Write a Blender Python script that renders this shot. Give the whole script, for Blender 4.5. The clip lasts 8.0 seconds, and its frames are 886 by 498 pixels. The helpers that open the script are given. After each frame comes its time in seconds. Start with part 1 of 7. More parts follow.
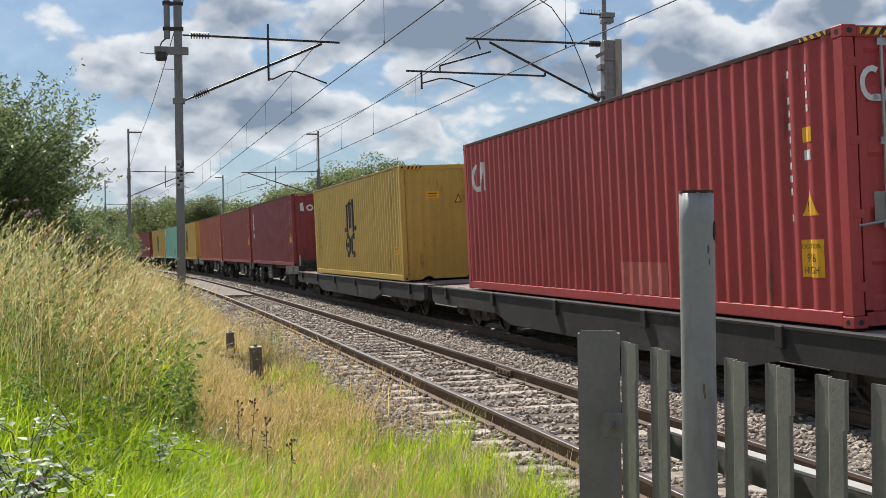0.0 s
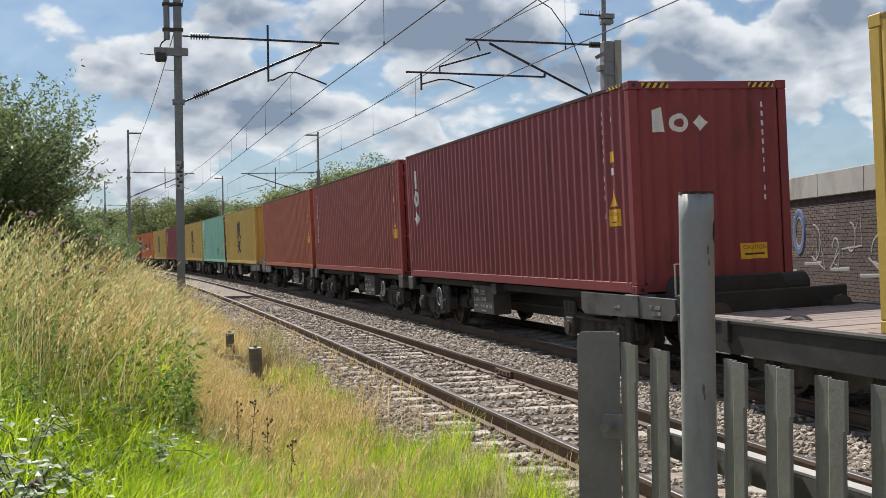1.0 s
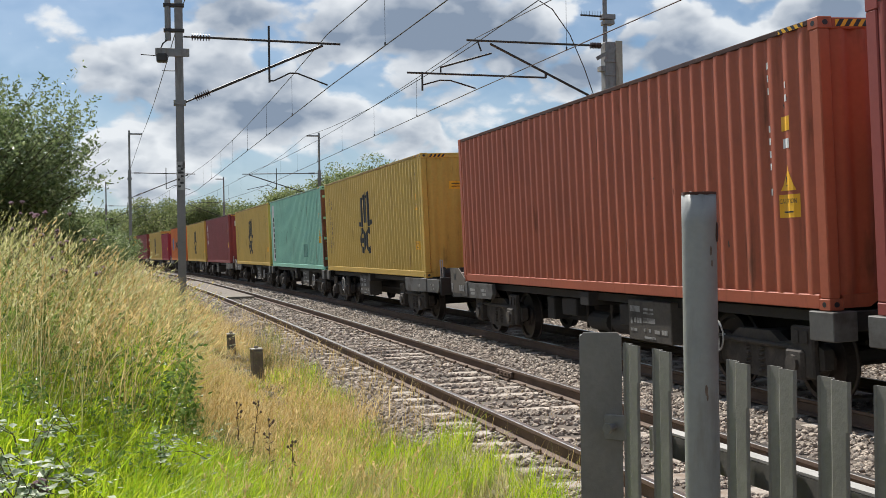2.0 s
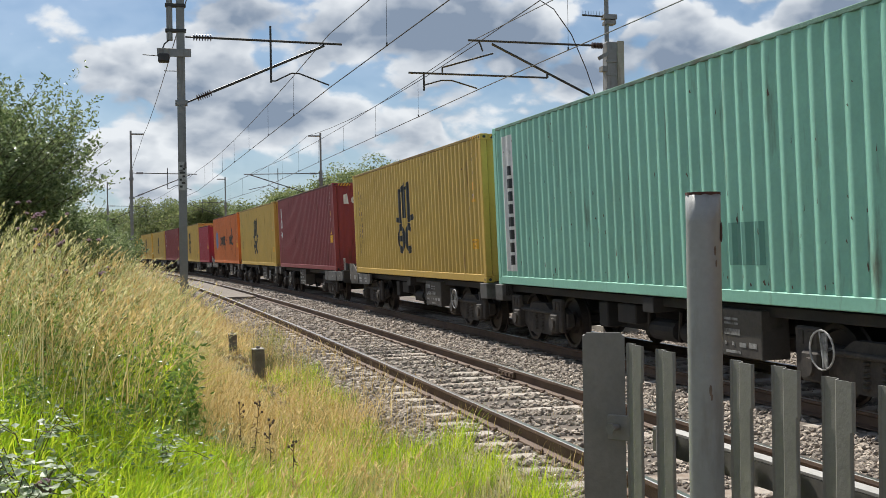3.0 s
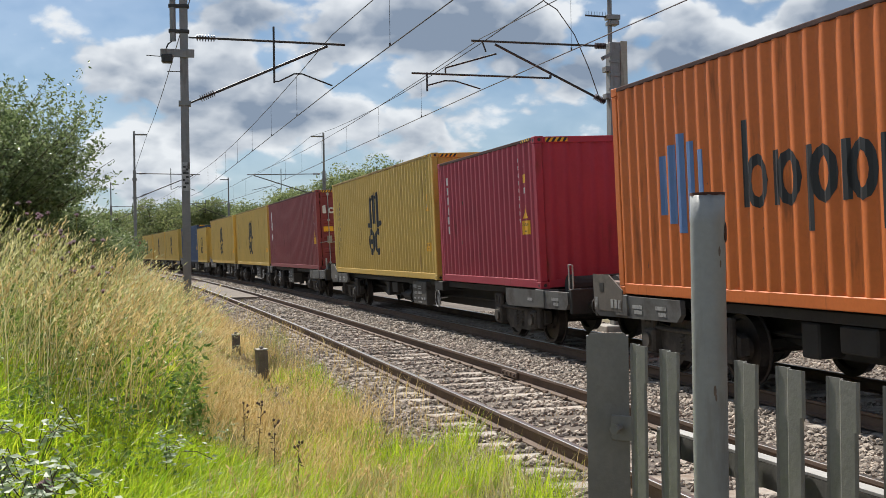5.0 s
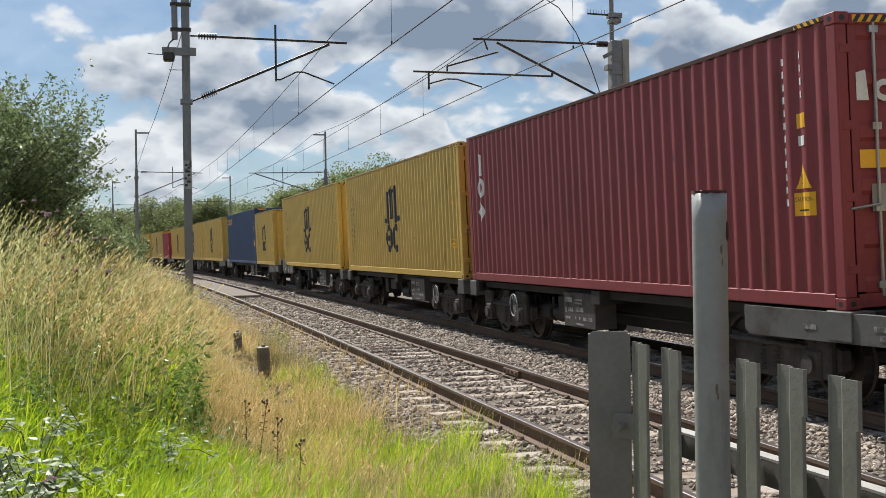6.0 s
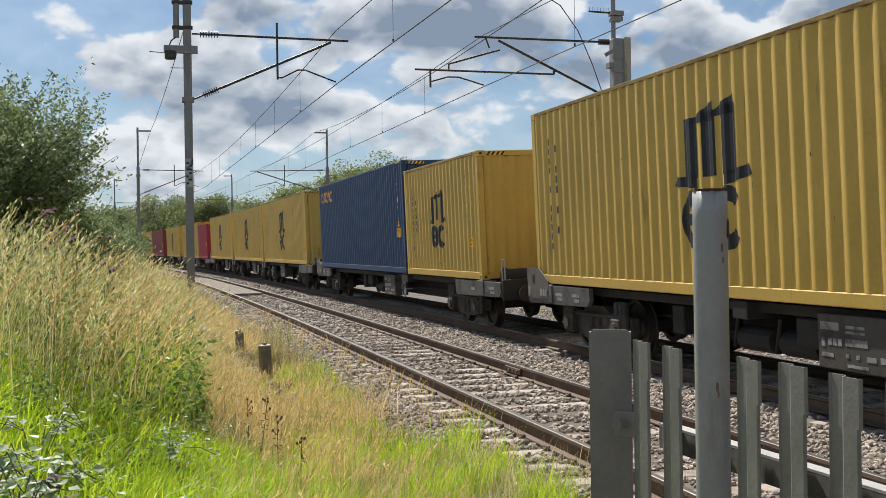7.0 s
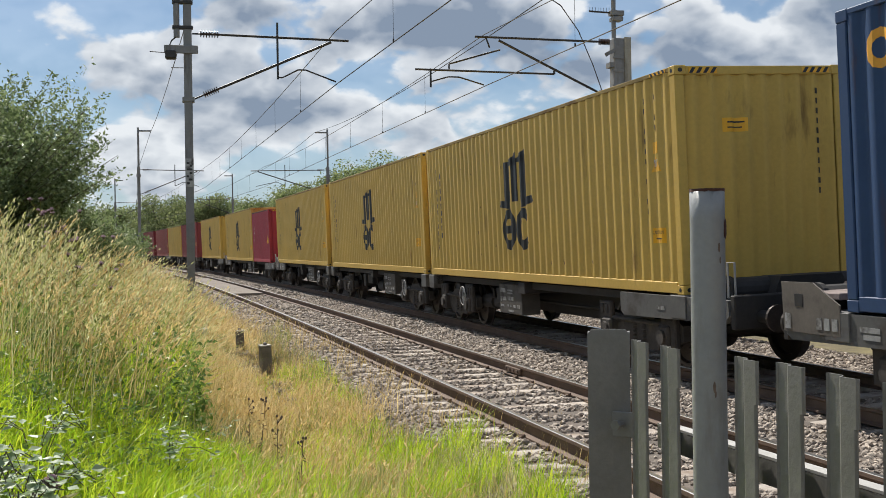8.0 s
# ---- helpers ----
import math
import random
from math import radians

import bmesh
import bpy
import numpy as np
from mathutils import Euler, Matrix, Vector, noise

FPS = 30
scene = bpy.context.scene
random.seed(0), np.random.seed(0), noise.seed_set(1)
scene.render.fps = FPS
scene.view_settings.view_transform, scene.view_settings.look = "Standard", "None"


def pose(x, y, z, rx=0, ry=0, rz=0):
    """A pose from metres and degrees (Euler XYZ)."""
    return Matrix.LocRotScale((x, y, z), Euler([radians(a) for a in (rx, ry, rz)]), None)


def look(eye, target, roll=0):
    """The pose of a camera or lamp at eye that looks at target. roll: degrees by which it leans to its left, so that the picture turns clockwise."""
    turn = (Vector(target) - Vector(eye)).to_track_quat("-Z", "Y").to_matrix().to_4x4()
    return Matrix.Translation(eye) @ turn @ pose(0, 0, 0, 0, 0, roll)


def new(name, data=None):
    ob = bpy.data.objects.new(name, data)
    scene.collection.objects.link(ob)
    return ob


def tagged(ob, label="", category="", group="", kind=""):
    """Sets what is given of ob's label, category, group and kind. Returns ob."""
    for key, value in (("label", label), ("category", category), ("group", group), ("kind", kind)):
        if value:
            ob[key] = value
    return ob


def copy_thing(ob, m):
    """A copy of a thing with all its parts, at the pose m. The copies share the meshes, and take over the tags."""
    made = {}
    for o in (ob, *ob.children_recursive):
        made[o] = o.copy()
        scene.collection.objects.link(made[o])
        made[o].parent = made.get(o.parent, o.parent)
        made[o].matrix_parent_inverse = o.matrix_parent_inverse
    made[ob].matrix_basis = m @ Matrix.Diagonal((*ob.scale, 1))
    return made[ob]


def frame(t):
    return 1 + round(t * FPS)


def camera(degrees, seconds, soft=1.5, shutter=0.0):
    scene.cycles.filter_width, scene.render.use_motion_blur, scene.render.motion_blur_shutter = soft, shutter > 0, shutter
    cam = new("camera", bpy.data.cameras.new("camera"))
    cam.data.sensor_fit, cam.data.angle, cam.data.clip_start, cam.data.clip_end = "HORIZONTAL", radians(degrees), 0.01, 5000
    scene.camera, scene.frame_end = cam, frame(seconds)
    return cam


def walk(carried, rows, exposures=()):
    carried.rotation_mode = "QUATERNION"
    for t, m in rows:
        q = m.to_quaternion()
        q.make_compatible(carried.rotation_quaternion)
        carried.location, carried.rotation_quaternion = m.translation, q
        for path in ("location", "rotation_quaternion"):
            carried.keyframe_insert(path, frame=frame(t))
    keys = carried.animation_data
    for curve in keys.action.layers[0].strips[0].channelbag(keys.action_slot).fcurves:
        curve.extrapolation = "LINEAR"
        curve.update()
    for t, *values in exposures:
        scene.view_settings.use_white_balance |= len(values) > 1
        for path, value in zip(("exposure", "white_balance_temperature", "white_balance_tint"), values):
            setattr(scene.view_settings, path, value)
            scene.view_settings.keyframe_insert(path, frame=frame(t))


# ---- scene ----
# ---------------------------------------------------------------- camera
cam = camera(44.18, 8.0, 0.85)
EYE = Vector((0.0, 0.0, 1.70))


def cam_row(t, yaw, pitch, side):
    """Yaw to the right of the y axis and pitch, in degrees; side: metres of drift to the left."""
    a, p = radians(yaw), radians(pitch)
    eye = EYE - Vector((math.cos(a), -math.sin(a), 0)) * side
    return t, look(eye, eye + Vector((math.sin(a) * math.cos(p), math.cos(a) * math.cos(p), math.sin(p))), -0.848)


walk(cam, [
    cam_row(0.0, 13.935, -0.092, 0.000), cam_row(0.5, 13.935, -0.062, 0.000), cam_row(1.0, 13.950, -0.042, 0.000),
    cam_row(1.5, 13.935, -0.012, 0.001), cam_row(3.0, 13.831, 0.003, 0.008), cam_row(3.5, 13.802, 0.027, 0.009),
    cam_row(4.0, 13.772, 0.047, 0.009), cam_row(4.5, 13.727, 0.047, 0.010), cam_row(6.0, 13.579, -0.062, 0.010),
    cam_row(6.5, 13.549, -0.113, 0.009), cam_row(7.0, 13.490, -0.166, 0.008), cam_row(7.5, 13.460, -0.190, 0.005),
    cam_row(8.0, 13.460, -0.172, 0.002)])

# ---------------------------------------------------------------- world and sun
SUN_DIR = Vector((-0.16, 0.61, 0.78)).normalized()
scene.view_settings.exposure = 0.40


def build_world():
    w = bpy.data.worlds.new("sky")
    scene.world = w
    w.use_nodes = True
    nt = w.node_tree
    nt.nodes.clear()
    N, L = nt.nodes.new, nt.links.new

    def vm(op, a, b=None):
        n = N("ShaderNodeVectorMath")
        n.operation = op
        for i, v in enumerate((a, b)):
            if v is None:
                continue
            if isinstance(v, (tuple, list, Vector)):
                n.inputs[i].default_value = v
            else:
                L(v, n.inputs[i])
        return n

    def ma(op, a, b=0.0, clamp=False):
        n = N("ShaderNodeMath")
        n.operation, n.use_clamp = op, clamp
        for i, v in enumerate((a, b)):
            if isinstance(v, (int, float)):
                n.inputs[i].default_value = v
            else:
                L(v, n.inputs[i])
        return n.outputs[0]

    def mixc(fac, a, b):
        n = N("ShaderNodeMix")
        n.data_type = "RGBA"
        L(fac, n.inputs[0])
        for i, v in ((6, a), (7, b)):
            if isinstance(v, tuple):
                n.inputs[i].default_value = v
            else:
                L(v, n.inputs[i])
        return n.outputs[2]

    sky = N("ShaderNodeTexSky")
    sky.sky_type, sky.sun_disc = "NISHITA", False
    sky.sun_elevation = math.asin(SUN_DIR.z)
    sky.sun_rotation = math.atan2(SUN_DIR.x, SUN_DIR.y)
    sky.air_density, sky.dust_density, sky.ozone_density = 1.0, 0.8, 2.0
    d = N("ShaderNodeTexCoord").outputs["Generated"]
    sep = N("ShaderNodeSeparateXYZ")
    L(d, sep.inputs[0])
    zc = ma("MAXIMUM", sep.outputs[2], 0.0)
    # flatter heaps towards the horizon
    lift = ma("POWER", zc, 0.75)
    flat = N("ShaderNodeCombineXYZ")
    L(sep.outputs[0], flat.inputs[0]), L(sep.outputs[1], flat.inputs[1]), L(ma("MULTIPLY", lift, 1.35), flat.inputs[2])

    def field(vec, scale, detail, rough, dist):
        n = N("ShaderNodeTexNoise")
        n.inputs["Scale"].default_value, n.inputs["Detail"].default_value = scale, detail
        n.inputs["Roughness"].default_value, n.inputs["Distortion"].default_value = rough, dist
        L(vec, n.inputs["Vector"])
        return n.outputs["Fac"]

    p = vm("ADD", flat.outputs[0], CLOUD_SHIFT).outputs[0]
    big, mid = field(p, 5.6, 9, 0.55, 0.15), field(p, 13.0, 8, 0.58, 0.2)
    fine = field(p, 19.0, 8, 0.6, 0.1)
    body = ma("ADD", ma("ADD", ma("MULTIPLY", big, 0.55), ma("MULTIPLY", mid, 0.33)), ma("MULTIPLY", fine, 0.17))
    def puffs(vec):
        """Rounded heaps at two sizes."""
        total = None
        for scale, weight in ((13.0, 0.36), (31.0, 0.19), (70.0, 0.08)):
            n = N("ShaderNodeTexVoronoi")
            n.feature = "SMOOTH_F1"
            n.inputs["Scale"].default_value, n.inputs["Smoothness"].default_value = scale, 0.35
            L(vec, n.inputs["Vector"])
            v = ma("MULTIPLY", ma("SUBTRACT", 0.46, n.outputs["Distance"]), weight)
            total = v if total is None else ma("ADD", total, v)
        return total

    bent = N("ShaderNodeTexNoise")
    bent.inputs["Scale"].default_value, bent.inputs["Detail"].default_value = 16.0, 5
    L(p, bent.inputs["Vector"])
    shift = vm("MULTIPLY", vm("SUBTRACT", bent.outputs["Color"], (0.5, 0.5, 0.5)).outputs[0], (0.07, 0.07, 0.05)).outputs[0]
    q = vm("ADD", p, shift).outputs[0]
    heap, heap_up = puffs(q), puffs(vm("ADD", q, (0.004, 0.0, 0.020)).outputs[0])
    body = ma("ADD", body, heap)
    body = ma("SUBTRACT", body, 0.055)
    # heaps and gaps of cloud, each a direction, a spread, a weight and a lighter or darker mass
    lit = None
    for (x, y, z), spread, weight, tone in CLOUD_HEAPS:
        v = vm("SUBTRACT", d, (x, y, z))
        v = vm("MULTIPLY", v.outputs[0], (1 / spread, 1 / spread, 1.9 / spread)).outputs[0]
        g = ma("POWER", 2.718, ma("MULTIPLY", vm("DOT_PRODUCT", v, v).outputs["Value"], -1.0))
        body = ma("ADD", body, ma("MULTIPLY", g, weight * 0.55))
        if weight > 0:
            up = N("ShaderNodeSeparateXYZ")
            L(v, up.inputs[0])
            k = ma("MULTIPLY", g, ma("ADD", ma("MULTIPLY", up.outputs[2], 0.22), tone))
            lit = k if lit is None else ma("ADD", lit, k)
    ramp = N("ShaderNodeMapRange")
    ramp.interpolation_type = "SMOOTHSTEP"
    ramp.inputs[1].default_value, ramp.inputs[2].default_value = 0.452, 0.560
    L(body, ramp.inputs[0])
    mask = ramp.outputs[0]
    thick = N("ShaderNodeMapRange")
    thick.inputs[1].default_value, thick.inputs[2].default_value = 0.54, 0.76
    L(body, thick.inputs[0])
    soft, soft_up = field(p, 9.0, 4.0, 0.5, 0.15), field(vm("ADD", p, (0.005, 0.0, 0.035)).outputs[0], 9.0, 4.0, 0.5, 0.15)
    rise = ma("ADD", ma("MULTIPLY", ma("SUBTRACT", soft, soft_up), 1.5), ma("MULTIPLY", ma("SUBTRACT", heap, heap_up), 2.8))
    rise = ma("ADD", rise, lit)
    shade = ma("SUBTRACT", ma("ADD", ma("MULTIPLY", thick.outputs[0], 0.46), 0.30), rise, True)
    cloud = mixc(shade, (0.78, 0.81, 0.84, 1), (0.225, 0.282, 0.372, 1))
    base = vm("SCALE", sky.outputs[0])
    base.inputs["Scale"].default_value = 0.066
    base = vm("MULTIPLY", base.outputs[0], (0.80, 1.0, 1.16))
    veil = N("ShaderNodeMapRange")
    veil.inputs[1].default_value, veil.inputs[2].default_value = 0.22, 0.0
    veil.inputs[3].default_value, veil.inputs[4].default_value = 0.0, 0.45
    L(zc, veil.inputs[0])
    hazed = mixc(veil.outputs[0], base.outputs[0], (0.40, 0.53, 0.68, 1))
    out = mixc(ma("ADD", ma("MULTIPLY", mask, 0.78), 0.18), hazed, cloud)
    bg = N("ShaderNodeBackground")
    L(out, bg.inputs["Color"])
    bg.inputs["Strength"].default_value = 0.82
    o = N("ShaderNodeOutputWorld")
    L(bg.outputs[0], o.inputs[0])


CLOUD_SHIFT = (3.1, 1.7, 0.0)
CLOUD_HEAPS = (
    ((-0.110, 0.976, 0.188), 0.057, 0.34, 0.15),
    ((-0.040, 0.986, 0.165), 0.039, 0.34, 0.28),
    ((-0.000, 0.989, 0.147), 0.047, 0.34, -0.22),
    ((-0.071, 0.987, 0.142), 0.023, 0.22, 0.20),
    ((0.041, 0.984, 0.172), 0.031, 0.32, 0.25),
    ((0.083, 0.988, 0.128), 0.057, 0.36, -0.34),
    ((0.014, 0.994, 0.105), 0.041, 0.28, 0.20),
    ((0.113, 0.987, 0.116), 0.036, 0.28, 0.10),
    ((-0.049, 0.996, 0.077), 0.057, 0.30, 0.30),
    ((0.013, 0.998, 0.063), 0.031, 0.22, 0.20),
    ((0.083, 0.974, 0.209), 0.049, 0.34, -0.34),
    ((0.143, 0.972, 0.185), 0.041, 0.32, 0.12),
    ((0.207, 0.957, 0.202), 0.057, 0.38, -0.45),
    ((0.272, 0.943, 0.191), 0.062, 0.38, -0.55),
    ((0.169, 0.977, 0.128), 0.041, 0.30, 0.20),
    ((0.219, 0.970, 0.110), 0.052, 0.28, -0.05),
    ((0.128, 0.988, 0.085), 0.036, 0.22, 0.20),
    ((0.288, 0.950, 0.116), 0.031, 0.28, 0.35),
    ((0.336, 0.920, 0.204), 0.021, 0.20, 0.50),
    ((0.345, 0.924, 0.165), 0.047, 0.32, -0.35),
    ((0.435, 0.883, 0.175), 0.062, 0.32, -0.45),
    ((0.469, 0.864, 0.185), 0.026, 0.20, 0.35),
    ((0.508, 0.842, 0.180), 0.031, 0.20, 0.30),
    ((0.540, 0.829, 0.144), 0.062, 0.34, 0.15),
    ((0.554, 0.827, 0.098), 0.047, 0.28, 0.25),
    ((0.547, 0.813, 0.199), 0.052, 0.26, -0.45),
    ((-0.056, 0.978, 0.199), 0.031, -0.40, 0.00),
    ((-0.112, 0.982, 0.153), 0.049, -0.48, 0.00),
    ((-0.086, 0.990, 0.113), 0.026, -0.30, 0.00),
    ((0.148, 0.977, 0.153), 0.023, -0.26, 0.00),
    ((0.088, 0.981, 0.172), 0.016, -0.18, 0.00),
    ((0.143, 0.984, 0.105), 0.018, -0.16, 0.00),
    ((0.063, 0.995, 0.078), 0.028, -0.18, 0.00),
    ((0.406, 0.895, 0.186), 0.018, -0.16, 0.00),
    ((0.547, 0.834, 0.074), 0.036, -0.34, 0.00),
    ((-0.131, 0.986, 0.100), 0.031, -0.20, 0.00),
)
build_world()
sun = bpy.data.lights.new("sun", "SUN")
sun.energy, sun.angle, sun.color = 5.0, radians(0.6), (1.0, 0.955, 0.88)
new("sun", sun).matrix_world = look((0, 0, 60), Vector((0, 0, 60)) - SUN_DIR)

# ---------------------------------------------------------------- materials
def material(name, colour, rough=0.6, metal=0.0, vary=0.15, scale=3.0, fine=40.0, bump=0.1, dirt=None, dirt_amount=0.0,
             streak=(1, 1, 1), island=0.0, island_to=None, obj_random=0.0, translucent=0.0, spec=0.5):
    """A paint, stone, metal or leaf with variation at two scales, stains of a shape of their own, and relief."""
    m = bpy.data.materials.new(name)
    m.use_nodes = True
    nt = m.node_tree
    N, L = nt.nodes.new, nt.links.new
    b = nt.nodes["Principled BSDF"]
    b.inputs["Roughness"].default_value, b.inputs["Metallic"].default_value = rough, metal
    b.inputs["Specular IOR Level"].default_value = spec
    co = N("ShaderNodeTexCoord").outputs["Object"]

    def noise_at(s, detail, vec=co, stretch=None):
        if stretch:
            k = N("ShaderNodeMapping")
            k.inputs["Scale"].default_value = stretch
            L(vec, k.inputs[0])
            vec = k.outputs[0]
        n = N("ShaderNodeTexNoise")
        n.inputs["Scale"].default_value, n.inputs["Detail"].default_value = s, detail
        n.inputs["Roughness"].default_value = 0.6
        L(vec, n.inputs["Vector"])
        return n.outputs["Fac"]

    def mix(fac, a, c, mode="MIX"):
        n = N("ShaderNodeMix")
        n.data_type, n.blend_type = "RGBA", mode
        for i, v in ((0, fac), (6, a), (7, c)):
            if isinstance(v, (int, float)):
                n.inputs[i].default_value = v
            elif isinstance(v, tuple):
                n.inputs[i].default_value = (*v, 1) if len(v) == 3 else v
            else:
                L(v, n.inputs[i])
        return n.outputs[2]

    def span(v, a, c, lo=0.0, hi=1.0):
        n = N("ShaderNodeMapRange")
        for i, x in enumerate((a, c, lo, hi)):
            n.inputs[i + 1].default_value = x
        L(v, n.inputs[0])
        return n.outputs[0]

    col = tuple(colour)
    big, small = noise_at(scale, 4), noise_at(fine, 3)
    if island_to is not None:
        r = N("ShaderNodeNewGeometry").outputs["Random Per Island"]
        col = mix(r, col, tuple(island_to))
    lo, hi = 1 - vary, 1 + vary
    v1 = span(big, 0.3, 0.7, lo, hi)
    v2 = span(small, 0.25, 0.75, 1 - vary * 0.6, 1 + vary * 0.6)
    n = N("ShaderNodeMath")
    n.operation = "MULTIPLY"
    L(v1, n.inputs[0]), L(v2, n.inputs[1])
    val = n.outputs[0]
    if island or obj_random:
        r = (N("ShaderNodeNewGeometry").outputs["Random Per Island"] if island else N("ShaderNodeObjectInfo").outputs["Random"])
        k = island or obj_random
        n = N("ShaderNodeMath")
        n.operation = "MULTIPLY"
        L(val, n.inputs[0]), L(span(r, 0, 1, 1 - k, 1 + k), n.inputs[1])
        val = n.outputs[0]
    h = N("ShaderNodeHueSaturation")
    if isinstance(col, tuple):
        h.inputs["Color"].default_value = (*col, 1)
    else:
        L(col, h.inputs["Color"])
    L(val, h.inputs["Value"])
    col = h.outputs[0]
    if dirt is not None:
        k = span(noise_at(1.0, 6, co, streak), 0.62 - dirt_amount * 0.3, 0.80 - dirt_amount * 0.3, 0, 0.85)
        col = mix(k, col, tuple(dirt))
        L(span(k, 0, 1, rough, min(1.0, rough + 0.3)), b.inputs["Roughness"])
    L(col, b.inputs["Base Color"])
    if bump:
        u = N("ShaderNodeBump")
        u.inputs["Strength"].default_value, u.inputs["Distance"].default_value = bump, 0.01
        L(small, u.inputs["Height"])
        L(u.outputs[0], b.inputs["Normal"])
    if translucent:
        t = N("ShaderNodeBsdfTranslucent")
        L(col, t.inputs["Color"])
        s = N("ShaderNodeMixShader")
        s.inputs[0].default_value = translucent
        L(b.outputs[0], s.inputs[1]), L(t.outputs[0], s.inputs[2])
        L(s.outputs[0], nt.nodes["Material Output"].inputs["Surface"])
    return m


RUST = (0.10, 0.045, 0.025)
GRIME = (0.055, 0.045, 0.038)


def paint(name, colour, rust=0.18):
    return material(name, colour, 0.55, 0, 0.10, 0.7, 18, 0.06, RUST, rust * 0.55, (2.4, 5.0, 0.7), spec=0.35)


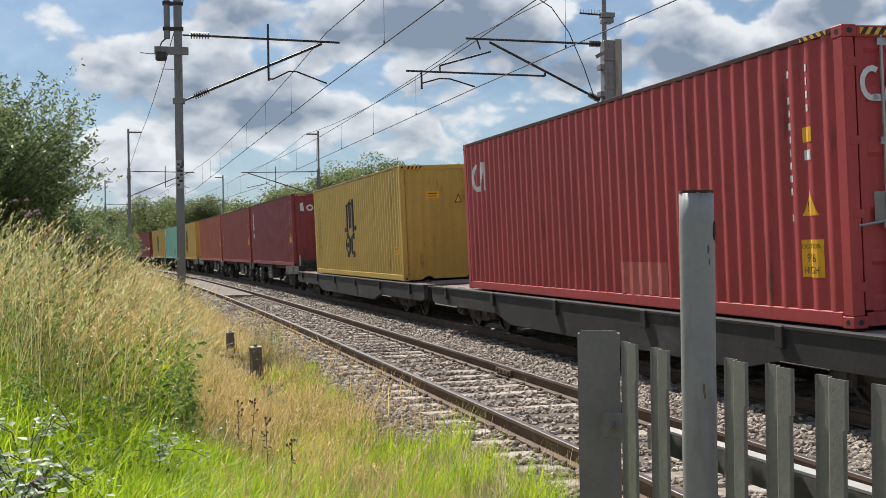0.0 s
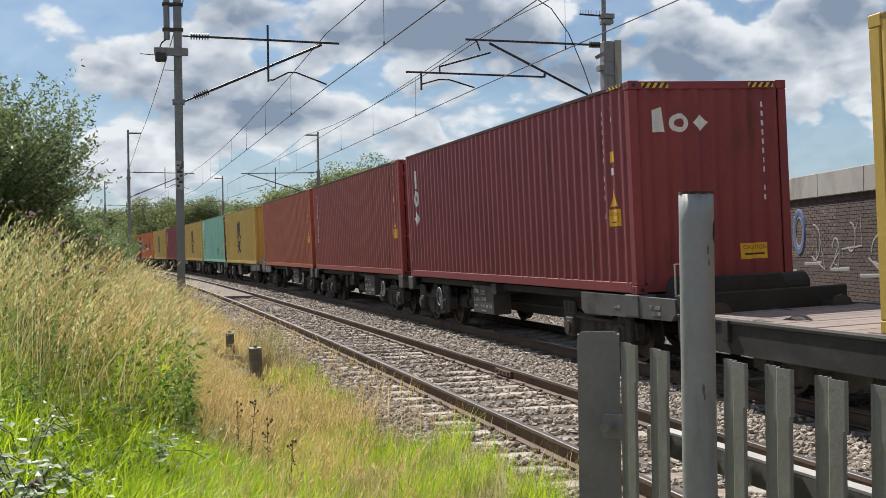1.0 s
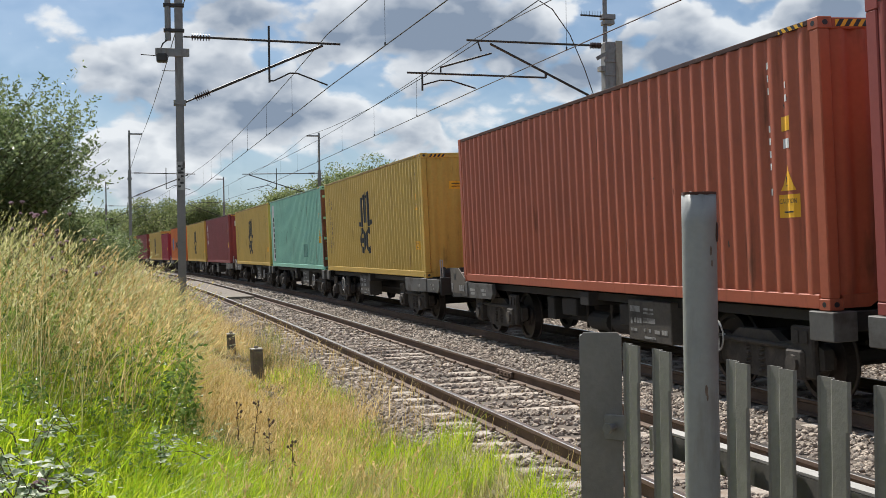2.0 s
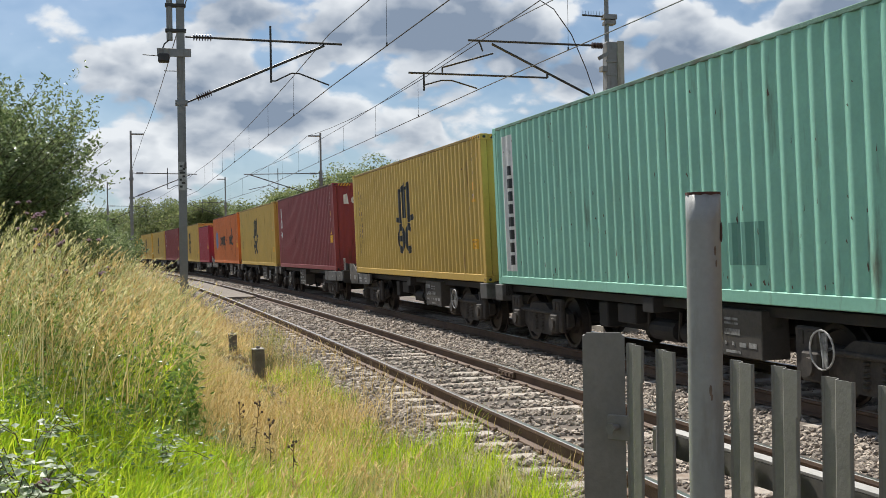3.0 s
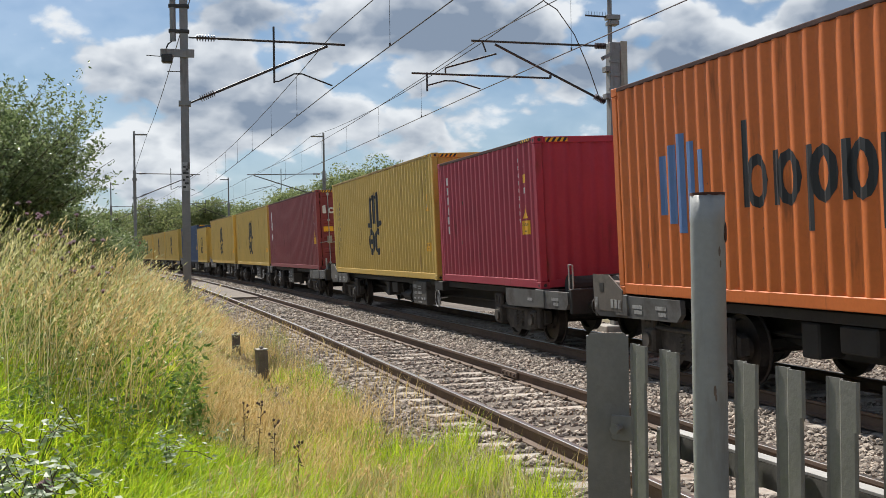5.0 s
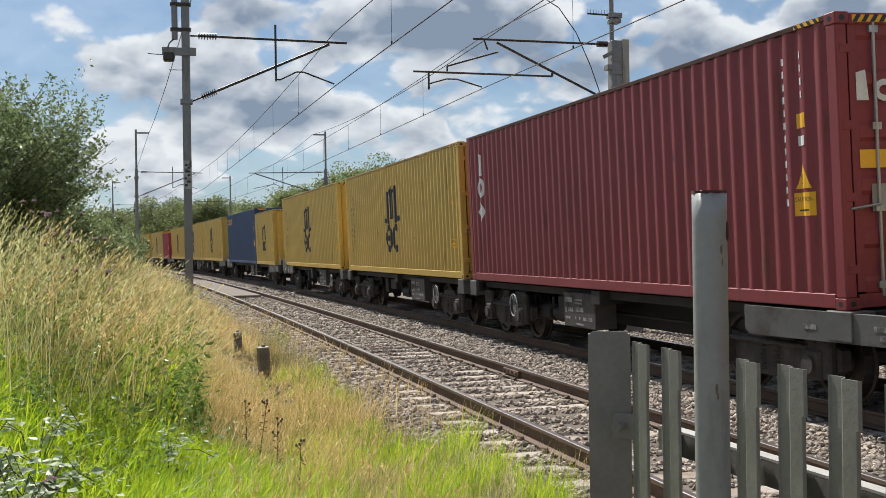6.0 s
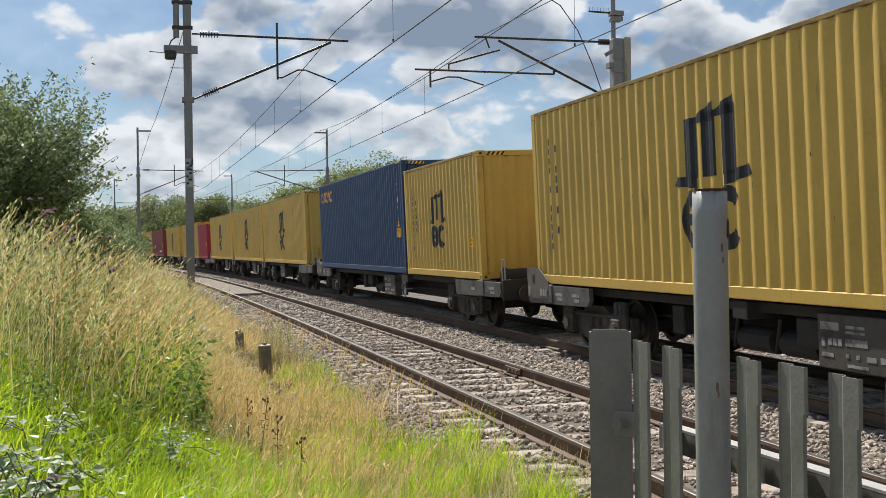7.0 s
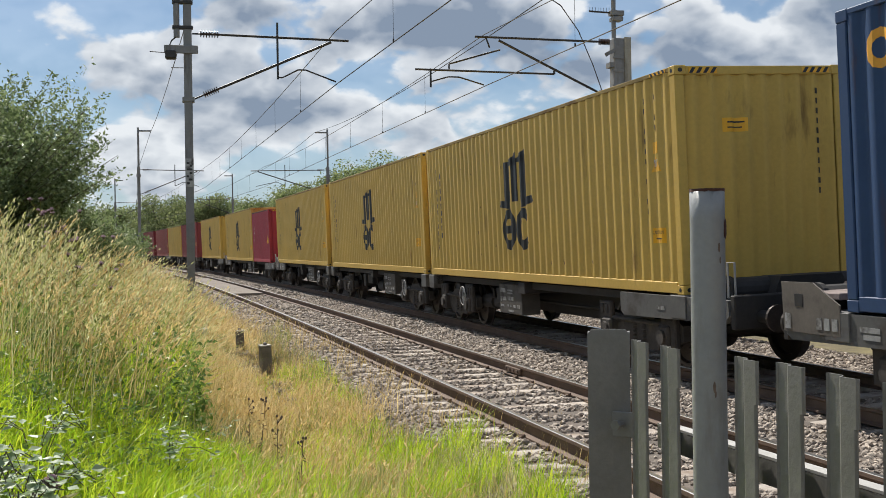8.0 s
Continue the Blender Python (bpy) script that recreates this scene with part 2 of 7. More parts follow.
M = {
    "red": paint("paint_red", (0.42, 0.060, 0.060)),
    "maroon": paint("paint_maroon", (0.240, 0.045, 0.051)),
    "brown": paint("paint_brown", (0.295, 0.066, 0.056)),
    "rust_orange": paint("paint_rust_orange", (0.40, 0.105, 0.055)),
    "orange": paint("paint_orange", (0.62, 0.16, 0.035), 0.25),
    "yellow": paint("paint_yellow", (0.58, 0.385, 0.085), 0.03),
    "green": paint("paint_green", (0.265, 0.56, 0.435), 0.14),
    "blue": paint("paint_blue", (0.024, 0.058, 0.14)),
    "crimson": paint("paint_crimson", (0.36, 0.035, 0.06)),
    "rail_worn": material("top_rail_rusted", (0.085, 0.05, 0.045), 0.9, 0, 0.25, 1.5, 30, 0.2, RUST, 0.3, (3, 0.8, 3), spec=0.2),
    "green_worn": material("top_rail_green_worn", (0.17, 0.29, 0.23), 0.9, 0, 0.25, 1.5, 30, 0.2, RUST, 0.3, (3, 0.8, 3), spec=0.2),
    "yellow_worn": material("top_rail_yellow_worn", (0.30, 0.22, 0.09), 0.9, 0, 0.25, 1.5, 30, 0.2, RUST, 0.35, (3, 0.8, 3), spec=0.2),
    "scar": material("scraped_rust", (0.12, 0.085, 0.065), 0.85, 0, 0.3, 6, 50, 0.1),
    "green_dark": material("repainted_green", (0.12, 0.30, 0.24), 0.5, 0, 0.08, 2, 30, 0.0),
    "panel": material("panel_grimy", (0.080, 0.072, 0.062), 0.7, 0.1, 0.2, 3, 30, 0.1, (0.035, 0.03, 0.028), 0.35, (3, 3, 3)),
    "patch": material("repainted_red", (0.52, 0.13, 0.11), 0.5, 0, 0.08, 2, 30, 0.0),
    "white": material("lettering_white", (0.72, 0.72, 0.70), 0.5, 0, 0.12, 2, 30, 0.0, GRIME, 0.15, (2, 2, 2)),
    "black": material("lettering_black", (0.018, 0.018, 0.02), 0.5, 0, 0.2, 2, 30, 0.0),
    "sign": material("label_yellow", (0.86, 0.45, 0.02), 0.45, 0, 0.06, 3, 30, 0.0),
    "amber": material("lettering_amber", (0.75, 0.36, 0.03), 0.5, 0, 0.08, 3, 30, 0.0),
    "logo_blue": material("lettering_blue", (0.12, 0.22, 0.45), 0.5, 0, 0.08, 3, 30, 0.0),
    "silver": material("galvanised_rod", (0.42, 0.41, 0.40), 0.45, 0.7, 0.12, 3, 40, 0.05, RUST, 0.2, (6, 6, 1)),
    "wagon": material("wagon_grime", (0.025, 0.023, 0.022), 0.75, 0.1, 0.25, 2, 25, 0.2, (0.06, 0.047, 0.038), 0.2, (2, 2, 1.2)),
    "wagon_grey": material("wagon_grey_paint", (0.105, 0.104, 0.10), 0.65, 0.1, 0.15, 2, 25, 0.1, GRIME, 0.42, (2.5, 1.6, 2.5)),
    "wagon_brown": material("wagon_brown_paint", (0.125, 0.108, 0.09), 0.75, 0.05, 0.18, 2, 25, 0.1, GRIME, 0.3, (2.5, 1.6, 2.5)),
    "bogie": material("bogie_brake_dust", (0.052, 0.045, 0.039), 0.85, 0.05, 0.3, 4, 30, 0.3, (0.10, 0.085, 0.07), 0.3, (4, 4, 4)),
    "wheel": material("wheel_steel", (0.06, 0.05, 0.045), 0.5, 0.6, 0.2, 5, 40, 0.1),
    "deck": material("deck_boards", (0.22, 0.175, 0.16), 0.85, 0, 0.25, 2, 30, 0.25, GRIME, 0.3, (2, 0.4, 2), obj_random=0.2),
    "rail_side": material("rail_rust", (0.13, 0.085, 0.06), 0.8, 0.1, 0.2, 3, 60, 0.25),
    "rail_top": material("rail_running_steel", (0.46, 0.45, 0.44), 0.28, 0.9, 0.08, 2, 60, 0.03),
    "sleeper": material("sleeper_concrete", (0.40, 0.355, 0.31), 0.92, 0, 0.18, 2.5, 45, 0.3, (0.20, 0.14, 0.10), 0.4, (2, 2, 2), obj_random=0.14),
    "infill": material("infill_concrete", (0.20, 0.172, 0.145), 0.95, 0, 0.2, 1.5, 30, 0.2, (0.18, 0.15, 0.12), 0.35, (2, 1, 2), obj_random=0.08),
    "ballast": material("ballast_stone", (0.18, 0.148, 0.122), 0.9, 0, 0.25, 6, 50, 0.3, island_to=(0.51, 0.435, 0.36)),
    "bed": material("ballast_bed", (0.13, 0.108, 0.09), 0.95, 0, 0.35, 1.2, 22, 1.0, (0.13, 0.10, 0.08), 0.35, (5, 5, 5)),
    "earth": material("soil", (0.12, 0.10, 0.055), 0.95, 0, 0.35, 0.8, 12, 0.6, (0.20, 0.17, 0.075), 0.45, (1.5, 1.5, 1.5)),
    "grass": material("grass_green", (0.22, 0.42, 0.015), 0.42, 0, 0.20, 1.2, 20, 0, island_to=(0.60, 0.66, 0.05), translucent=0.64),
    "grass_dull": material("grass_olive", (0.13, 0.20, 0.04), 0.5, 0, 0.18, 1.2, 20, 0, island_to=(0.46, 0.42, 0.15), translucent=0.5),
    "straw": material("grass_dry", (0.48, 0.33, 0.10), 0.55, 0, 0.15, 1.2, 20, 0, island_to=(0.82, 0.66, 0.35), translucent=0.45),
    "straw_green": material("grass_half_dry", (0.30, 0.33, 0.08), 0.55, 0, 0.15, 1.2, 20, 0, island_to=(0.74, 0.68, 0.38), translucent=0.45),
    "leaf": material("bush_leaf", (0.085, 0.13, 0.04), 0.40, 0, 0.15, 0.8, 20, 0, island_to=(0.33, 0.40, 0.19), translucent=0.4),
    "leaf_far": material("tree_leaf", (0.13, 0.17, 0.065), 0.6, 0, 0.2, 0.2, 6, 0, island_to=(0.29, 0.33, 0.14), translucent=0.5),
    "leaf_pale": material("bramble_leaf", (0.20, 0.29, 0.13), 0.50, 0, 0.12, 3, 30, 0, island_to=(0.42, 0.48, 0.32), translucent=0.35),
    "weed": material("weed_leaf", (0.09, 0.17, 0.03), 0.38, 0, 0.15, 1.2, 20, 0, island_to=(0.27, 0.38, 0.09), translucent=0.45),
    "bark": material("bark", (0.10, 0.08, 0.06), 0.9, 0, 0.25, 4, 30, 0.5),
    "thistle": material("thistle_purple", (0.62, 0.47, 0.55), 0.8, 0, 0.15, 9, 60, 0.2, translucent=0.45),
    "thistle_head": material("thistle_bracts", (0.13, 0.09, 0.07), 0.8, 0, 0.2, 9, 60, 0.2),
    "mast": material("mast_galvanised", (0.25, 0.25, 0.245), 0.6, 0.35, 0.14, 1.5, 25, 0.1, (0.15, 0.13, 0.11), 0.3, (4, 4, 0.6)),
    # stained mast steel in a paler tone, for the lit flange
    "mast_lit": material("mast_weathered_lit", (0.36, 0.34, 0.28), 0.75, 0.1, 0.18, 1.5, 25, 0.1, (0.15, 0.13, 0.11), 0.3, (4, 4, 0.6)),
    "plate": material("plate_worn_white", (0.42, 0.42, 0.41), 0.6, 0, 0.25, 6, 30, 0.0, GRIME, 0.45, (7, 7, 7)),
    "tube": material("cantilever_tube", (0.06, 0.058, 0.055), 0.55, 0.5, 0.15, 4, 30, 0.05),
    "insulator": material("insulator_brown", (0.07, 0.045, 0.04), 0.3, 0, 0.1, 4, 30, 0),
    "wire": material("copper_wire_dark", (0.05, 0.045, 0.042), 0.55, 0.5, 0.1, 4, 30, 0),
    "palisade": material("palisade_galvanised", (0.215, 0.208, 0.188), 0.5, 0.25, 0.14, 5, 60, 0.12, (0.105, 0.10, 0.09), 0.3, (9, 9, 1.2)),
    # palisade steel lightened, sunlight put into the colour
    "fence_rail_lit": material("rail_galvanised_sunlit", (0.42, 0.41, 0.385), 0.6, 0.1, 0.12, 5, 60, 0.1),
    "pole": material("pole_grey_paint", (0.315, 0.318, 0.308), 0.5, 0.3, 0.10, 5, 70, 0.08, (0.20, 0.17, 0.14), 0.22, (14, 14, 2.5)),
    "rusty": material("rust_patch", (0.09, 0.04, 0.03), 0.9, 0.1, 0.3, 30, 120, 0.4),
    "stain": material("rust_stain_brown", (0.17, 0.12, 0.09), 0.85, 0.05, 0.3, 30, 120, 0.2),
    "stub_top": material("weathered_timber_top", (0.42, 0.40, 0.36), 0.95, 0, 0.2, 6, 60, 0.3),
    "stub": material("weathered_timber", (0.20, 0.18, 0.16), 0.95, 0, 0.25, 4, 50, 0.5),
    "coping": material("concrete_coping", (0.36, 0.34, 0.31), 0.9, 0, 0.18, 1.2, 25, 0.3, (0.16, 0.14, 0.12), 0.3, (1.5, 1.5, 0.5)),
    "brick": material("brick_dark", (0.12, 0.085, 0.075), 0.9, 0, 0.2, 3, 40, 0.3, obj_random=0.3),
    "mortar": material("mortar", (0.085, 0.072, 0.065), 0.95, 0, 0.2, 3, 40, 0.3),
    "stencil": material("stencil_dull_white", (0.30, 0.30, 0.29), 0.7, 0, 0.2, 4, 40, 0, GRIME, 0.5, (6, 6, 6)),
    "spray": material("spray_paint_pale", (0.30, 0.30, 0.30), 0.6, 0, 0.12, 4, 40, 0),
    "spray_blue": material("spray_paint_blue", (0.10, 0.14, 0.26), 0.6, 0, 0.12, 4, 40, 0),
}

# ---------------------------------------------------------------- mesh helpers
def mesh_of(name, verts, faces, mats, smooth=False):
    me = bpy.data.meshes.new(name)
    me.from_pydata(verts, [], faces)
    for m in (mats if isinstance(mats, (list, tuple)) else [mats]):
        me.materials.append(m)
    if smooth:
        me.shade_smooth()
    me.update()
    return me


def thing(name, label, category, m=None, group="", kind=""):
    ob = new(name)
    ob.empty_display_size = 0.2
    if m is not None:
        ob.matrix_basis = m
    return tagged(ob, label, category, group, kind)


def part(name, bm, mat, parent, label="", smooth=False):
    me = bpy.data.meshes.new(name)
    bm.to_mesh(me)
    bm.free()
    me.materials.append(mat)
    if smooth:
        me.shade_smooth()
    ob = new(name, me)
    ob.parent = parent
    return tagged(ob, label)


def hang(name, me, parent, m=None, label=""):
    ob = new(name, me)
    ob.parent = parent
    if m is not None:
        ob.matrix_basis = m
    return tagged(ob, label)


def box(bm, x0, x1, y0, y1, z0, z1, bevel=0.0):
    v = [bm.verts.new((x, y, z)) for z in (z0, z1) for y in (y0, y1) for x in (x0, x1)]
    fs = [bm.faces.new([v[i] for i in f]) for f in ((0, 2, 3, 1), (4, 5, 7, 6), (0, 1, 5, 4), (2, 6, 7, 3), (0, 4, 6, 2), (1, 3, 7, 5))]
    if bevel:
        bmesh.ops.bevel(bm, geom=list({e for f in fs for e in f.edges}), offset=bevel, segments=1, affect="EDGES")
    return bm


def B(*a, bevel=0.0):
    return box(bmesh.new(), *a, bevel=bevel)


def tube(bm, a, b, r0, r1=None, n=8):
    """A round bar from a to b."""
    a, b = Vector(a), Vector(b)
    r1 = r0 if r1 is None else r1
    q = (b - a).to_track_quat("Z", "Y")
    rings = []
    for c, r in ((a, r0), (b, r1)):
        rings.append([bm.verts.new(c + q @ Vector((r * math.cos(2 * math.pi * i / n), r * math.sin(2 * math.pi * i / n), 0))) for i in range(n)])
    for i in range(n):
        j = (i + 1) % n
        bm.faces.new((rings[0][i], rings[0][j], rings[1][j], rings[1][i]))
    bm.faces.new(rings[0][::-1])
    bm.faces.new(rings[1])
    return bm


def rope(points, r, n=5):
    """A bent round bar or wire through the points, in one skin."""
    bm = bmesh.new()
    pts = [Vector(p) for i, p in enumerate(points) if i == 0 or (Vector(p) - Vector(points[i - 1])).length > 1e-6]
    rings = []
    for i, p in enumerate(pts):
        d = (pts[min(i + 1, len(pts) - 1)] - pts[max(i - 1, 0)]).normalized()
        u = d.orthogonal().normalized() if i == 0 else (u - d * u.dot(d)).normalized()
        w = d.cross(u)
        rings.append([bm.verts.new(p + (u * math.cos(2 * math.pi * k / n) + w * math.sin(2 * math.pi * k / n)) * r) for k in range(n)])
    for a, b in zip(rings[:-1], rings[1:]):
        for k in range(n):
            j = (k + 1) % n
            bm.faces.new((a[k], a[j], b[j], b[k]))
    bm.faces.new(rings[0][::-1])
    bm.faces.new(rings[-1])
    return bm


def prism(bm, outline, axis, t0, t1):
    """Extrudes a closed outline of (u, v) along an axis: 'x' takes (y, z), 'y' takes (x, z), 'z' takes (x, y)."""
    def at(u, v, w):
        return {"x": (w, u, v), "y": (u, w, v), "z": (u, v, w)}[axis]
    a = [bm.verts.new(at(u, v, t0)) for u, v in outline]
    b = [bm.verts.new(at(u, v, t1)) for u, v in outline]
    n = len(a)
    for i in range(n):
        j = (i + 1) % n
        bm.faces.new((a[i], a[j], b[j], b[i]))
    bm.faces.new(a[::-1])
    bm.faces.new(b)
    bmesh.ops.recalc_face_normals(bm, faces=bm.faces)
    return bm


def shared(name, bm, mat):
    me = bpy.data.meshes.new(name)
    bm.to_mesh(me), bm.free()
    me.materials.append(mat)
    return me


# ---------------------------------------------------------------- the line of the railway
BEND, TURN0 = 0.000359, -35.4
FAR_C, NEAR_C = 8.176, 4.74
CANT = -1.9


def bend(y):
    return BEND * (y - TURN0) ** 2


def heading(y):
    return math.degrees(math.atan(2 * BEND * (y - TURN0)))


def on_track(centre, y, z=0.0, side=0.0):
    return Vector((centre - bend(y) + side, y, z))

# ---------------------------------------------------------------- ground
PROFILE = ((-900, 1.0), (-60, 1.3), (-12, 1.5), (-5, 1.45), (-2.2, 1.20), (-1.0, 0.92), (-0.3, 0.60), (0.3, 0.28), (0.8, 0.04), (1.3, -0.20), (1.9, -0.37), (2.6, -0.36),
           (3.0, -0.27), (3.4, -0.20), (4.74, -0.19), (6.4, -0.21), (8.2, -0.19), (9.8, -0.22), (10.8, -0.34), (13.0, -0.40), (900, -0.3))


def ground_z(x, y):
    u = x + (bend(y) if y < 250 else bend(250) + 2 * BEND * (250 - TURN0) * (y - 250))
    us, zs = [p[0] for p in PROFILE], [p[1] for p in PROFILE]
    z = float(np.interp(u, us, zs))
    if u < 2.4:
        z += 0.10 * noise.noise(Vector((x * 0.7, y * 0.35, 3.3))) * min(1, (2.4 - u))
    return z


def build_ground():
    ys = [-60, -25, -12, -6] + [i * 0.6 - 3 for i in range(60)] + [34 + i * 3 for i in range(40)] + [160, 175, 190, 210, 230, 250, 300, 420, 700, 1200, 2000]
    us = [-1500, -400, -150, -60, -30, -18, -12, -8, -6] + [-5 + 0.35 * i for i in range(25)] + [4.0, 5, 6, 7, 8, 9, 10, 10.8, 12, 14, 18, 26, 40, 80, 200, 500, 1500]
    verts, faces = [], []
    for y in ys:
        s = bend(y) if y < 250 else bend(250) + 2 * BEND * (250 - TURN0) * (y - 250)
        for u in us:
            x = u - (s if abs(u) < 100 else 0)
            verts.append((x, y, ground_z(x, y)))
    n = len(us)
    for j in range(len(ys) - 1):
        for i in range(n - 1):
            a = j * n + i
            faces.append((a, a + 1, a + n + 1, a + n))
    ob = new("ground", mesh_of("ground", verts, faces, M["earth"], True))
    tagged(ob, "dry soil and low turf of the railway verge", "ground", kind="structure")
    # ballast bed, a sheet with thickness just above the soil
    us = [2.75, 3.0, 3.35, 3.6, 4.2, 4.74, 5.3, 5.9, 6.4, 7.0, 7.6, 8.2, 8.8, 9.4, 9.9, 10.6, 11.6, 13.2]
    ys = [-20 + 1.0 * i for i in range(80)] + [60 + 5 * i for i in range(39)]
    verts, faces = [], []
    for y in ys:
        for u in us:
            x = u - bend(y)
            edge = 0.0 if u in (us[0], us[-1]) else 0.02
            verts.append((x, y, ground_z(x, y) + edge + 0.012 * noise.noise(Vector((x * 3, y * 3, 0)))))
    n = len(us)
    for j in range(len(ys) - 1):
        for i in range(n - 1):
            a = j * n + i
            faces.append((a, a + 1, a + n + 1, a + n))
    ob = new("ballast_bed", mesh_of("ballast_bed", verts, faces, M["bed"], True))
    tagged(ob, "bed of crushed grey-brown stone under both tracks", "ballast", kind="structure")


build_ground()


def scatter_stones(name, spots, rng, label, size):
    """Broken stones, every one a small faceted lump, in one heap."""
    g = (1 + 5 ** 0.5) / 2
    ico = np.array([(-1, g, 0), (1, g, 0), (-1, -g, 0), (1, -g, 0), (0, -1, g), (0, 1, g), (0, -1, -g), (0, 1, -g), (g, 0, -1), (g, 0, 1), (-g, 0, -1), (-g, 0, 1)]) / 1.9
    tri = np.array([(0, 11, 5), (0, 5, 1), (0, 1, 7), (0, 7, 10), (0, 10, 11), (1, 5, 9), (5, 11, 4), (11, 10, 2), (10, 7, 6), (7, 1, 8), (3, 9, 4), (3, 4, 2), (3, 2, 6), (3, 6, 8), (3, 8, 9), (4, 9, 5), (2, 4, 11), (6, 2, 10), (8, 6, 7), (9, 8, 1)])
    n = len(spots)
    jit = rng.uniform(0.65, 1.25, (n, 12, 1)) * ico[None]
    jit = jit * rng.uniform((0.75, 0.6, 0.45), (1.35, 1.05, 0.85), (n, 3))[:, None, :]
    a, t = rng.uniform(0, 6.283, n), rng.normal(0, 0.45, n)
    ca, sa, ct, st = np.cos(a), np.sin(a), np.cos(t), np.sin(t)
    x, y, z = jit[..., 0], jit[..., 1], jit[..., 2]
    x, z = x * ct[:, None] + z * st[:, None], z * ct[:, None] - x * st[:, None]
    x, y = x * ca[:, None] - y * sa[:, None], x * sa[:, None] + y * ca[:, None]
    pts = np.stack((x, y, z), -1) * (size * rng.uniform(0.6, 1.3, n) * spots[:, 3])[:, None, None] + spots[:, None, :3]
    faces = (tri[None] + (np.arange(n) * 12)[:, None, None]).reshape(-1, 3)
    ob = new(name, mesh_of(name, pts.reshape(-1, 3).tolist(), faces.tolist(), M["ballast"]))
    return tagged(ob, label, "ballast", kind="stuff")


def ballast():
    rng = np.random.default_rng(11)
    rows = []

    def strip(u0, u1, y0, y1, density, k):
        n = int((u1 - u0) * (y1 - y0) * density)
        u, y = rng.uniform(u0, u1, n), rng.uniform(y0, y1, n)
        keep = np.ones(n, bool)
        for c in (NEAR_C, FAR_C):
            for s in (-0.7525, 0.7525):
                keep &= np.abs(u - c - s) > 0.10
            on_sleeper = (np.abs(u - c) < 1.27) & (np.abs((y / 0.65) % 1 - 0.5) < 0.24)
            keep &= ~on_sleeper | (rng.uniform(0, 1, n) < 0.10)
        for uu, yy in zip(u[keep], y[keep]):
            x = uu - bend(yy)
            rows.append((x, yy, ground_z(x, yy) + 0.028, k))
    strip(2.75, 7.9, 6.5, 15, 320, 1.0)
    strip(2.2, 2.75, 7.0, 22, 130, 0.9)
    strip(2.75, 7.9, -2.0, 6.5, 120, 1.1)
    strip(2.75, 7.6, 15, 24, 210, 1.1)
    strip(2.8, 7.4, 24, 42, 95, 1.35)
    strip(3.0, 7.2, 42, 90, 26, 1.9)
    strip(7.9, 12.8, 9, 34, 100, 1.2)
    scatter_stones("ballast_stones", np.array(rows), rng, "loose angular grey and brown track ballast stones", 0.034)


# ---------------------------------------------------------------- tracks
RAIL = ((-0.035, 0), (-0.036, -0.028), (-0.010, -0.045), (-0.009, -0.128), (-0.07, -0.145), (-0.07, -0.159),
        (0.07, -0.159), (0.07, -0.145), (0.009, -0.128), (0.010, -0.045), (0.036, -0.028), (0.035, 0))


def sweep(name, outline, centre, side, z, y0, y1, step, mat, parent, label=""):
    verts, faces = [], []
    ys = np.arange(y0, y1 + step, step)
    n = len(outline)
    for y in ys:
        p = on_track(centre, y, z, side)
        verts += [(p.x + a, p.y, p.z + b) for a, b in outline]
    for j in range(len(ys) - 1):
        for i in range(n):
            k = (i + 1) % n
            faces.append((j * n + i, j * n + k, (j + 1) * n + k, (j + 1) * n + i))
    faces.append(tuple(range(n)))
    faces.append(tuple(range(len(verts) - n, len(verts)))[::-1])
    me = mesh_of(name, verts, faces, mat)
    return hang(name, me, parent, None, label)


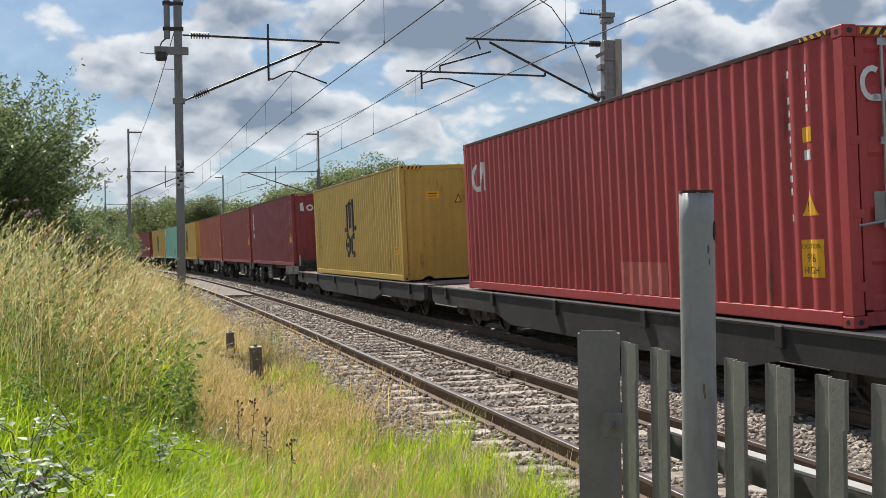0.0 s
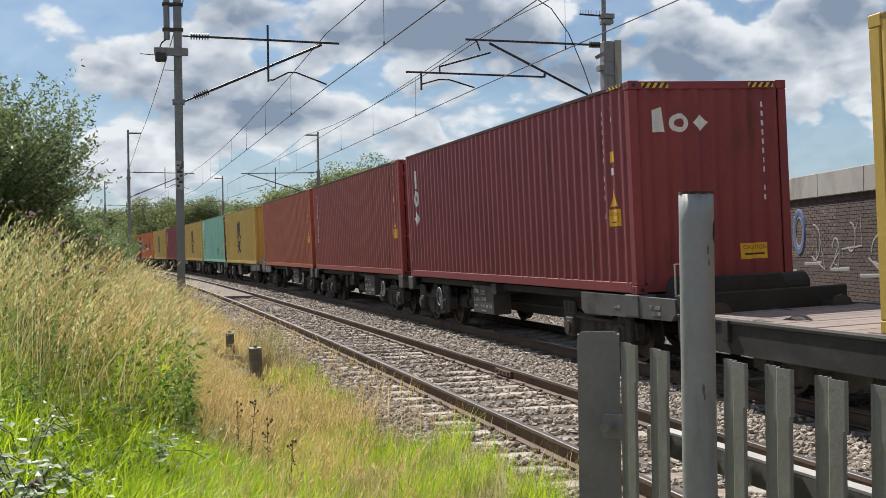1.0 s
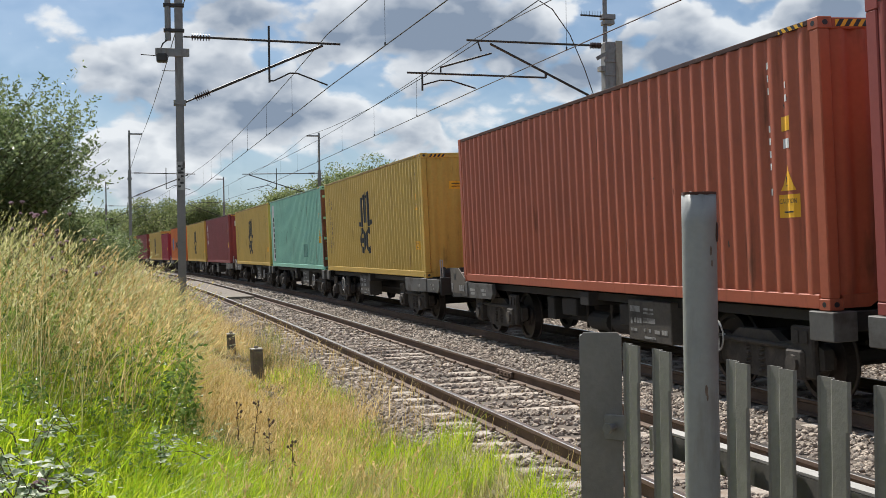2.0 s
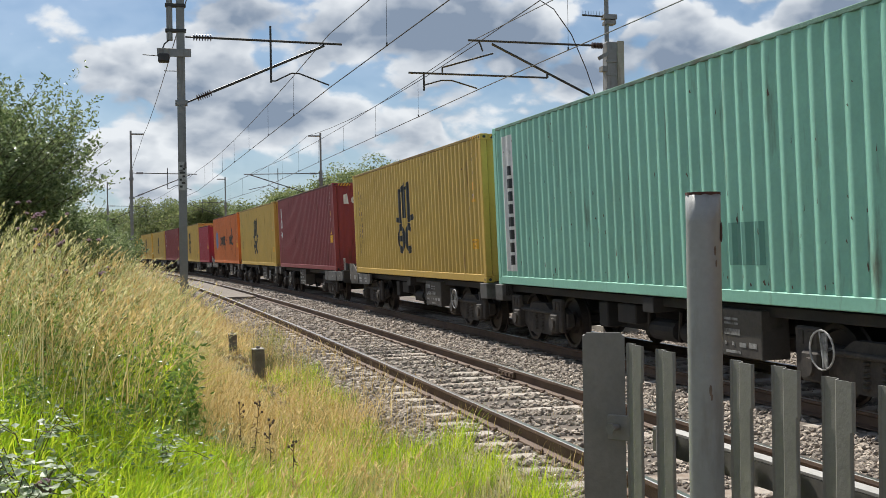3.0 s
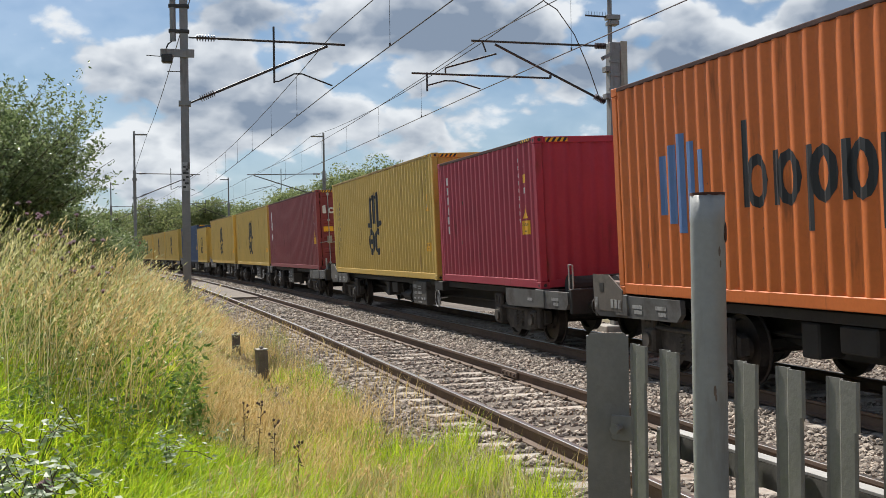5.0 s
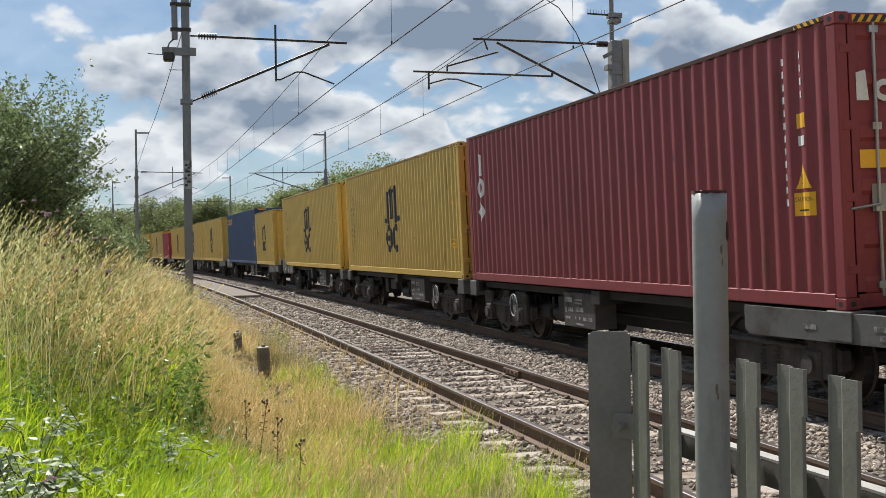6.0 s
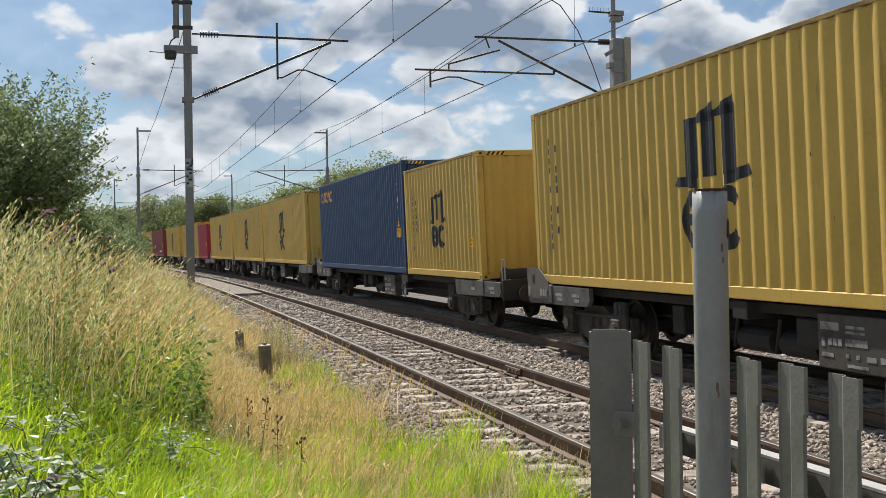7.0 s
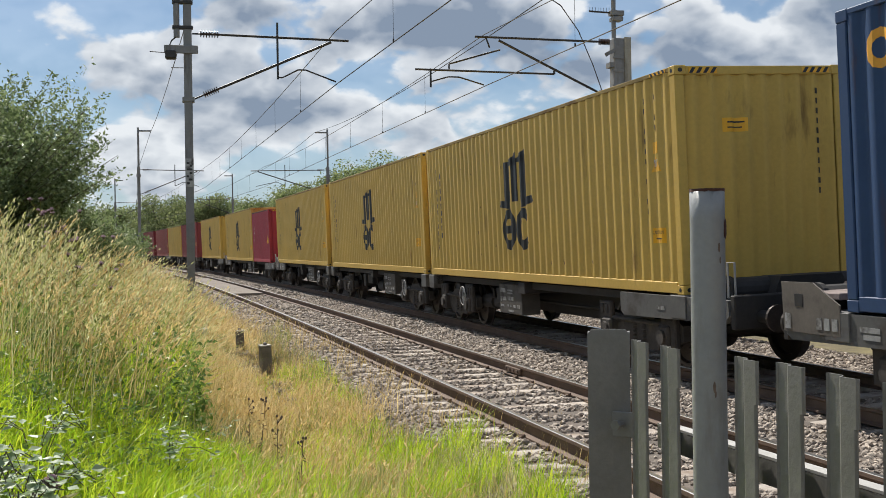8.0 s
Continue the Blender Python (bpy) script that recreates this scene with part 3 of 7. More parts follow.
def railway_track(name, centre, label, y_end, clips_to, cant=0.0, rails=((-0.7525, 0.0), (0.7525, 0.0))):
    t = thing(name, label, "railway track", kind="structure")
    for s, z in rails:
        r = sweep("rail", RAIL, centre, s, z, -20, 255, 2.5, M["rail_side"], t, "rusty flat-bottom steel rail")
        sweep("running_surface", ((-0.029, 0.001), (-0.022, 0.004), (0.022, 0.004), (0.029, 0.001)), centre, s, z, -20, 255, 2.5, M["rail_top"], r, "polished running surface")
    bm = bmesh.new()
    prism(bm, ((-0.14, -0.36), (0.14, -0.36), (0.115, -0.17), (-0.115, -0.17)), "x", -1.25, 1.25)
    bmesh.ops.bevel(bm, geom=[e for e in bm.edges if e.calc_length() > 2], offset=0.012, segments=1, affect="EDGES")
    me = bpy.data.meshes.new("sleeper")
    bm.to_mesh(me), bm.free()
    me.materials.append(M["sleeper"])
    bm = bmesh.new()
    for s in (-1, 1):
        box(bm, s * 0.055 - 0.03, s * 0.055 + 0.03, -0.05, 0.05, -0.172, -0.140)
        tube(bm, (s * 0.10, -0.06, -0.15), (s * 0.10, 0.06, -0.15), 0.013, n=6)
        tube(bm, (s * 0.07, -0.05, -0.135), (s * 0.11, 0.05, -0.135), 0.012, n=6)
    clip = bpy.data.meshes.new("rail_clip")
    bm.to_mesh(clip), bm.free()
    clip.materials.append(M["rail_side"])
    rng = random.Random(5)
    y = -5.2 + 0.325
    while y < y_end:
        p = on_track(centre, y, rng.uniform(-0.006, 0.004) + sum(r[1] for r in rails) / 2, sum(r[0] for r in rails) / 2)
        hang("sleeper", me, t, Matrix.Translation(p) @ pose(0, 0, 0, 0, cant, heading(y) + rng.uniform(-0.5, 0.5)))
        if 6 < y < clips_to:
            for s in (-0.7525, 0.7525):
                hang("rail_clip", clip, t, Matrix.Translation(on_track(centre, y, 0, s)) @ pose(0, 0, 0, 0, 0, heading(y)))
        y += 0.65
    return t


def tracks():
    railway_track("railway_track", NEAR_C, "empty railway track with rusty rails on concrete sleepers", 110, 32)
    railway_track("railway_track", FAR_C, "railway track under the freight train, on concrete sleepers", 70, 0, CANT, ((-0.720, 0.002), (0.785, 0.052)))


def track_fittings():
    y = 14.85
    t = thing("rail_joint", "rusty bolted joint plate on the rail of the empty track", "rail joint", Matrix.Translation(on_track(NEAR_C, y, 0, 0.7525)) @ pose(0, 0, 0, 0, 0, heading(y)))
    part("joint_plate", B(-0.052, -0.012, -0.32, 0.32, -0.120, -0.036, bevel=0.008), M["rail_side"], t)
    for k in (-0.24, -0.08, 0.08, 0.24):
        part("bolt", tube(bmesh.new(), (-0.075, k, -0.078), (-0.05, k, -0.078), 0.022, n=6), M["rail_side"], t)
    # flat infill between the rails farther along
    t = thing("track_infill", "flat dusty concrete infill panels between the rails", "crossing panel", kind="structure")
    me = shared("infill_panel", B(-0.62, 0.62, -0.895, 0.895, -0.16, -0.060, bevel=0.012), M["infill"])
    for k in range(14):
        y = 44.6 + 1.8 * k
        hang("infill_panel", me, t, Matrix.Translation(on_track(NEAR_C, y)) @ pose(0, 0, 0, 0, 0, heading(y)))


# ---------------------------------------------------------------- overhead line
def insulator(bm, a, b, n=10):
    """A ribbed insulator, turned in one skin round the line from a to b."""
    a, b = Vector(a), Vector(b)
    q = (b - a).to_track_quat("Z", "Y")
    profile = [(0.0, 0.018), (0.05, 0.022)]
    for i in range(7):
        f = 0.06 + 0.125 * i
        profile += [(f, 0.024), (f + 0.02, 0.075), (f + 0.05, 0.078), (f + 0.075, 0.03)]
    profile += [(0.96, 0.022), (1.0, 0.018)]
    rings = [[bm.verts.new(a.lerp(b, f) + q @ Vector((r * math.cos(2 * math.pi * i / n), r * math.sin(2 * math.pi * i / n), 0))) for i in range(n)] for f, r in profile]
    for c, d in zip(rings[:-1], rings[1:]):
        for i in range(n):
            j = (i + 1) % n
            bm.faces.new((c[i], c[j], d[j], d[i]))
    bm.faces.new(rings[0][::-1])
    bm.faces.new(rings[-1])
    return bm


def mast(x, y, inward, wire_x, label, top, detail=True):
    """A steel mast with its cantilever; inward is +1 or -1, towards its own track."""
    gz = ground_z(x, y) - 0.15
    t = thing("overhead_line_mast", label, "overhead line mast", pose(x, y, 0), group="overhead line masts")
    i = inward
    bm = bmesh.new()
    prism(bm, ((-0.088, -0.1), (0.088, -0.1), (0.088, -0.088), (0.008, -0.088), (0.008, 0.088), (0.088, 0.088), (0.088, 0.1), (-0.088, 0.1), (-0.088, 0.088), (-0.008, 0.088), (-0.008, -0.088), (-0.088, -0.088)), "z", gz, top)
    part("column", bm, M["mast"], t)
    part("footing", B(-0.35, 0.35, -0.35, 0.35, gz - 0.2, gz + 0.35, bevel=0.03), M["coping"], t, "concrete footing")
    zt, zb, zc = 6.42, 4.98, 5.40
    reach = abs(wire_x - x)
    part("bracket", B(-0.13, 0.13, -0.13, 0.13, zt - 0.42, zt - 0.28), M["mast"], t)
    part("bracket", B(-0.13, 0.13, -0.13, 0.13, zb - 0.06, zb + 0.04), M["mast"], t)
    part("insulator", insulator(bmesh.new(), (i * 0.24, 0, zt), (i * 0.72, 0, zt - 0.005)), M["insulator"], t, "ribbed brown insulator")
    part("top_tube", tube(tube(bmesh.new(), (i * 0.10, 0, zt), (i * 0.24, 0, zt), 0.02), (i * 0.72, 0, zt - 0.005), (i * (reach + 0.30), 0, zt - 0.06), 0.027), M["tube"], t)
    a, b = Vector((i * 0.10, 0, zb)), Vector((i * (reach - 0.1), 0, zt - 0.10))
    part("insulator", insulator(bmesh.new(), a.lerp(b, 0.07), a.lerp(b, 0.19)), M["insulator"], t, "ribbed brown insulator")
    part("diagonal_strut", tube(tube(bmesh.new(), a, a.lerp(b, 0.07), 0.02), a.lerp(b, 0.19), b, 0.03), M["tube"], t)
    k = reach * 0.60
    part("drop_bracket", tube(bmesh.new(), (i * k, 0, zt + 0.30), (i * k, 0, zc + 0.06), 0.024), M["tube"], t)
    bm = bmesh.new()
    pts = [(i * k, 0, zc + 0.10), (i * (k + 0.10), 0, zc + 0.10), (i * (k + 0.45), 0, zc + 0.28), (i * (k + 0.62), 0, zc + 0.28), (i * reach, 0, zc + 0.03)]
    for p, q in zip(pts[:-1], pts[1:]):
        tube(bm, p, q, 0.018, n=6)
    part("steady_arm", bm, M["tube"], t)
    if detail:
        part("cross_plate", B(-0.50, 0.22, -0.14, -0.10, 5.96, 6.14, bevel=0.01), M["mast"], t)
        part("clamp", B(-0.48, -0.24, -0.18, 0.05, 5.84, 6.02, bevel=0.03), M["tube"], t)
        part("cable_pot", tube(bmesh.new(), (-0.23, -0.06, 6.32), (-0.23, -0.06, 8.6), 0.065, n=12), M["mast"], t, "grey cylindrical cable sealing end")
        part("number_plate", B(-0.09, 0.09, -0.112, -0.104, 3.06, 3.68), M["plate"], t, "white plate with worn dark marks")
        part("spike", tube(bmesh.new(), (-0.36, -0.05, 5.66), (-0.08, -0.05, 5.66), 0.010, n=5), M["tube"], t)
        part("spike", tube(bmesh.new(), (-0.80, -0.05, 6.00), (-0.44, -0.05, 5.98), 0.010, n=5), M["tube"], t)
        for z in (6.50, 7.05):
            part("pot_clamp", B(-0.32, 0.12, -0.13, 0.02, z, z + 0.07, bevel=0.008), M["tube"], t)
        part("cable", rope([Vector((-0.23, -0.06, 6.34)), Vector((-0.34, -0.08, 6.24)), Vector((-0.38, -0.08, 6.14))], 0.016, 6), M["tube"], t)
        for x, z, w in ((-0.03, 3.56, 0.03), (0.03, 3.50, 0.025), (0.0, 3.42, 0.06), (0.03, 3.34, 0.03), (-0.04, 3.27, 0.025), (0.02, 3.20, 0.04), (-0.03, 3.12, 0.03)):
            part("plate_mark", B(x - w, x + w, -0.116, -0.1125, z, z + 0.045), M["tube"], t)
    else:
        part("extension_pole", tube(bmesh.new(), (0, 0, top - 0.3), (0, 0, top + 2.3), 0.06, n=8), M["mast"], t)
        part("earth_wire_bracket", tube(bmesh.new(), (0, 0, top + 2.1), (0.75 * i, 0, top + 2.1), 0.05, n=6), M["mast"], t)
    return t


def right_mast(x, y, label):
    """The mast beyond the far track: a stout column with registration arms at two levels."""
    gz = ground_z(x, y) - 0.15
    t = thing("overhead_line_mast", label, "overhead line mast", pose(x, y, 0), group="overhead line masts")
    part("column", B(-0.16, 0.24, -0.14, 0.14, gz, 6.60, bevel=0.015), M["mast"], t)
    part("footing", B(-0.45, 0.45, -0.4, 0.4, gz - 0.2, gz + 0.35, bevel=0.03), M["coping"], t, "concrete footing")
    part("extension_pole", tube(bmesh.new(), (-0.10, 0, 6.5), (-0.10, 0, 9.0), 0.055, n=10), M["mast"], t)
    bm = box(bmesh.new(), -0.20, 0.14, -0.10, 0.10, 7.15, 7.27, 0.01)
    box(bm, -0.16, 0.10, -0.13, 0.13, 7.02, 7.12, 0.01)
    part("pole_clamp", bm, M["mast"], t)
    # the flange's brightness in the light is put into its colour
    part("column_flange", B(0.10, 0.27, -0.175, -0.143, gz, 6.62, bevel=0.006), M["mast_lit"], t, "weathered column flange, coloured paler as if lit")
    for z in (5.42, 5.78, 6.10):
        part("batten_plate", B(-0.20, 0.09, -0.165, -0.143, z, z + 0.07, bevel=0.004), M["mast"], t)
    for k in range(8):
        part("bird_spike", tube(bmesh.new(), (-0.70 + 0.07 * k, 0, 7.24), (-0.70 + 0.07 * k, 0, 7.34), 0.005, n=4), M["tube"], t)
    part("outrigger", tube(bmesh.new(), (-0.15, 0, 7.22), (-0.72, 0, 7.24), 0.022, n=6), M["tube"], t)
    for z in (5.25, 5.9):
        part("bracket", B(-0.26, -0.16, -0.12, 0.12, z, z + 0.12), M["mast"], t)
    bm = prism(bmesh.new(), ((-0.40, 6.22), (-0.36, 6.14), (0.16, 6.42), (0.16, 6.52)), "y", -0.17, -0.13)
    part("knee_brace", bm, M["mast"], t)
    zt = 6.52
    part("insulator", insulator(bmesh.new(), (-0.2, 0, zt), (-0.52, 0, zt)), M["insulator"], t, "ribbed brown insulator")
    part("top_tube", tube(bmesh.new(), (-0.52, 0, zt), (-3.55, 0, zt + 0.03), 0.027), M["tube"], t)
    a, b = Vector((-0.12, 0, 5.12)), Vector((-2.98, 0, zt - 0.04))
    part("insulator", insulator(bmesh.new(), a.lerp(b, 0.04), a.lerp(b, 0.15)), M["insulator"], t, "ribbed brown insulator")
    part("diagonal_strut", tube(bmesh.new(), a.lerp(b, 0.15), b, 0.03), M["tube"], t)
    part("registration_tube", tube(tube(bmesh.new(), (-4.98, 0, 5.76), (-1.62, 0, 5.72), 0.024), (-1.62, 0, 5.72), (-1.62, 0, 5.80), 0.03), M["tube"], t)
    part("registration_tube", tube(tube(bmesh.new(), (-2.95, 0, 6.26), (-4.18, 0, 5.90), 0.022), (-4.18, 0, 5.90), (-4.18, 0, 5.78), 0.02), M["tube"], t)
    part("drop_bracket", tube(bmesh.new(), (-4.62, 0, 5.78), (-4.62, 0, 5.35), 0.024), M["tube"], t)
    part("drop_bracket", tube(bmesh.new(), (-3.28, 0, zt), (-3.20, 0, 6.30), 0.02), M["tube"], t)
    bm = bmesh.new()
    pts = [(-4.62, 0, 5.48), (-4.2, 0, 5.60), (-3.95, 0, 5.60), (-3.35, 0, 5.43)]
    for p, q in zip(pts[:-1], pts[1:]):
        tube(bm, p, q, 0.018, n=6)
    part("steady_arm", bm, M["tube"], t)
    pts = [Vector((-2.3, -1.6, 7.15)), Vector((-1.9, -1.3, 7.05)), Vector((-1.3, -0.8, 6.6)), Vector((-0.8, -0.4, 5.9)), Vector((-0.35, 0, 5.15))]
    part("jumper_cable", rope(pts, 0.012), M["wire"], t, "loose black jumper cable")
    return t


STAGGER = {-22: 1.6, 66.4: 0.4}


def hung_wires(name, centre, side_near, spans, label, z_contact, z_cat):
    """Contact wire, catenary and droppers, span after span."""
    t = thing(name, label, "overhead wire", group="overhead wires")
    contact, cat, drops = [], [], []
    for (y0, y1) in spans:
        n = max(6, int((y1 - y0) / 5))
        for j in range(n + 1):
            f = j / n
            y = y0 + (y1 - y0) * f
            a, b = on_track(centre, y0, 0, STAGGER.get(y0, 0) + side_near), on_track(centre, y1, 0, STAGGER.get(y1, 0) + side_near)
            x = a.x + (b.x - a.x) * f
            zc, zk = z_contact, z_cat - 1.2 * f * (1 - f)
            contact.append(Vector((x, y, zc)))
            cat.append(Vector((x, y, zk)))
            if 0 < j < n:
                drops.append((Vector((x, y, zk)), Vector((x, y, zc))))
    part("contact_wire", rope(contact, 0.011), M["wire"], t)
    part("catenary_wire", rope(cat, 0.010), M["wire"], t)
    for a, b in drops:
        part("dropper", tube(tube(bmesh.new(), a, b, 0.004, n=4), b + Vector((0, 0, 0.06)), b, 0.016, n=5), M["wire"], t)


def overhead_line():
    mast(0.19, 24.5, 1, 3.44, "tall grey steel overhead line mast at the grass edge", 7.28)
    mast(-2.39, 66.4, 1, 1.05, "slim grey steel mast with a bracket, farther along the line", 6.6, False)
    mast(-6.3, 112, 1, -2.9, "distant thin steel mast above the bushes", 6.5, False)
    right_mast(10.25, 24.5, "stout grey steel mast standing behind the train")
    mast(8.74, 66.4, -1, 4.4, "dark steel mast rising behind the containers", 6.6, False)
    mast(4.75, 105, -1, 1.2, "distant steel mast behind the train", 6.5, False)
    spans = ((-22, 24.5), (24.5, 66.4), (66.4, 110), (110, 150))
    hung_wires("overhead_wires", NEAR_C, 0.0, spans, "dark contact and catenary wires over the empty track", 5.38, 6.58)
    hung_wires("overhead_wires", FAR_C, 0.03, spans, "dark contact and catenary wires over the freight train", 5.40, 6.60)
    t = thing("earth_wire", "thin dark wire running from mast to mast", "overhead wire", group="overhead wires")
    pts = []
    for (x0, y0, z0), (x1, y1, z1) in (((-2.33, 66.4, 6.7), (-1.65, 66.4, 8.7)), ((-1.65, 66.4, 8.7), (0.36, 24.5, 7.35)), ((0.36, 24.5, 7.35), (1.6, -20, 8.6))):
        for j in range(9):
            f = j / 8
            pts.append(Vector((x0 + (x1 - x0) * f, y0 + (y1 - y0) * f, z0 + (z1 - z0) * f - (1.0 if y0 != y1 else 0.0) * f * (1 - f))))
    part("wire", rope(pts, 0.012), M["wire"], t)
    t = thing("earth_wire", "thin dark feeder wire running above the train", "overhead wire", group="overhead wires")
    pts = []
    for (x0, y0, z0), (x1, y1, z1) in (((6.0, 105, 8.6), (7.95, 66.4, 8.7)), ((7.95, 66.4, 8.7), (7.9, 22.9, 7.15)), ((7.9, 22.9, 7.15), (7.6, -20, 8.6))):
        for j in range(9):
            f = j / 8
            pts.append(Vector((x0 + (x1 - x0) * f, y0 + (y1 - y0) * f, z0 + (z1 - z0) * f - 1.6 * f * (1 - f))))
    part("wire", rope(pts, 0.012), M["wire"], t)


# ---------------------------------------------------------------- fence and pole
def palisade():
    t = thing("palisade_fence", "grey galvanised steel palisade fence with flat-topped pales", "fence", pose(1.128, 2.5455, 0, 0, 0, 4.4))
    gz = -0.5
    face = ((-0.059, gz), (0.059, gz), (0.059, 1.443), (0.047, 1.457), (-0.047, 1.457), (-0.059, 1.443))
    bm = prism(bmesh.new(), face, "x", -0.008, 0.0)
    for s in (-1, 1):
        box(bm, 0.0, 0.045, *sorted((s * 0.059, s * 0.051)), gz, 1.448)
    post = part("fence_post", bm, M["palisade"], t, "channel-section steel post with cut corners")
    post.matrix_basis = pose(0.069, 0.350, 0, 0, 0, 62)
    part("fixing_plate", B(-0.004, 0.004, -0.055, 0.02, 1.160, 1.230, bevel=0.002), M["palisade"], t).matrix_basis = pose(0.075, 0.300, 0, 0, 0, 40)
    bm = tube(bmesh.new(), (0.052, 0.275, 1.197), (0.075, 0.285, 1.197), 0.010, n=8)
    tube(bm, (0.046, 0.272, 1.197), (0.052, 0.275, 1.197), 0.016, n=6)
    part("bolt", bm, M["palisade"], t)
    part("rail", B(0.028, 0.034, -3.6, 0.0, 1.185, 1.238), M["palisade"], t, "angle-section fence rail")
    # flange and joint plate take the lighter steel that stands in for sun
    part("rail_flange", B(0.028, 0.062, -3.6, 0.0, 1.240, 1.246), M["fence_rail_lit"], t, "upper flange of the fence rail, coloured lighter as if sunlit")
    part("joint_plate", B(0.020, 0.0265, -0.112, -0.030, 1.180, 1.252, bevel=0.001), M["fence_rail_lit"], t, "joint plate, coloured lighter as if sunlit")
    # a pale: a pressing with one fold, its near lip cut back below the head
    th, head = 0.0028, 1.362
    bm = bmesh.new()
    for lip, z0, z1 in ((-0.050, gz, head), (-0.0555, head, 1.453)):
        line = [(lip, -0.007), (lip + 0.003, -0.011), (-0.010, -0.011), (-0.004, -0.008), (0.001, 0.002), (0.007, 0.006), (0.044, 0.006), (0.0475, 0.002)]
        prism(bm, [(b, a) for a, b in line] + [(b + th, a) for a, b in reversed(line)], "z", z0, z1)
    pale = bpy.data.meshes.new("pale")
    bm.to_mesh(pale), bm.free()
    pale.materials.append(M["palisade"])
    rng = random.Random(3)
    for i in range(24):
        hang("pale", pale, t, pose(-0.0135 + rng.uniform(-0.002, 0.002), 0.008 - 0.1539 * i, rng.uniform(-0.003, 0.003), rng.uniform(-0.3, 0.3), 0, rng.uniform(-1.5, 1.5)))


def steel_pole():
    t = thing("steel_pole", "grey painted steel pole with a rusty chipped top", "pole", pose(0.900, 1.764, 0, 0.2, -0.1, 0))
    n, top, gz, r = 32, 1.792, -0.5, 0.0302
    bm = bmesh.new()
    rng = random.Random(8)
    zs = [gz, 0.2, 0.9, 1.3, 1.6, 1.74, top]
    rings = []
    for rad, rev in ((r, False), (r - 0.0035, True)):
        for z in zs:
            rings.append([bm.verts.new((rad * math.cos(2 * math.pi * i / n), rad * math.sin(2 * math.pi * i / n), z + (rng.uniform(-0.0015, 0.0015) if z == top else 0))) for i in range(n)])
    k = len(zs)
    order = list(range(k)) + [k + k - 1 - j for j in range(k)]
    for a, b in zip(order[:-1], order[1:]):
        for i in range(n):
            j = (i + 1) % n
            bm.faces.new((rings[a][i], rings[a][j], rings[b][j], rings[b][i]))
    part("tube", bm, M["pole"], t, smooth=True)
    bm = bmesh.new()
    for a, z, s in ((-0.55, 1.728, 0.010), (-0.62, 1.716, 0.009), (-0.5, 1.718, 0.007)):
        c = Vector((math.cos(a) * r, math.sin(a) * r, z))
        bmesh.ops.create_icosphere(bm, subdivisions=2, radius=1, matrix=Matrix.Translation(c) @ Matrix.Rotation(a, 4, "Z") @ Matrix.Diagonal((0.0025, s, s * 1.3, 1)))
    part("rust_patch", bm, M["rusty"], t, "flaking dark rust hole", True)
    for a, z, s in ((-1.76, 1.448, 0.0045), (-1.70, 1.436, 0.003), (-1.35, 1.690, 0.004), (-1.28, 1.668, 0.003)):
        c = Vector((math.cos(a) * r, math.sin(a) * r, z))
        bm = bmesh.new()
        bmesh.ops.create_icosphere(bm, subdivisions=2, radius=1, matrix=Matrix.Translation(c) @ Matrix.Rotation(a, 4, "Z") @ Matrix.Diagonal((0.0006, s * 0.6, s * 2.2, 1)))
        part("rust_stain", bm, M["stain"], t, "brown rust stain", True)
    bm = bmesh.new()
    for i in range(n):
        a, b = 2 * math.pi * i / n, 2 * math.pi * (i + 1) / n
        q = [(math.cos(a) * (r + 0.0004), math.sin(a) * (r + 0.0004)), (math.cos(b) * (r + 0.0004), math.sin(b) * (r + 0.0004))]
        h0, h1 = 0.004 + 0.003 * noise.noise(Vector((i * 0.7, 0, 0))), 0.004 + 0.003 * noise.noise(Vector(((i + 1) % n * 0.7, 0, 0)))
        bm.faces.new([bm.verts.new(p) for p in ((*q[0], top - h0), (*q[1], top - h1), (*q[1], top + 0.001), (*q[0], top + 0.001))])
    part("rust_rim", bm, M["rusty"], t, "rusted cut edge")


def marker_stubs():
    for x, y, h, w in ((1.12, 22.4, 0.40, 0.072), (1.30, 17.9, 0.48, 0.085)):
        gz = ground_z(x, y)
        t = thing("marker_stub", "short weathered timber stub standing in dry grass", "post", pose(x, y, gz, 1.5, -2, 12), group="timber stubs")
        part("body", B(-w, w, -w, w, -0.15, h, bevel=0.012), M["stub"], t)
        part("end_grain", B(-w - 0.006, w + 0.006, -w - 0.006, w + 0.006, h + 0.001, h + 0.022, bevel=0.006), M["stub_top"], t, "bleached sawn top")
        bm = box(bmesh.new(), -0.03, 0.03, -0.03, 0.03, h + 0.023, h + 0.06, 0.01)
        part("cap", bm, M["stub"], t)


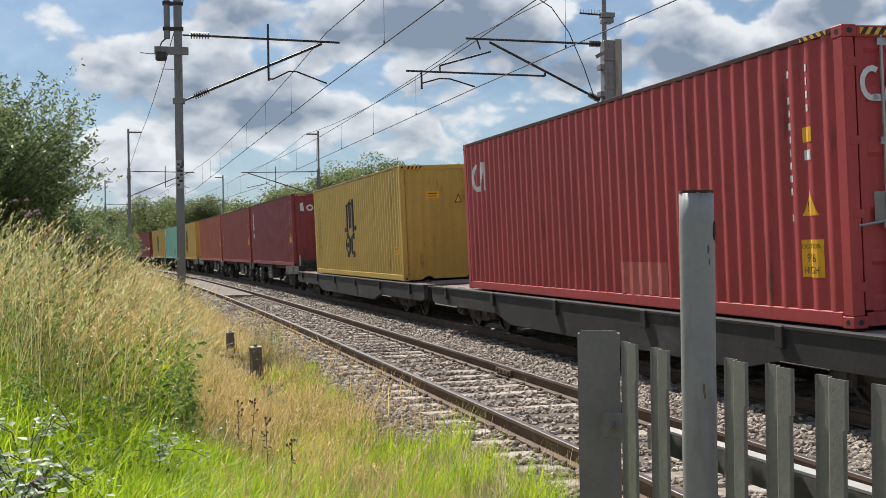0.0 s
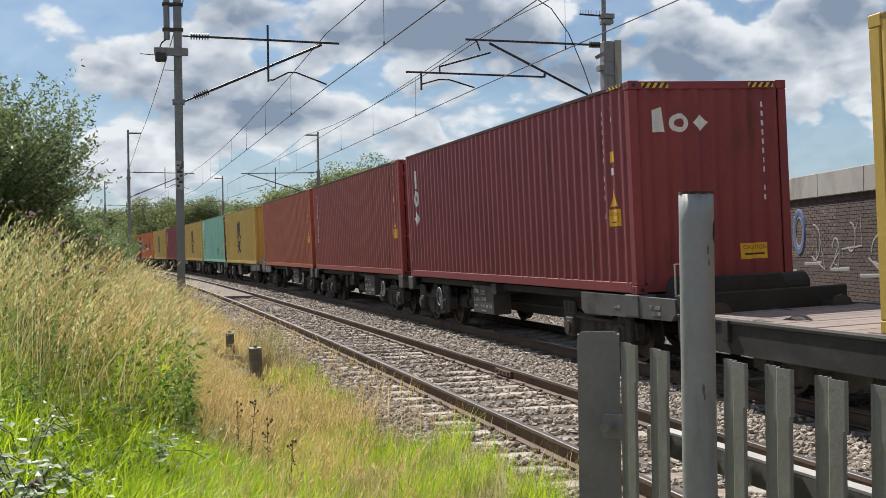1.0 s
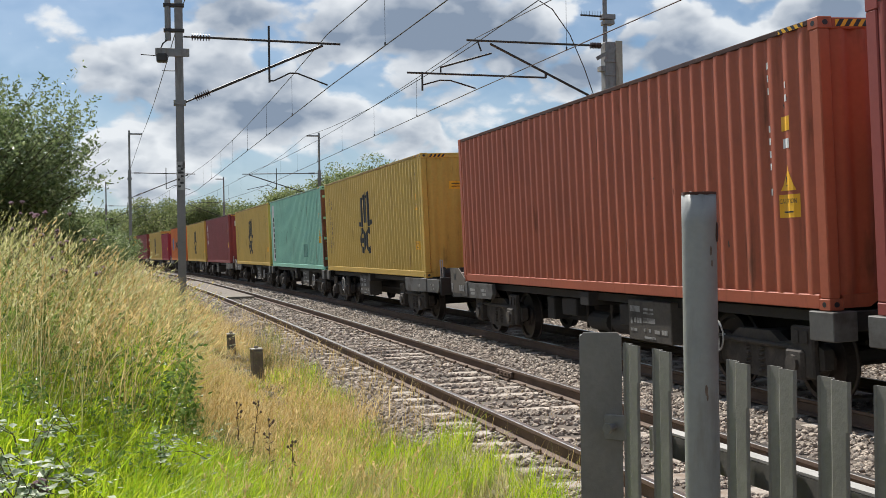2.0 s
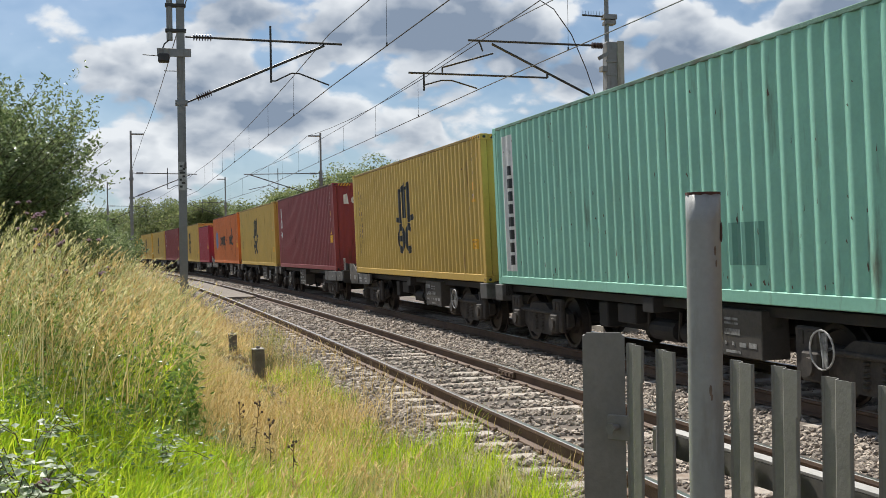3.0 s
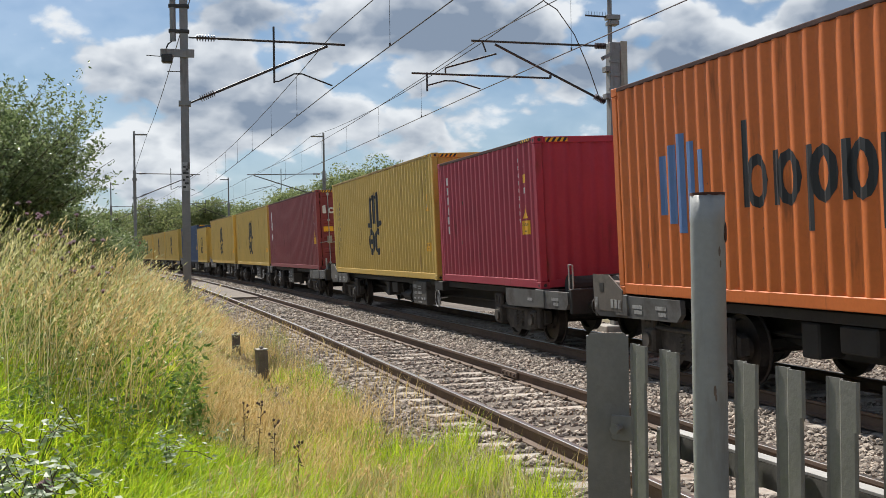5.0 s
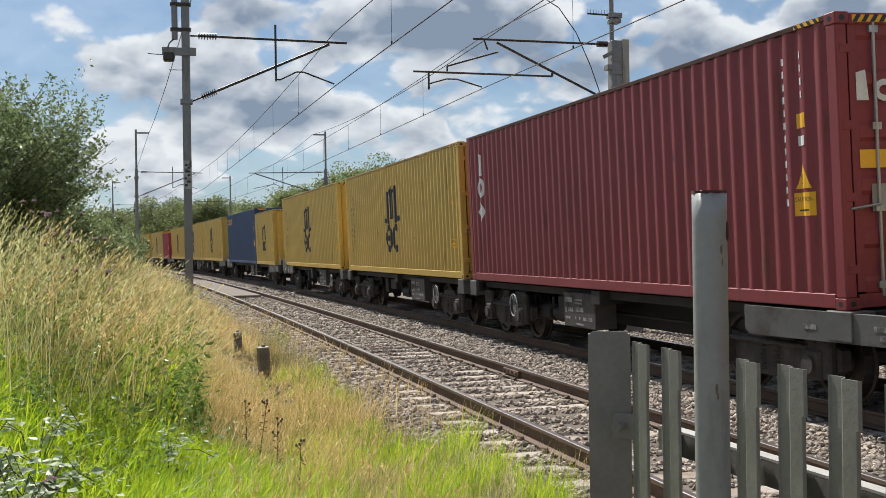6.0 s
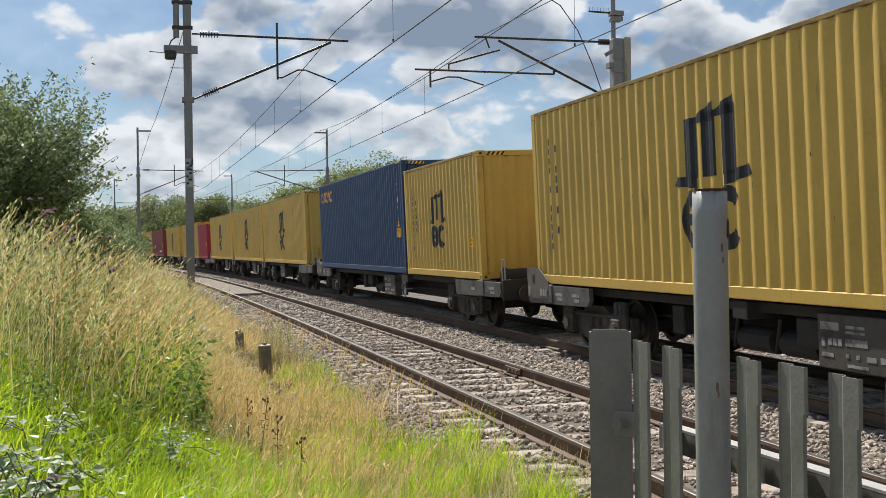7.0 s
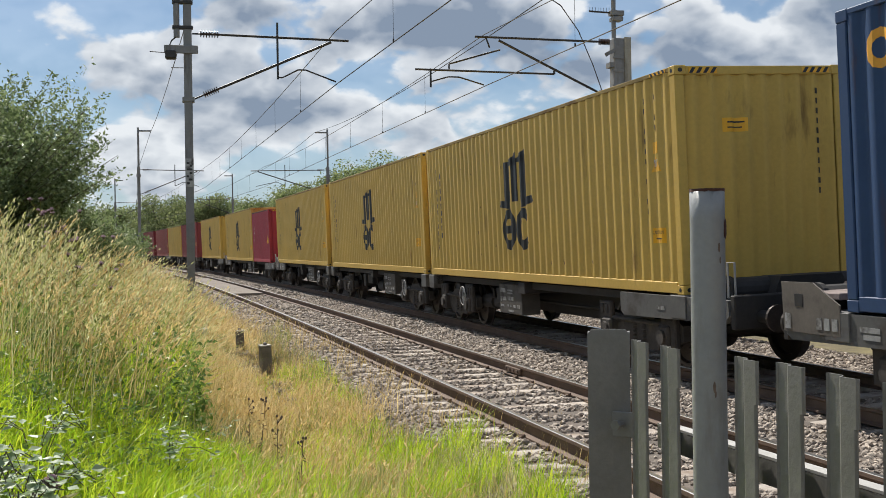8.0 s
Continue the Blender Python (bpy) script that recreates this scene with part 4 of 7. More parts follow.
# ---------------------------------------------------------------- wall behind the train
def parapet_wall():
    a, b = Vector((11.4, 9.5)), Vector((16.6, 34.5))
    dirn = (b - a).normalized()
    length, ang = (b - a).length, math.degrees(math.atan2(-dirn.x, dirn.y))
    m = pose(a.x, a.y, 0, 0, 0, ang)
    t = tagged(new("wall_east"), "dark brick wall with graffiti under a concrete coping", "wall", kind="structure")
    t.matrix_basis = m
    part("core", B(0.0, 0.4, 0, length, -0.6, 2.70), M["mortar"], t)
    bm = bmesh.new()
    y = 0.0
    while y < length:
        box(bm, -0.08, 0.48, y + 0.006, min(length, y + 2.4) - 0.006, 2.70, 3.22, 0.012)
        y += 2.4
    part("coping", bm, M["coping"], t, "pale stained concrete coping blocks")
    br = bpy.data.meshes.new("brick")
    q = B(-0.010, 0.05, -0.107, 0.107, -0.0325, 0.0325, bevel=0.004)
    q.to_mesh(br), q.free()
    br.materials.append(M["brick"])
    bm = bmesh.new()
    count = 0
    for r in range(42):
        z = -0.40 + 0.075 * r
        y = 0.11 + (0.1125 if r % 2 else 0)
        while y < length - 0.1:
            if 11.2 < y < 15.4 and z > 1.38 and count < 300:
                hang("brick", br, t, pose(0, y, z))
                count += 1
            else:
                box(bm, -0.010, 0.02, y - 0.107, y + 0.107, z - 0.0325, z + 0.0325)
            y += 0.225
    tagged(part("brickwork", bm, M["brick"], t), kind="stuff")
    # sprayed shapes
    rng = random.Random(4)

    def spray(points, mat, wide=0.035, x=-0.016):
        part("graffiti", rope([Vector((x, p, z)) for p, z in points], wide, 6), mat, t, "sprayed graffiti line").matrix_basis = Matrix.Diagonal((0.25, 1, 1, 1))

    def ring(cy, cz, ry, rz, mat, wide=0.035, lo=0, hi=360, x=-0.05):
        spray([(cy + ry * math.cos(radians(k)), cz + rz * math.sin(radians(k))) for k in range(lo, hi + 1, 20)], mat, wide, x)
    for cy, cz, k in ((16.3, 1.95, 1.1), (15.5, 1.75, 0.9), (14.9, 2.0, 1.2), (12.4, 1.7, 1.3), (11.2, 1.45, 0.8), (10.4, 1.8, 1.1), (18.2, 1.7, 1.0), (9.0, 1.5, 1.2)):
        ring(cy, cz, rng.uniform(0.18, 0.36) * k, rng.uniform(0.22, 0.42) * k, M["spray"], 0.028, rng.randrange(0, 120, 20), rng.randrange(240, 360, 20))
        pts = [(cy + rng.uniform(-0.5, 0.5) * k, cz + rng.uniform(-0.5, 0.45) * k) for _ in range(5)]
        spray(pts, M["spray"], 0.024, -0.05)
    for cy, cz in ((17.2, 1.5), (13.3, 1.95), (14.4, 1.3)):
        ring(cy, cz, 0.30, 0.45, M["spray_blue"], 0.10)
        ring(cy, cz, 0.22, 0.34, M["spray"], 0.03, x=-0.07)
    for k in range(7):
        y0 = 9 + k * 1.5
        spray([(y0, 1.05 + 0.1 * (k % 3)), (y0 + 1.0, 1.02 + 0.1 * (k % 3))], M["spray"], 0.05)


# ---------------------------------------------------------------- containers
HALF = 1.219
PITCH, DEPTH = 0.278, 0.028
TEXT = {}


def text_mesh(words, size):
    if (words, size) not in TEXT:
        cu = bpy.data.curves.new("words", "FONT")
        cu.body, cu.size, cu.align_x, cu.align_y = words, size, "CENTER", "CENTER"
        ob = new("words", cu)
        bpy.context.view_layer.update()
        me = bpy.data.meshes.new_from_object(ob.evaluated_get(bpy.context.evaluated_depsgraph_get()))
        me.materials.clear()
        me.materials.append(M["black"])
        bpy.data.objects.remove(ob)
        TEXT[words, size] = me
    return TEXT[words, size]


def wave(s, pitch, depth):
    """How far the sheet lies behind its outer face at s along it."""
    k = (s / pitch) % 1.0
    if k < 0.26:
        return 0.0
    if k < 0.50:
        return depth * (k - 0.26) / 0.24
    if k < 0.76:
        return depth
    return depth * (1 - (k - 0.76) / 0.24)


def breaks(s0, s1, pitch):
    out = [s0]
    k = math.floor(s0 / pitch)
    while k * pitch < s1:
        for f in (0.0, 0.26, 0.50, 0.76):
            v = (k + f) * pitch
            if s0 + 1e-4 < v < s1 - 1e-4:
                out.append(v)
        k += 1
    return out + [s1]


def sheet(name, s0, s1, z0, z1, pitch, depth, place, mat, parent):
    """A corrugated steel sheet; place(s, d, z) puts a point d behind the outer face."""
    ss = breaks(s0, s1, pitch)
    verts, faces = [], []
    for back in (0.0, 0.003):
        for s in ss:
            d = wave(s, pitch, depth) + back
            verts += [place(s, d, z0), place(s, d, z1)]
    n = 2 * len(ss)
    for i in range(len(ss) - 1):
        a = 2 * i
        faces.append((a, a + 1, a + 3, a + 2))
        faces.append((n + a, n + a + 2, n + a + 3, n + a + 1))
    return hang(name, mesh_of(name, verts, faces, mat, True), parent)


def decal(name, shapes, s0, pitch, depth, place, mat, parent, label=""):
    """Painted shapes, outlines of (s, z), laid on the waves of a sheet; s0 turns them left to right about itself."""
    bm = bmesh.new()
    for shape in shapes:
        bm.faces.new([bm.verts.new((2 * s0 - s if s0 else s, 0, z)) for s, z in shape])
    bmesh.ops.remove_doubles(bm, verts=bm.verts[:], dist=1e-5)
    lo, hi = min(v.co.x for v in bm.verts), max(v.co.x for v in bm.verts)
    if pitch:
        for s in breaks(lo, hi, pitch)[1:-1]:
            bmesh.ops.bisect_plane(bm, geom=bm.verts[:] + bm.edges[:] + bm.faces[:], plane_co=(s, 0, 0), plane_no=(1, 0, 0))
    for v in bm.verts:
        v.co = place(v.co.x, (wave(v.co.x, pitch, depth) if pitch else 0) - 0.003, v.co.z)
    return part(name, bm, mat, parent, label)


def rect(s0, s1, z0, z1):
    return [(s0, z0), (s1, z0), (s1, z1), (s0, z1)]


def arc(cs, cz, rs, rz, thick, a0, a1, n=12):
    """A piece of a ring, as short four-sided pieces."""
    out = []
    for i in range(n):
        a, b = radians(a0 + (a1 - a0) * i / n), radians(a0 + (a1 - a0) * (i + 1) / n)
        out.append([(cs + rs * math.cos(a), cz + rz * math.sin(a)), (cs + rs * math.cos(b), cz + rz * math.sin(b)),
                    (cs + (rs - thick) * math.cos(b), cz + (rz - thick) * math.sin(b)), (cs + (rs - thick) * math.cos(a), cz + (rz - thick) * math.sin(a))])
    return out


def disc(cs, cz, rs, rz, n=14):
    return [(cs + rs * math.cos(2 * math.pi * i / n), cz + rz * math.sin(2 * math.pi * i / n)) for i in range(n)]


def badge(c, z, k):
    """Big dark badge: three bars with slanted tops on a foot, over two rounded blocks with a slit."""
    out = []
    for i in (-1, 0, 1):
        out.append(rect(c + (i * 0.52 - 0.17) * k, c + (i * 0.52 + 0.17) * k, z + 0.10 * k, z + (0.96 + 0.04 * i) * k))
    for i in (-0.5, 0.5):
        out.append([(c + (i * 0.52 - 0.30) * k, z + (0.86 + 0.04 * i) * k), (c + (i * 0.52 + 0.12) * k, z + (1.02 + 0.04 * i) * k), (c + (i * 0.52 + 0.40) * k, z + (1.10 + 0.04 * i) * k), (c + (i * 0.52 + 0.40) * k, z + (0.84 + 0.04 * i) * k)])
    out.append([(c - 1.02 * k, z + 0.02 * k), (c - 0.38 * k, z - 0.04 * k), (c - 0.38 * k, z + 0.12 * k), (c - 0.92 * k, z + 0.14 * k)])
    out.append([(c + 0.38 * k, z - 0.04 * k), (c + 1.06 * k, z + 0.06 * k), (c + 0.98 * k, z + 0.20 * k), (c + 0.38 * k, z + 0.12 * k)])
    for i, a0, a1 in ((-1, 0, 360), (1, 40, 320)):
        out += arc(c + i * 0.42 * k, z - 0.46 * k, 0.38 * k, 0.42 * k, 0.20 * k, a0, a1, 16)
    out.append(rect(c - 0.64 * k, c - 0.20 * k, z - 0.54 * k, z - 0.38 * k))
    return out


def column_of_bars(s, z0, z1, w, h, gap, rng):
    out, z = [], z1
    while z - h > z0:
        if rng.random() > 0.12:
            k = rng.uniform(0.55, 1.0)
            out.append(rect(s - w * k / 2, s + w * k / 2, z - h, z))
        z -= h + gap
    return out


def corner_casting():
    bm = B(-0.081, 0.081, -0.089, 0.089, -0.059, 0.059, bevel=0.008)
    me = bpy.data.meshes.new("corner_casting")
    bm.to_mesh(me), bm.free()
    return me


# thin black disc on the solid casting, painted shade of its hole
def casting_hole(axis):
    bm = bmesh.new()
    pts = [(0.032 * math.cos(a) , 0.028 * math.sin(a)) for a in [2 * math.pi * i / 10 for i in range(10)]]
    prism(bm, pts, axis, *((-0.0825, -0.080) if axis == "x" else (-0.0905, -0.088)))
    me = bpy.data.meshes.new("casting_hole")
    bm.to_mesh(me), bm.free()
    me.materials.append(M["black"])
    return me


CAST, HOLES = corner_casting(), (casting_hole("x"), casting_hole("y"))


def container(label, colour, length, height, end, marks, seed, worn_post=False, stacked_label=True):
    rng = random.Random(seed)
    mat = M[colour]
    t = thing("shipping_container", label, "shipping container", group="containers on the train")
    h, hl = height, length / 2
    left = lambda s, d, z: (-HALF + 0.006 + d, s, z)
    right = lambda s, d, z: (HALF - 0.006 - d, -s, z)
    near = lambda s, d, z: (s, -hl + 0.012 + d, z)
    far = lambda s, d, z: (-s, hl - 0.012 - d, z)
    sheet("side_panel", -hl + 0.16, hl - 0.16, 0.15, h - 0.055, PITCH, DEPTH, left, mat, t)
    sheet("side_panel", -hl + 0.16, hl - 0.16, 0.15, h - 0.055, PITCH, DEPTH, right, mat, t)
    sheet("end_panel", -HALF + 0.15, HALF - 0.15, 0.15, h - 0.1, 0.25, 0.044, far, mat, t)
    if end == "front":
        sheet("end_panel", -HALF + 0.15, HALF - 0.15, 0.14, h - 0.1, 0.25, 0.044, near, mat, t)
    else:
        for s in (-1, 1):
            x0, x1 = sorted((s * 0.012, s * (HALF - 0.16)))
            a0, a1, f0, f1 = -hl + 0.085, -hl + 0.055, -hl + 0.03, 0.09
            bm = prism(bmesh.new(), ((x0, a0), (x0, f0), (x0 + f1, f0), (x0 + f1, a1), (x1 - f1, a1), (x1 - f1, f0), (x1, f0), (x1, a0)), "z", 0.17, h - 0.12)
            z0, ribs = 0.17, []
            n = 5
            step = (h - 0.29) / n
            for i in range(n + 1):
                zc = min(h - 0.17, max(0.22, z0 + step * i))
                ribs.append(prism(bmesh.new(), ((-hl + 0.056, zc - 0.10), (-hl + 0.03, zc - 0.055), (-hl + 0.03, zc + 0.055), (-hl + 0.056, zc + 0.10)), "x", x0 + 0.092, x1 - 0.092))
            door = part("door", bm, mat, t)
            for rib in ribs:
                part("door_rib", rib, mat, door)
            for k in (0.30, 0.74):
                x = s * (HALF - 0.16) * k
                bm = tube(bmesh.new(), (x, -hl + 0.012, 0.12), (x, -hl + 0.012, h - 0.08), 0.017, n=8)
                for z in (0.20, 0.95, 1.75, h - 0.2):
                    box(bm, x - 0.05, x + 0.05, -hl + 0.0, -hl + 0.03, z, z + 0.07)
                part("lock_rod", bm, M["silver"], door, "galvanised locking rod")
                bm = tube(bmesh.new(), (x, -hl + 0.0, 1.02), (x + s * 0.34, -hl + 0.0, 0.98), 0.014, n=6)
                part("handle", bm, M["silver"], door, "galvanised handle")
            for z in (0.35, 1.05, 1.75, h - 0.4):
                part("hinge", B(s * (HALF - 0.10) - 0.06, s * (HALF - 0.10) + 0.06, -hl - 0.004, -hl + 0.03, z, z + 0.09, bevel=0.006), mat, door)
    # frame
    for sx in (-1, 1):
        for sy in (-1, 1):
            x0, x1 = sorted((sx * HALF, sx * (HALF - 0.13)))
            y0, y1 = sorted((sy * hl, sy * (hl - 0.155)))
            bm = box(bmesh.new(), x0, x1, y0, y1, 0.118, h - 0.118, 0.012)
            part("corner_post", bm, M["rusty_post"] if worn_post and sx < 0 and sy < 0 else mat, t)
            for z in (0.059, h - 0.059):
                me = CAST.copy()
                me.materials.append(mat)
                c = hang("corner_casting", me, t, pose(sx * (HALF - 0.079), sy * (hl - 0.087), z))
                if sx < 0 and sy < 0:
                    for hole in HOLES:
                        hang("casting_hole", hole, c)
        x0, x1 = sorted((sx * (HALF - 0.002), sx * (HALF - 0.07)))
        part("top_rail", B(x0, x1, -hl + 0.17, hl - 0.17, h - 0.062, h - 0.004, bevel=0.008), M[{"yellow": "yellow_worn", "green": "green_worn"}.get(colour, "rail_worn")] if colour != "blue" else mat, t)
        part("bottom_rail", B(x0, x1, -hl + 0.17, hl - 0.17, 0.012, 0.158, bevel=0.01), mat, t)
    for sy in (-1, 1):
        y0, y1 = sorted((sy * (hl - 0.004), sy * (hl - 0.11)))
        part("end_header", B(-HALF + 0.16, HALF - 0.16, y0, y1, h - 0.12, h - 0.01, bevel=0.008), mat, t)
        bm = bmesh.new()
        prism(bm, ((-HALF + 0.16, 0.02), (-0.75, 0.02), (-0.62, 0.10), (-0.50, 0.10), (-0.42, 0.03), (0.42, 0.03), (0.50, 0.10), (0.62, 0.10), (0.75, 0.02), (HALF - 0.16, 0.02), (HALF - 0.16, 0.15), (-HALF + 0.16, 0.15)), "y", y0, y1)
        part("end_sill", bm, mat, t)
    verts, faces = [], []
    ys = breaks(-hl + 0.1, hl - 0.1, 0.21)
    for s in ys:
        z = h - 0.012 - wave(s, 0.21, 0.02)
        verts += [(-HALF + 0.05, s, z), (HALF - 0.05, s, z)]
    for i in range(len(ys) - 1):
        faces.append((2 * i, 2 * i + 1, 2 * i + 3, 2 * i + 2))
    hang("roof", mesh_of("roof", verts, faces, mat), t)
    part("floor", B(-HALF + 0.06, HALF - 0.06, -hl + 0.12, hl - 0.12, 0.06, 0.15), M["wagon"], t, "dark floor and cross members")
    # striped plates beside the upper corners
    for x in (-0.82, 0.82):
        part("stripe_plate", B(x - 0.20, x + 0.20, -hl - 0.002, -hl + 0.01, h - 0.10, h - 0.03), M["sign"], t, "yellow and black height warning stripes")
        bm = bmesh.new()
        for i in range(4):
            s = x - 0.20 + 0.1 * i
            prism(bm, ((s, h - 0.10), (s + 0.05, h - 0.10), (s + 0.10, h - 0.03), (s + 0.05, h - 0.03)), "y", -hl - 0.005, -hl - 0.0025)
        part("stripe_print", bm, M["black"], t)
    part("stripe_plate", B(-HALF - 0.0015, -HALF + 0.01, -hl + 0.25, -hl + 0.68, h - 0.055, h - 0.012), M["sign"], t, "yellow and black height warning stripes")
    bm = bmesh.new()
    for i in range(4):
        s = -hl + 0.26 + 0.11 * i
        prism(bm, ((s, h - 0.055), (s + 0.05, h - 0.055), (s + 0.09, h - 0.012), (s + 0.04, h - 0.012)), "x", -HALF - 0.0045, -HALF - 0.002)
    part("stripe_print", bm, M["black"], t)
    ink = M["black"] if colour in ("yellow", "orange") else M["white"]
    tagged(decal("code_print", column_of_bars(-hl + 0.95, 1.05, h - 0.30, 0.060, 0.072, 0.062, rng), 0, PITCH, DEPTH, left, ink, t, "vertical row of worn code marks"), kind="stuff")
    tagged(decal("code_print", column_of_bars(-hl + 0.62, 2.05, h - 0.28, 0.060, 0.072, 0.062, rng), 0, PITCH, DEPTH, left, ink, t, "vertical row of worn code marks"), kind="stuff")
    tagged(decal("code_print", column_of_bars(0.83, 1.1, h - 0.30, 0.060, 0.075, 0.055, rng), 0, 0.25 if end == "front" else 0, 0.044, near, ink, t, "vertical row of worn code marks"), kind="stuff")
    zt = 1.60 if colour == "yellow" else (1.10 if colour == "red" else 1.22)
    tri = [(-hl + 0.50, zt), (-hl + 0.78, zt), (-hl + 0.64, zt + 0.26)]
    decal("warning_triangle", [tri], 0, PITCH, DEPTH, left, M["sign"], t, "yellow warning triangle")
    hang("triangle_print", text_mesh("!", 0.15), t, Matrix.Translation((-HALF + 0.0005, -hl + 0.64, zt + 0.09)) @ pose(0, 0, 0, 90, 0, -90))
    if stacked_label:
        zl, hh = (0.66, 0.20) if colour == "yellow" else ((0.48, 0.38) if colour == "red" else (0.94, 0.24))
        decal("caution_label", [rect(-hl + 0.46, -hl + 0.80, zl, zl + hh)], 0, PITCH, DEPTH, left, M["sign"], t, "yellow caution label")
        decal("small_label", [rect(-hl + 0.56, -hl + 0.74, 1.84, 1.99)], 0, PITCH, DEPTH, left, M["sign"], t, "small yellow label")
        decal("small_label", [rect(-hl + 0.58, -hl + 0.72, 1.66, 1.76)], 0, PITCH, DEPTH, left, M["white"], t, "small white label")
        words = (("CAUTION", 0.068, 0.82), ("9'6", 0.12, 0.50), ("HIGH", 0.10, 0.18)) if colour == "red" else (("CAUTION", 0.068, 0.70),)
        for word, size, f in words:
            hang("caution_words", text_mesh(word, size), t, Matrix.Translation((-HALF + 0.0005, -hl + 0.63, zl + hh * f)) @ pose(0, 0, 0, 90, 0, -90), "black words on the label")
        if colour != "red":
            decal("label_print", [rect(-hl + 0.54, -hl + 0.74, zl + 0.05, zl + 0.066)], 0, PITCH, DEPTH, lambda s, d, z: (-HALF + 0.002 + d, s, z), M["black"], t)
    scars = []
    for k in range(120 if colour == "green" else 16):
        s0, z0 = rng.uniform(-hl + 0.5, hl - 0.5), 0.2 + (h - 0.4) * rng.random() ** (1.5 if colour == "green" else 1.0)
        w, hh = rng.uniform(0.003, 0.013), rng.uniform(0.015, 0.085)
        lean = rng.uniform(-0.02, 0.02)
        scars.append([(s0 - w, z0), (s0 + w * 0.4, z0 - hh * 0.3), (s0 + w + lean, z0 + hh * 0.5), (s0 + lean * 0.5, z0 + hh)])
    tagged(decal("rust_scars", scars, 0, PITCH, DEPTH, left, M["scar"], t, "small rusty scrapes in the paint"), kind="stuff")
    for kind in marks:
        marks_on(kind, t, hl, h, left, near, end, rng)
    return t


def marks_on(kind, t, hl, h, left, near, end, rng):
    pe, de = (0.25, 0.044) if end == "front" else (0, 0)
    c = hl
    if kind == "badge":
        decal("badge", badge(0.12, h * 0.47, 0.90 if hl > 4 else 0.66), 0.12, PITCH, DEPTH, left, M["black"], t, "large black company badge")
        tagged(decal("name_print", column_of_bars(hl - 0.75, 0.45, h - 0.5, 0.085, 0.105, 0.05, rng), 0, PITCH, DEPTH, left, M["black"], t, "vertical row of black lettering bars"), kind="stuff")
        tagged(decal("name_print", column_of_bars(hl - 1.05, 0.75, h - 0.62, 0.095, 0.115, 0.05, rng), 0, PITCH, DEPTH, left, M["black"], t, "vertical row of black lettering bars"), kind="stuff")
    if kind == "end_badge":
        decal("badge", badge(-0.45, h * 0.66, 0.24), 0, pe, de, near, M["black"], t, "small black company badge")
    if kind == "end_label":
        decal("caution_label", [rect(-0.55, -0.20, h - 0.85, h - 0.67)], 0, pe, de, near, M["sign"], t, "yellow caution label")
        decal("label_print", [rect(-0.50, -0.25, h - 0.735, h - 0.715), rect(-0.50, -0.28, h - 0.80, h - 0.785)], 0, pe, de, lambda s, d, z: near(s, d - 0.003, z), M["black"], t)
    if kind == "end_triangle":
        decal("warning_triangle", [[(0.20, h - 0.98), (0.40, h - 0.98), (0.30, h - 0.74)]], 0, pe, de, near, M["black"], t, "black-edged yellow warning triangle")
        decal("triangle_field", [[(0.235, h - 0.955), (0.365, h - 0.955), (0.30, h - 0.80)]], 0, pe, de, lambda s, d, z: near(s, d - 0.003, z), M["sign"], t)
    if kind == "end_words":
        k, z, x = 1.0, h - 0.70, -0.82
        shapes = [[(x - 0.04, z), (x + 0.12, z), (x + 0.08, z + 0.34), (x - 0.04, z + 0.30)]] + arc(x + 0.36, z + 0.12, 0.15, 0.13, 0.07, 0, 360, 14) \
            + [[(x + 0.56, z + 0.12), (x + 0.68, z), (x + 0.80, z + 0.12), (x + 0.68, z + 0.24)]]
        decal("company_mark", shapes, 0, pe, de, near, M["white"], t, "white company mark")
        decal("caution_label", [rect(0.42, 0.82, 0.40, 0.62)], 0, pe, de, near, M["sign"], t, "yellow caution label")
        hang("caution_words", text_mesh("CAUTION", 0.082), t, Matrix.Translation((0.62, -hl + 0.005 if pe else -hl + 0.006, 0.56)) @ pose(0, 0, 0, 90, 0, 0), "black words on the label")
        decal("label_print", [rect(0.47, 0.77, 0.455, 0.480)], 0, pe, de, lambda s, d, z: near(s, d - 0.003, z), M["black"], t)
    if kind == "door_words":
        z, x = h - 0.86, -0.95
        y = lambda s, d, zz: (s, -hl + 0.025 + d, zz)
        shapes = [[(x - 0.04, z), (x + 0.10, z), (x + 0.07, z + 0.30), (x - 0.04, z + 0.27)]] + arc(x + 0.29, z + 0.10, 0.13, 0.11, 0.06, 0, 360, 14) \
            + [[(x + 0.46, z + 0.10), (x + 0.56, z), (x + 0.66, z + 0.10), (x + 0.56, z + 0.20)]]
        decal("company_mark", shapes, 0, 0, 0, y, M["white"], t, "white company mark")
        decal("caution_label", [rect(-0.98, -0.62, h - 1.52, h - 1.34)], 0, 0, 0, y, M["sign"], t, "yellow caution label")
        decal("data_plate", [rect(-0.86, -0.68, 0.95, 1.22)], 0, 0, 0, y, M["coping"], t, "dull metal data plate")
        decal("data_print", [rect(0.30, 0.30 + 0.3 * rng.uniform(0.6, 1.2), h - 0.9 - 0.11 * i, h - 0.85 - 0.11 * i) for i in range(9)], 0, 0, 0, y, M["white"], t)
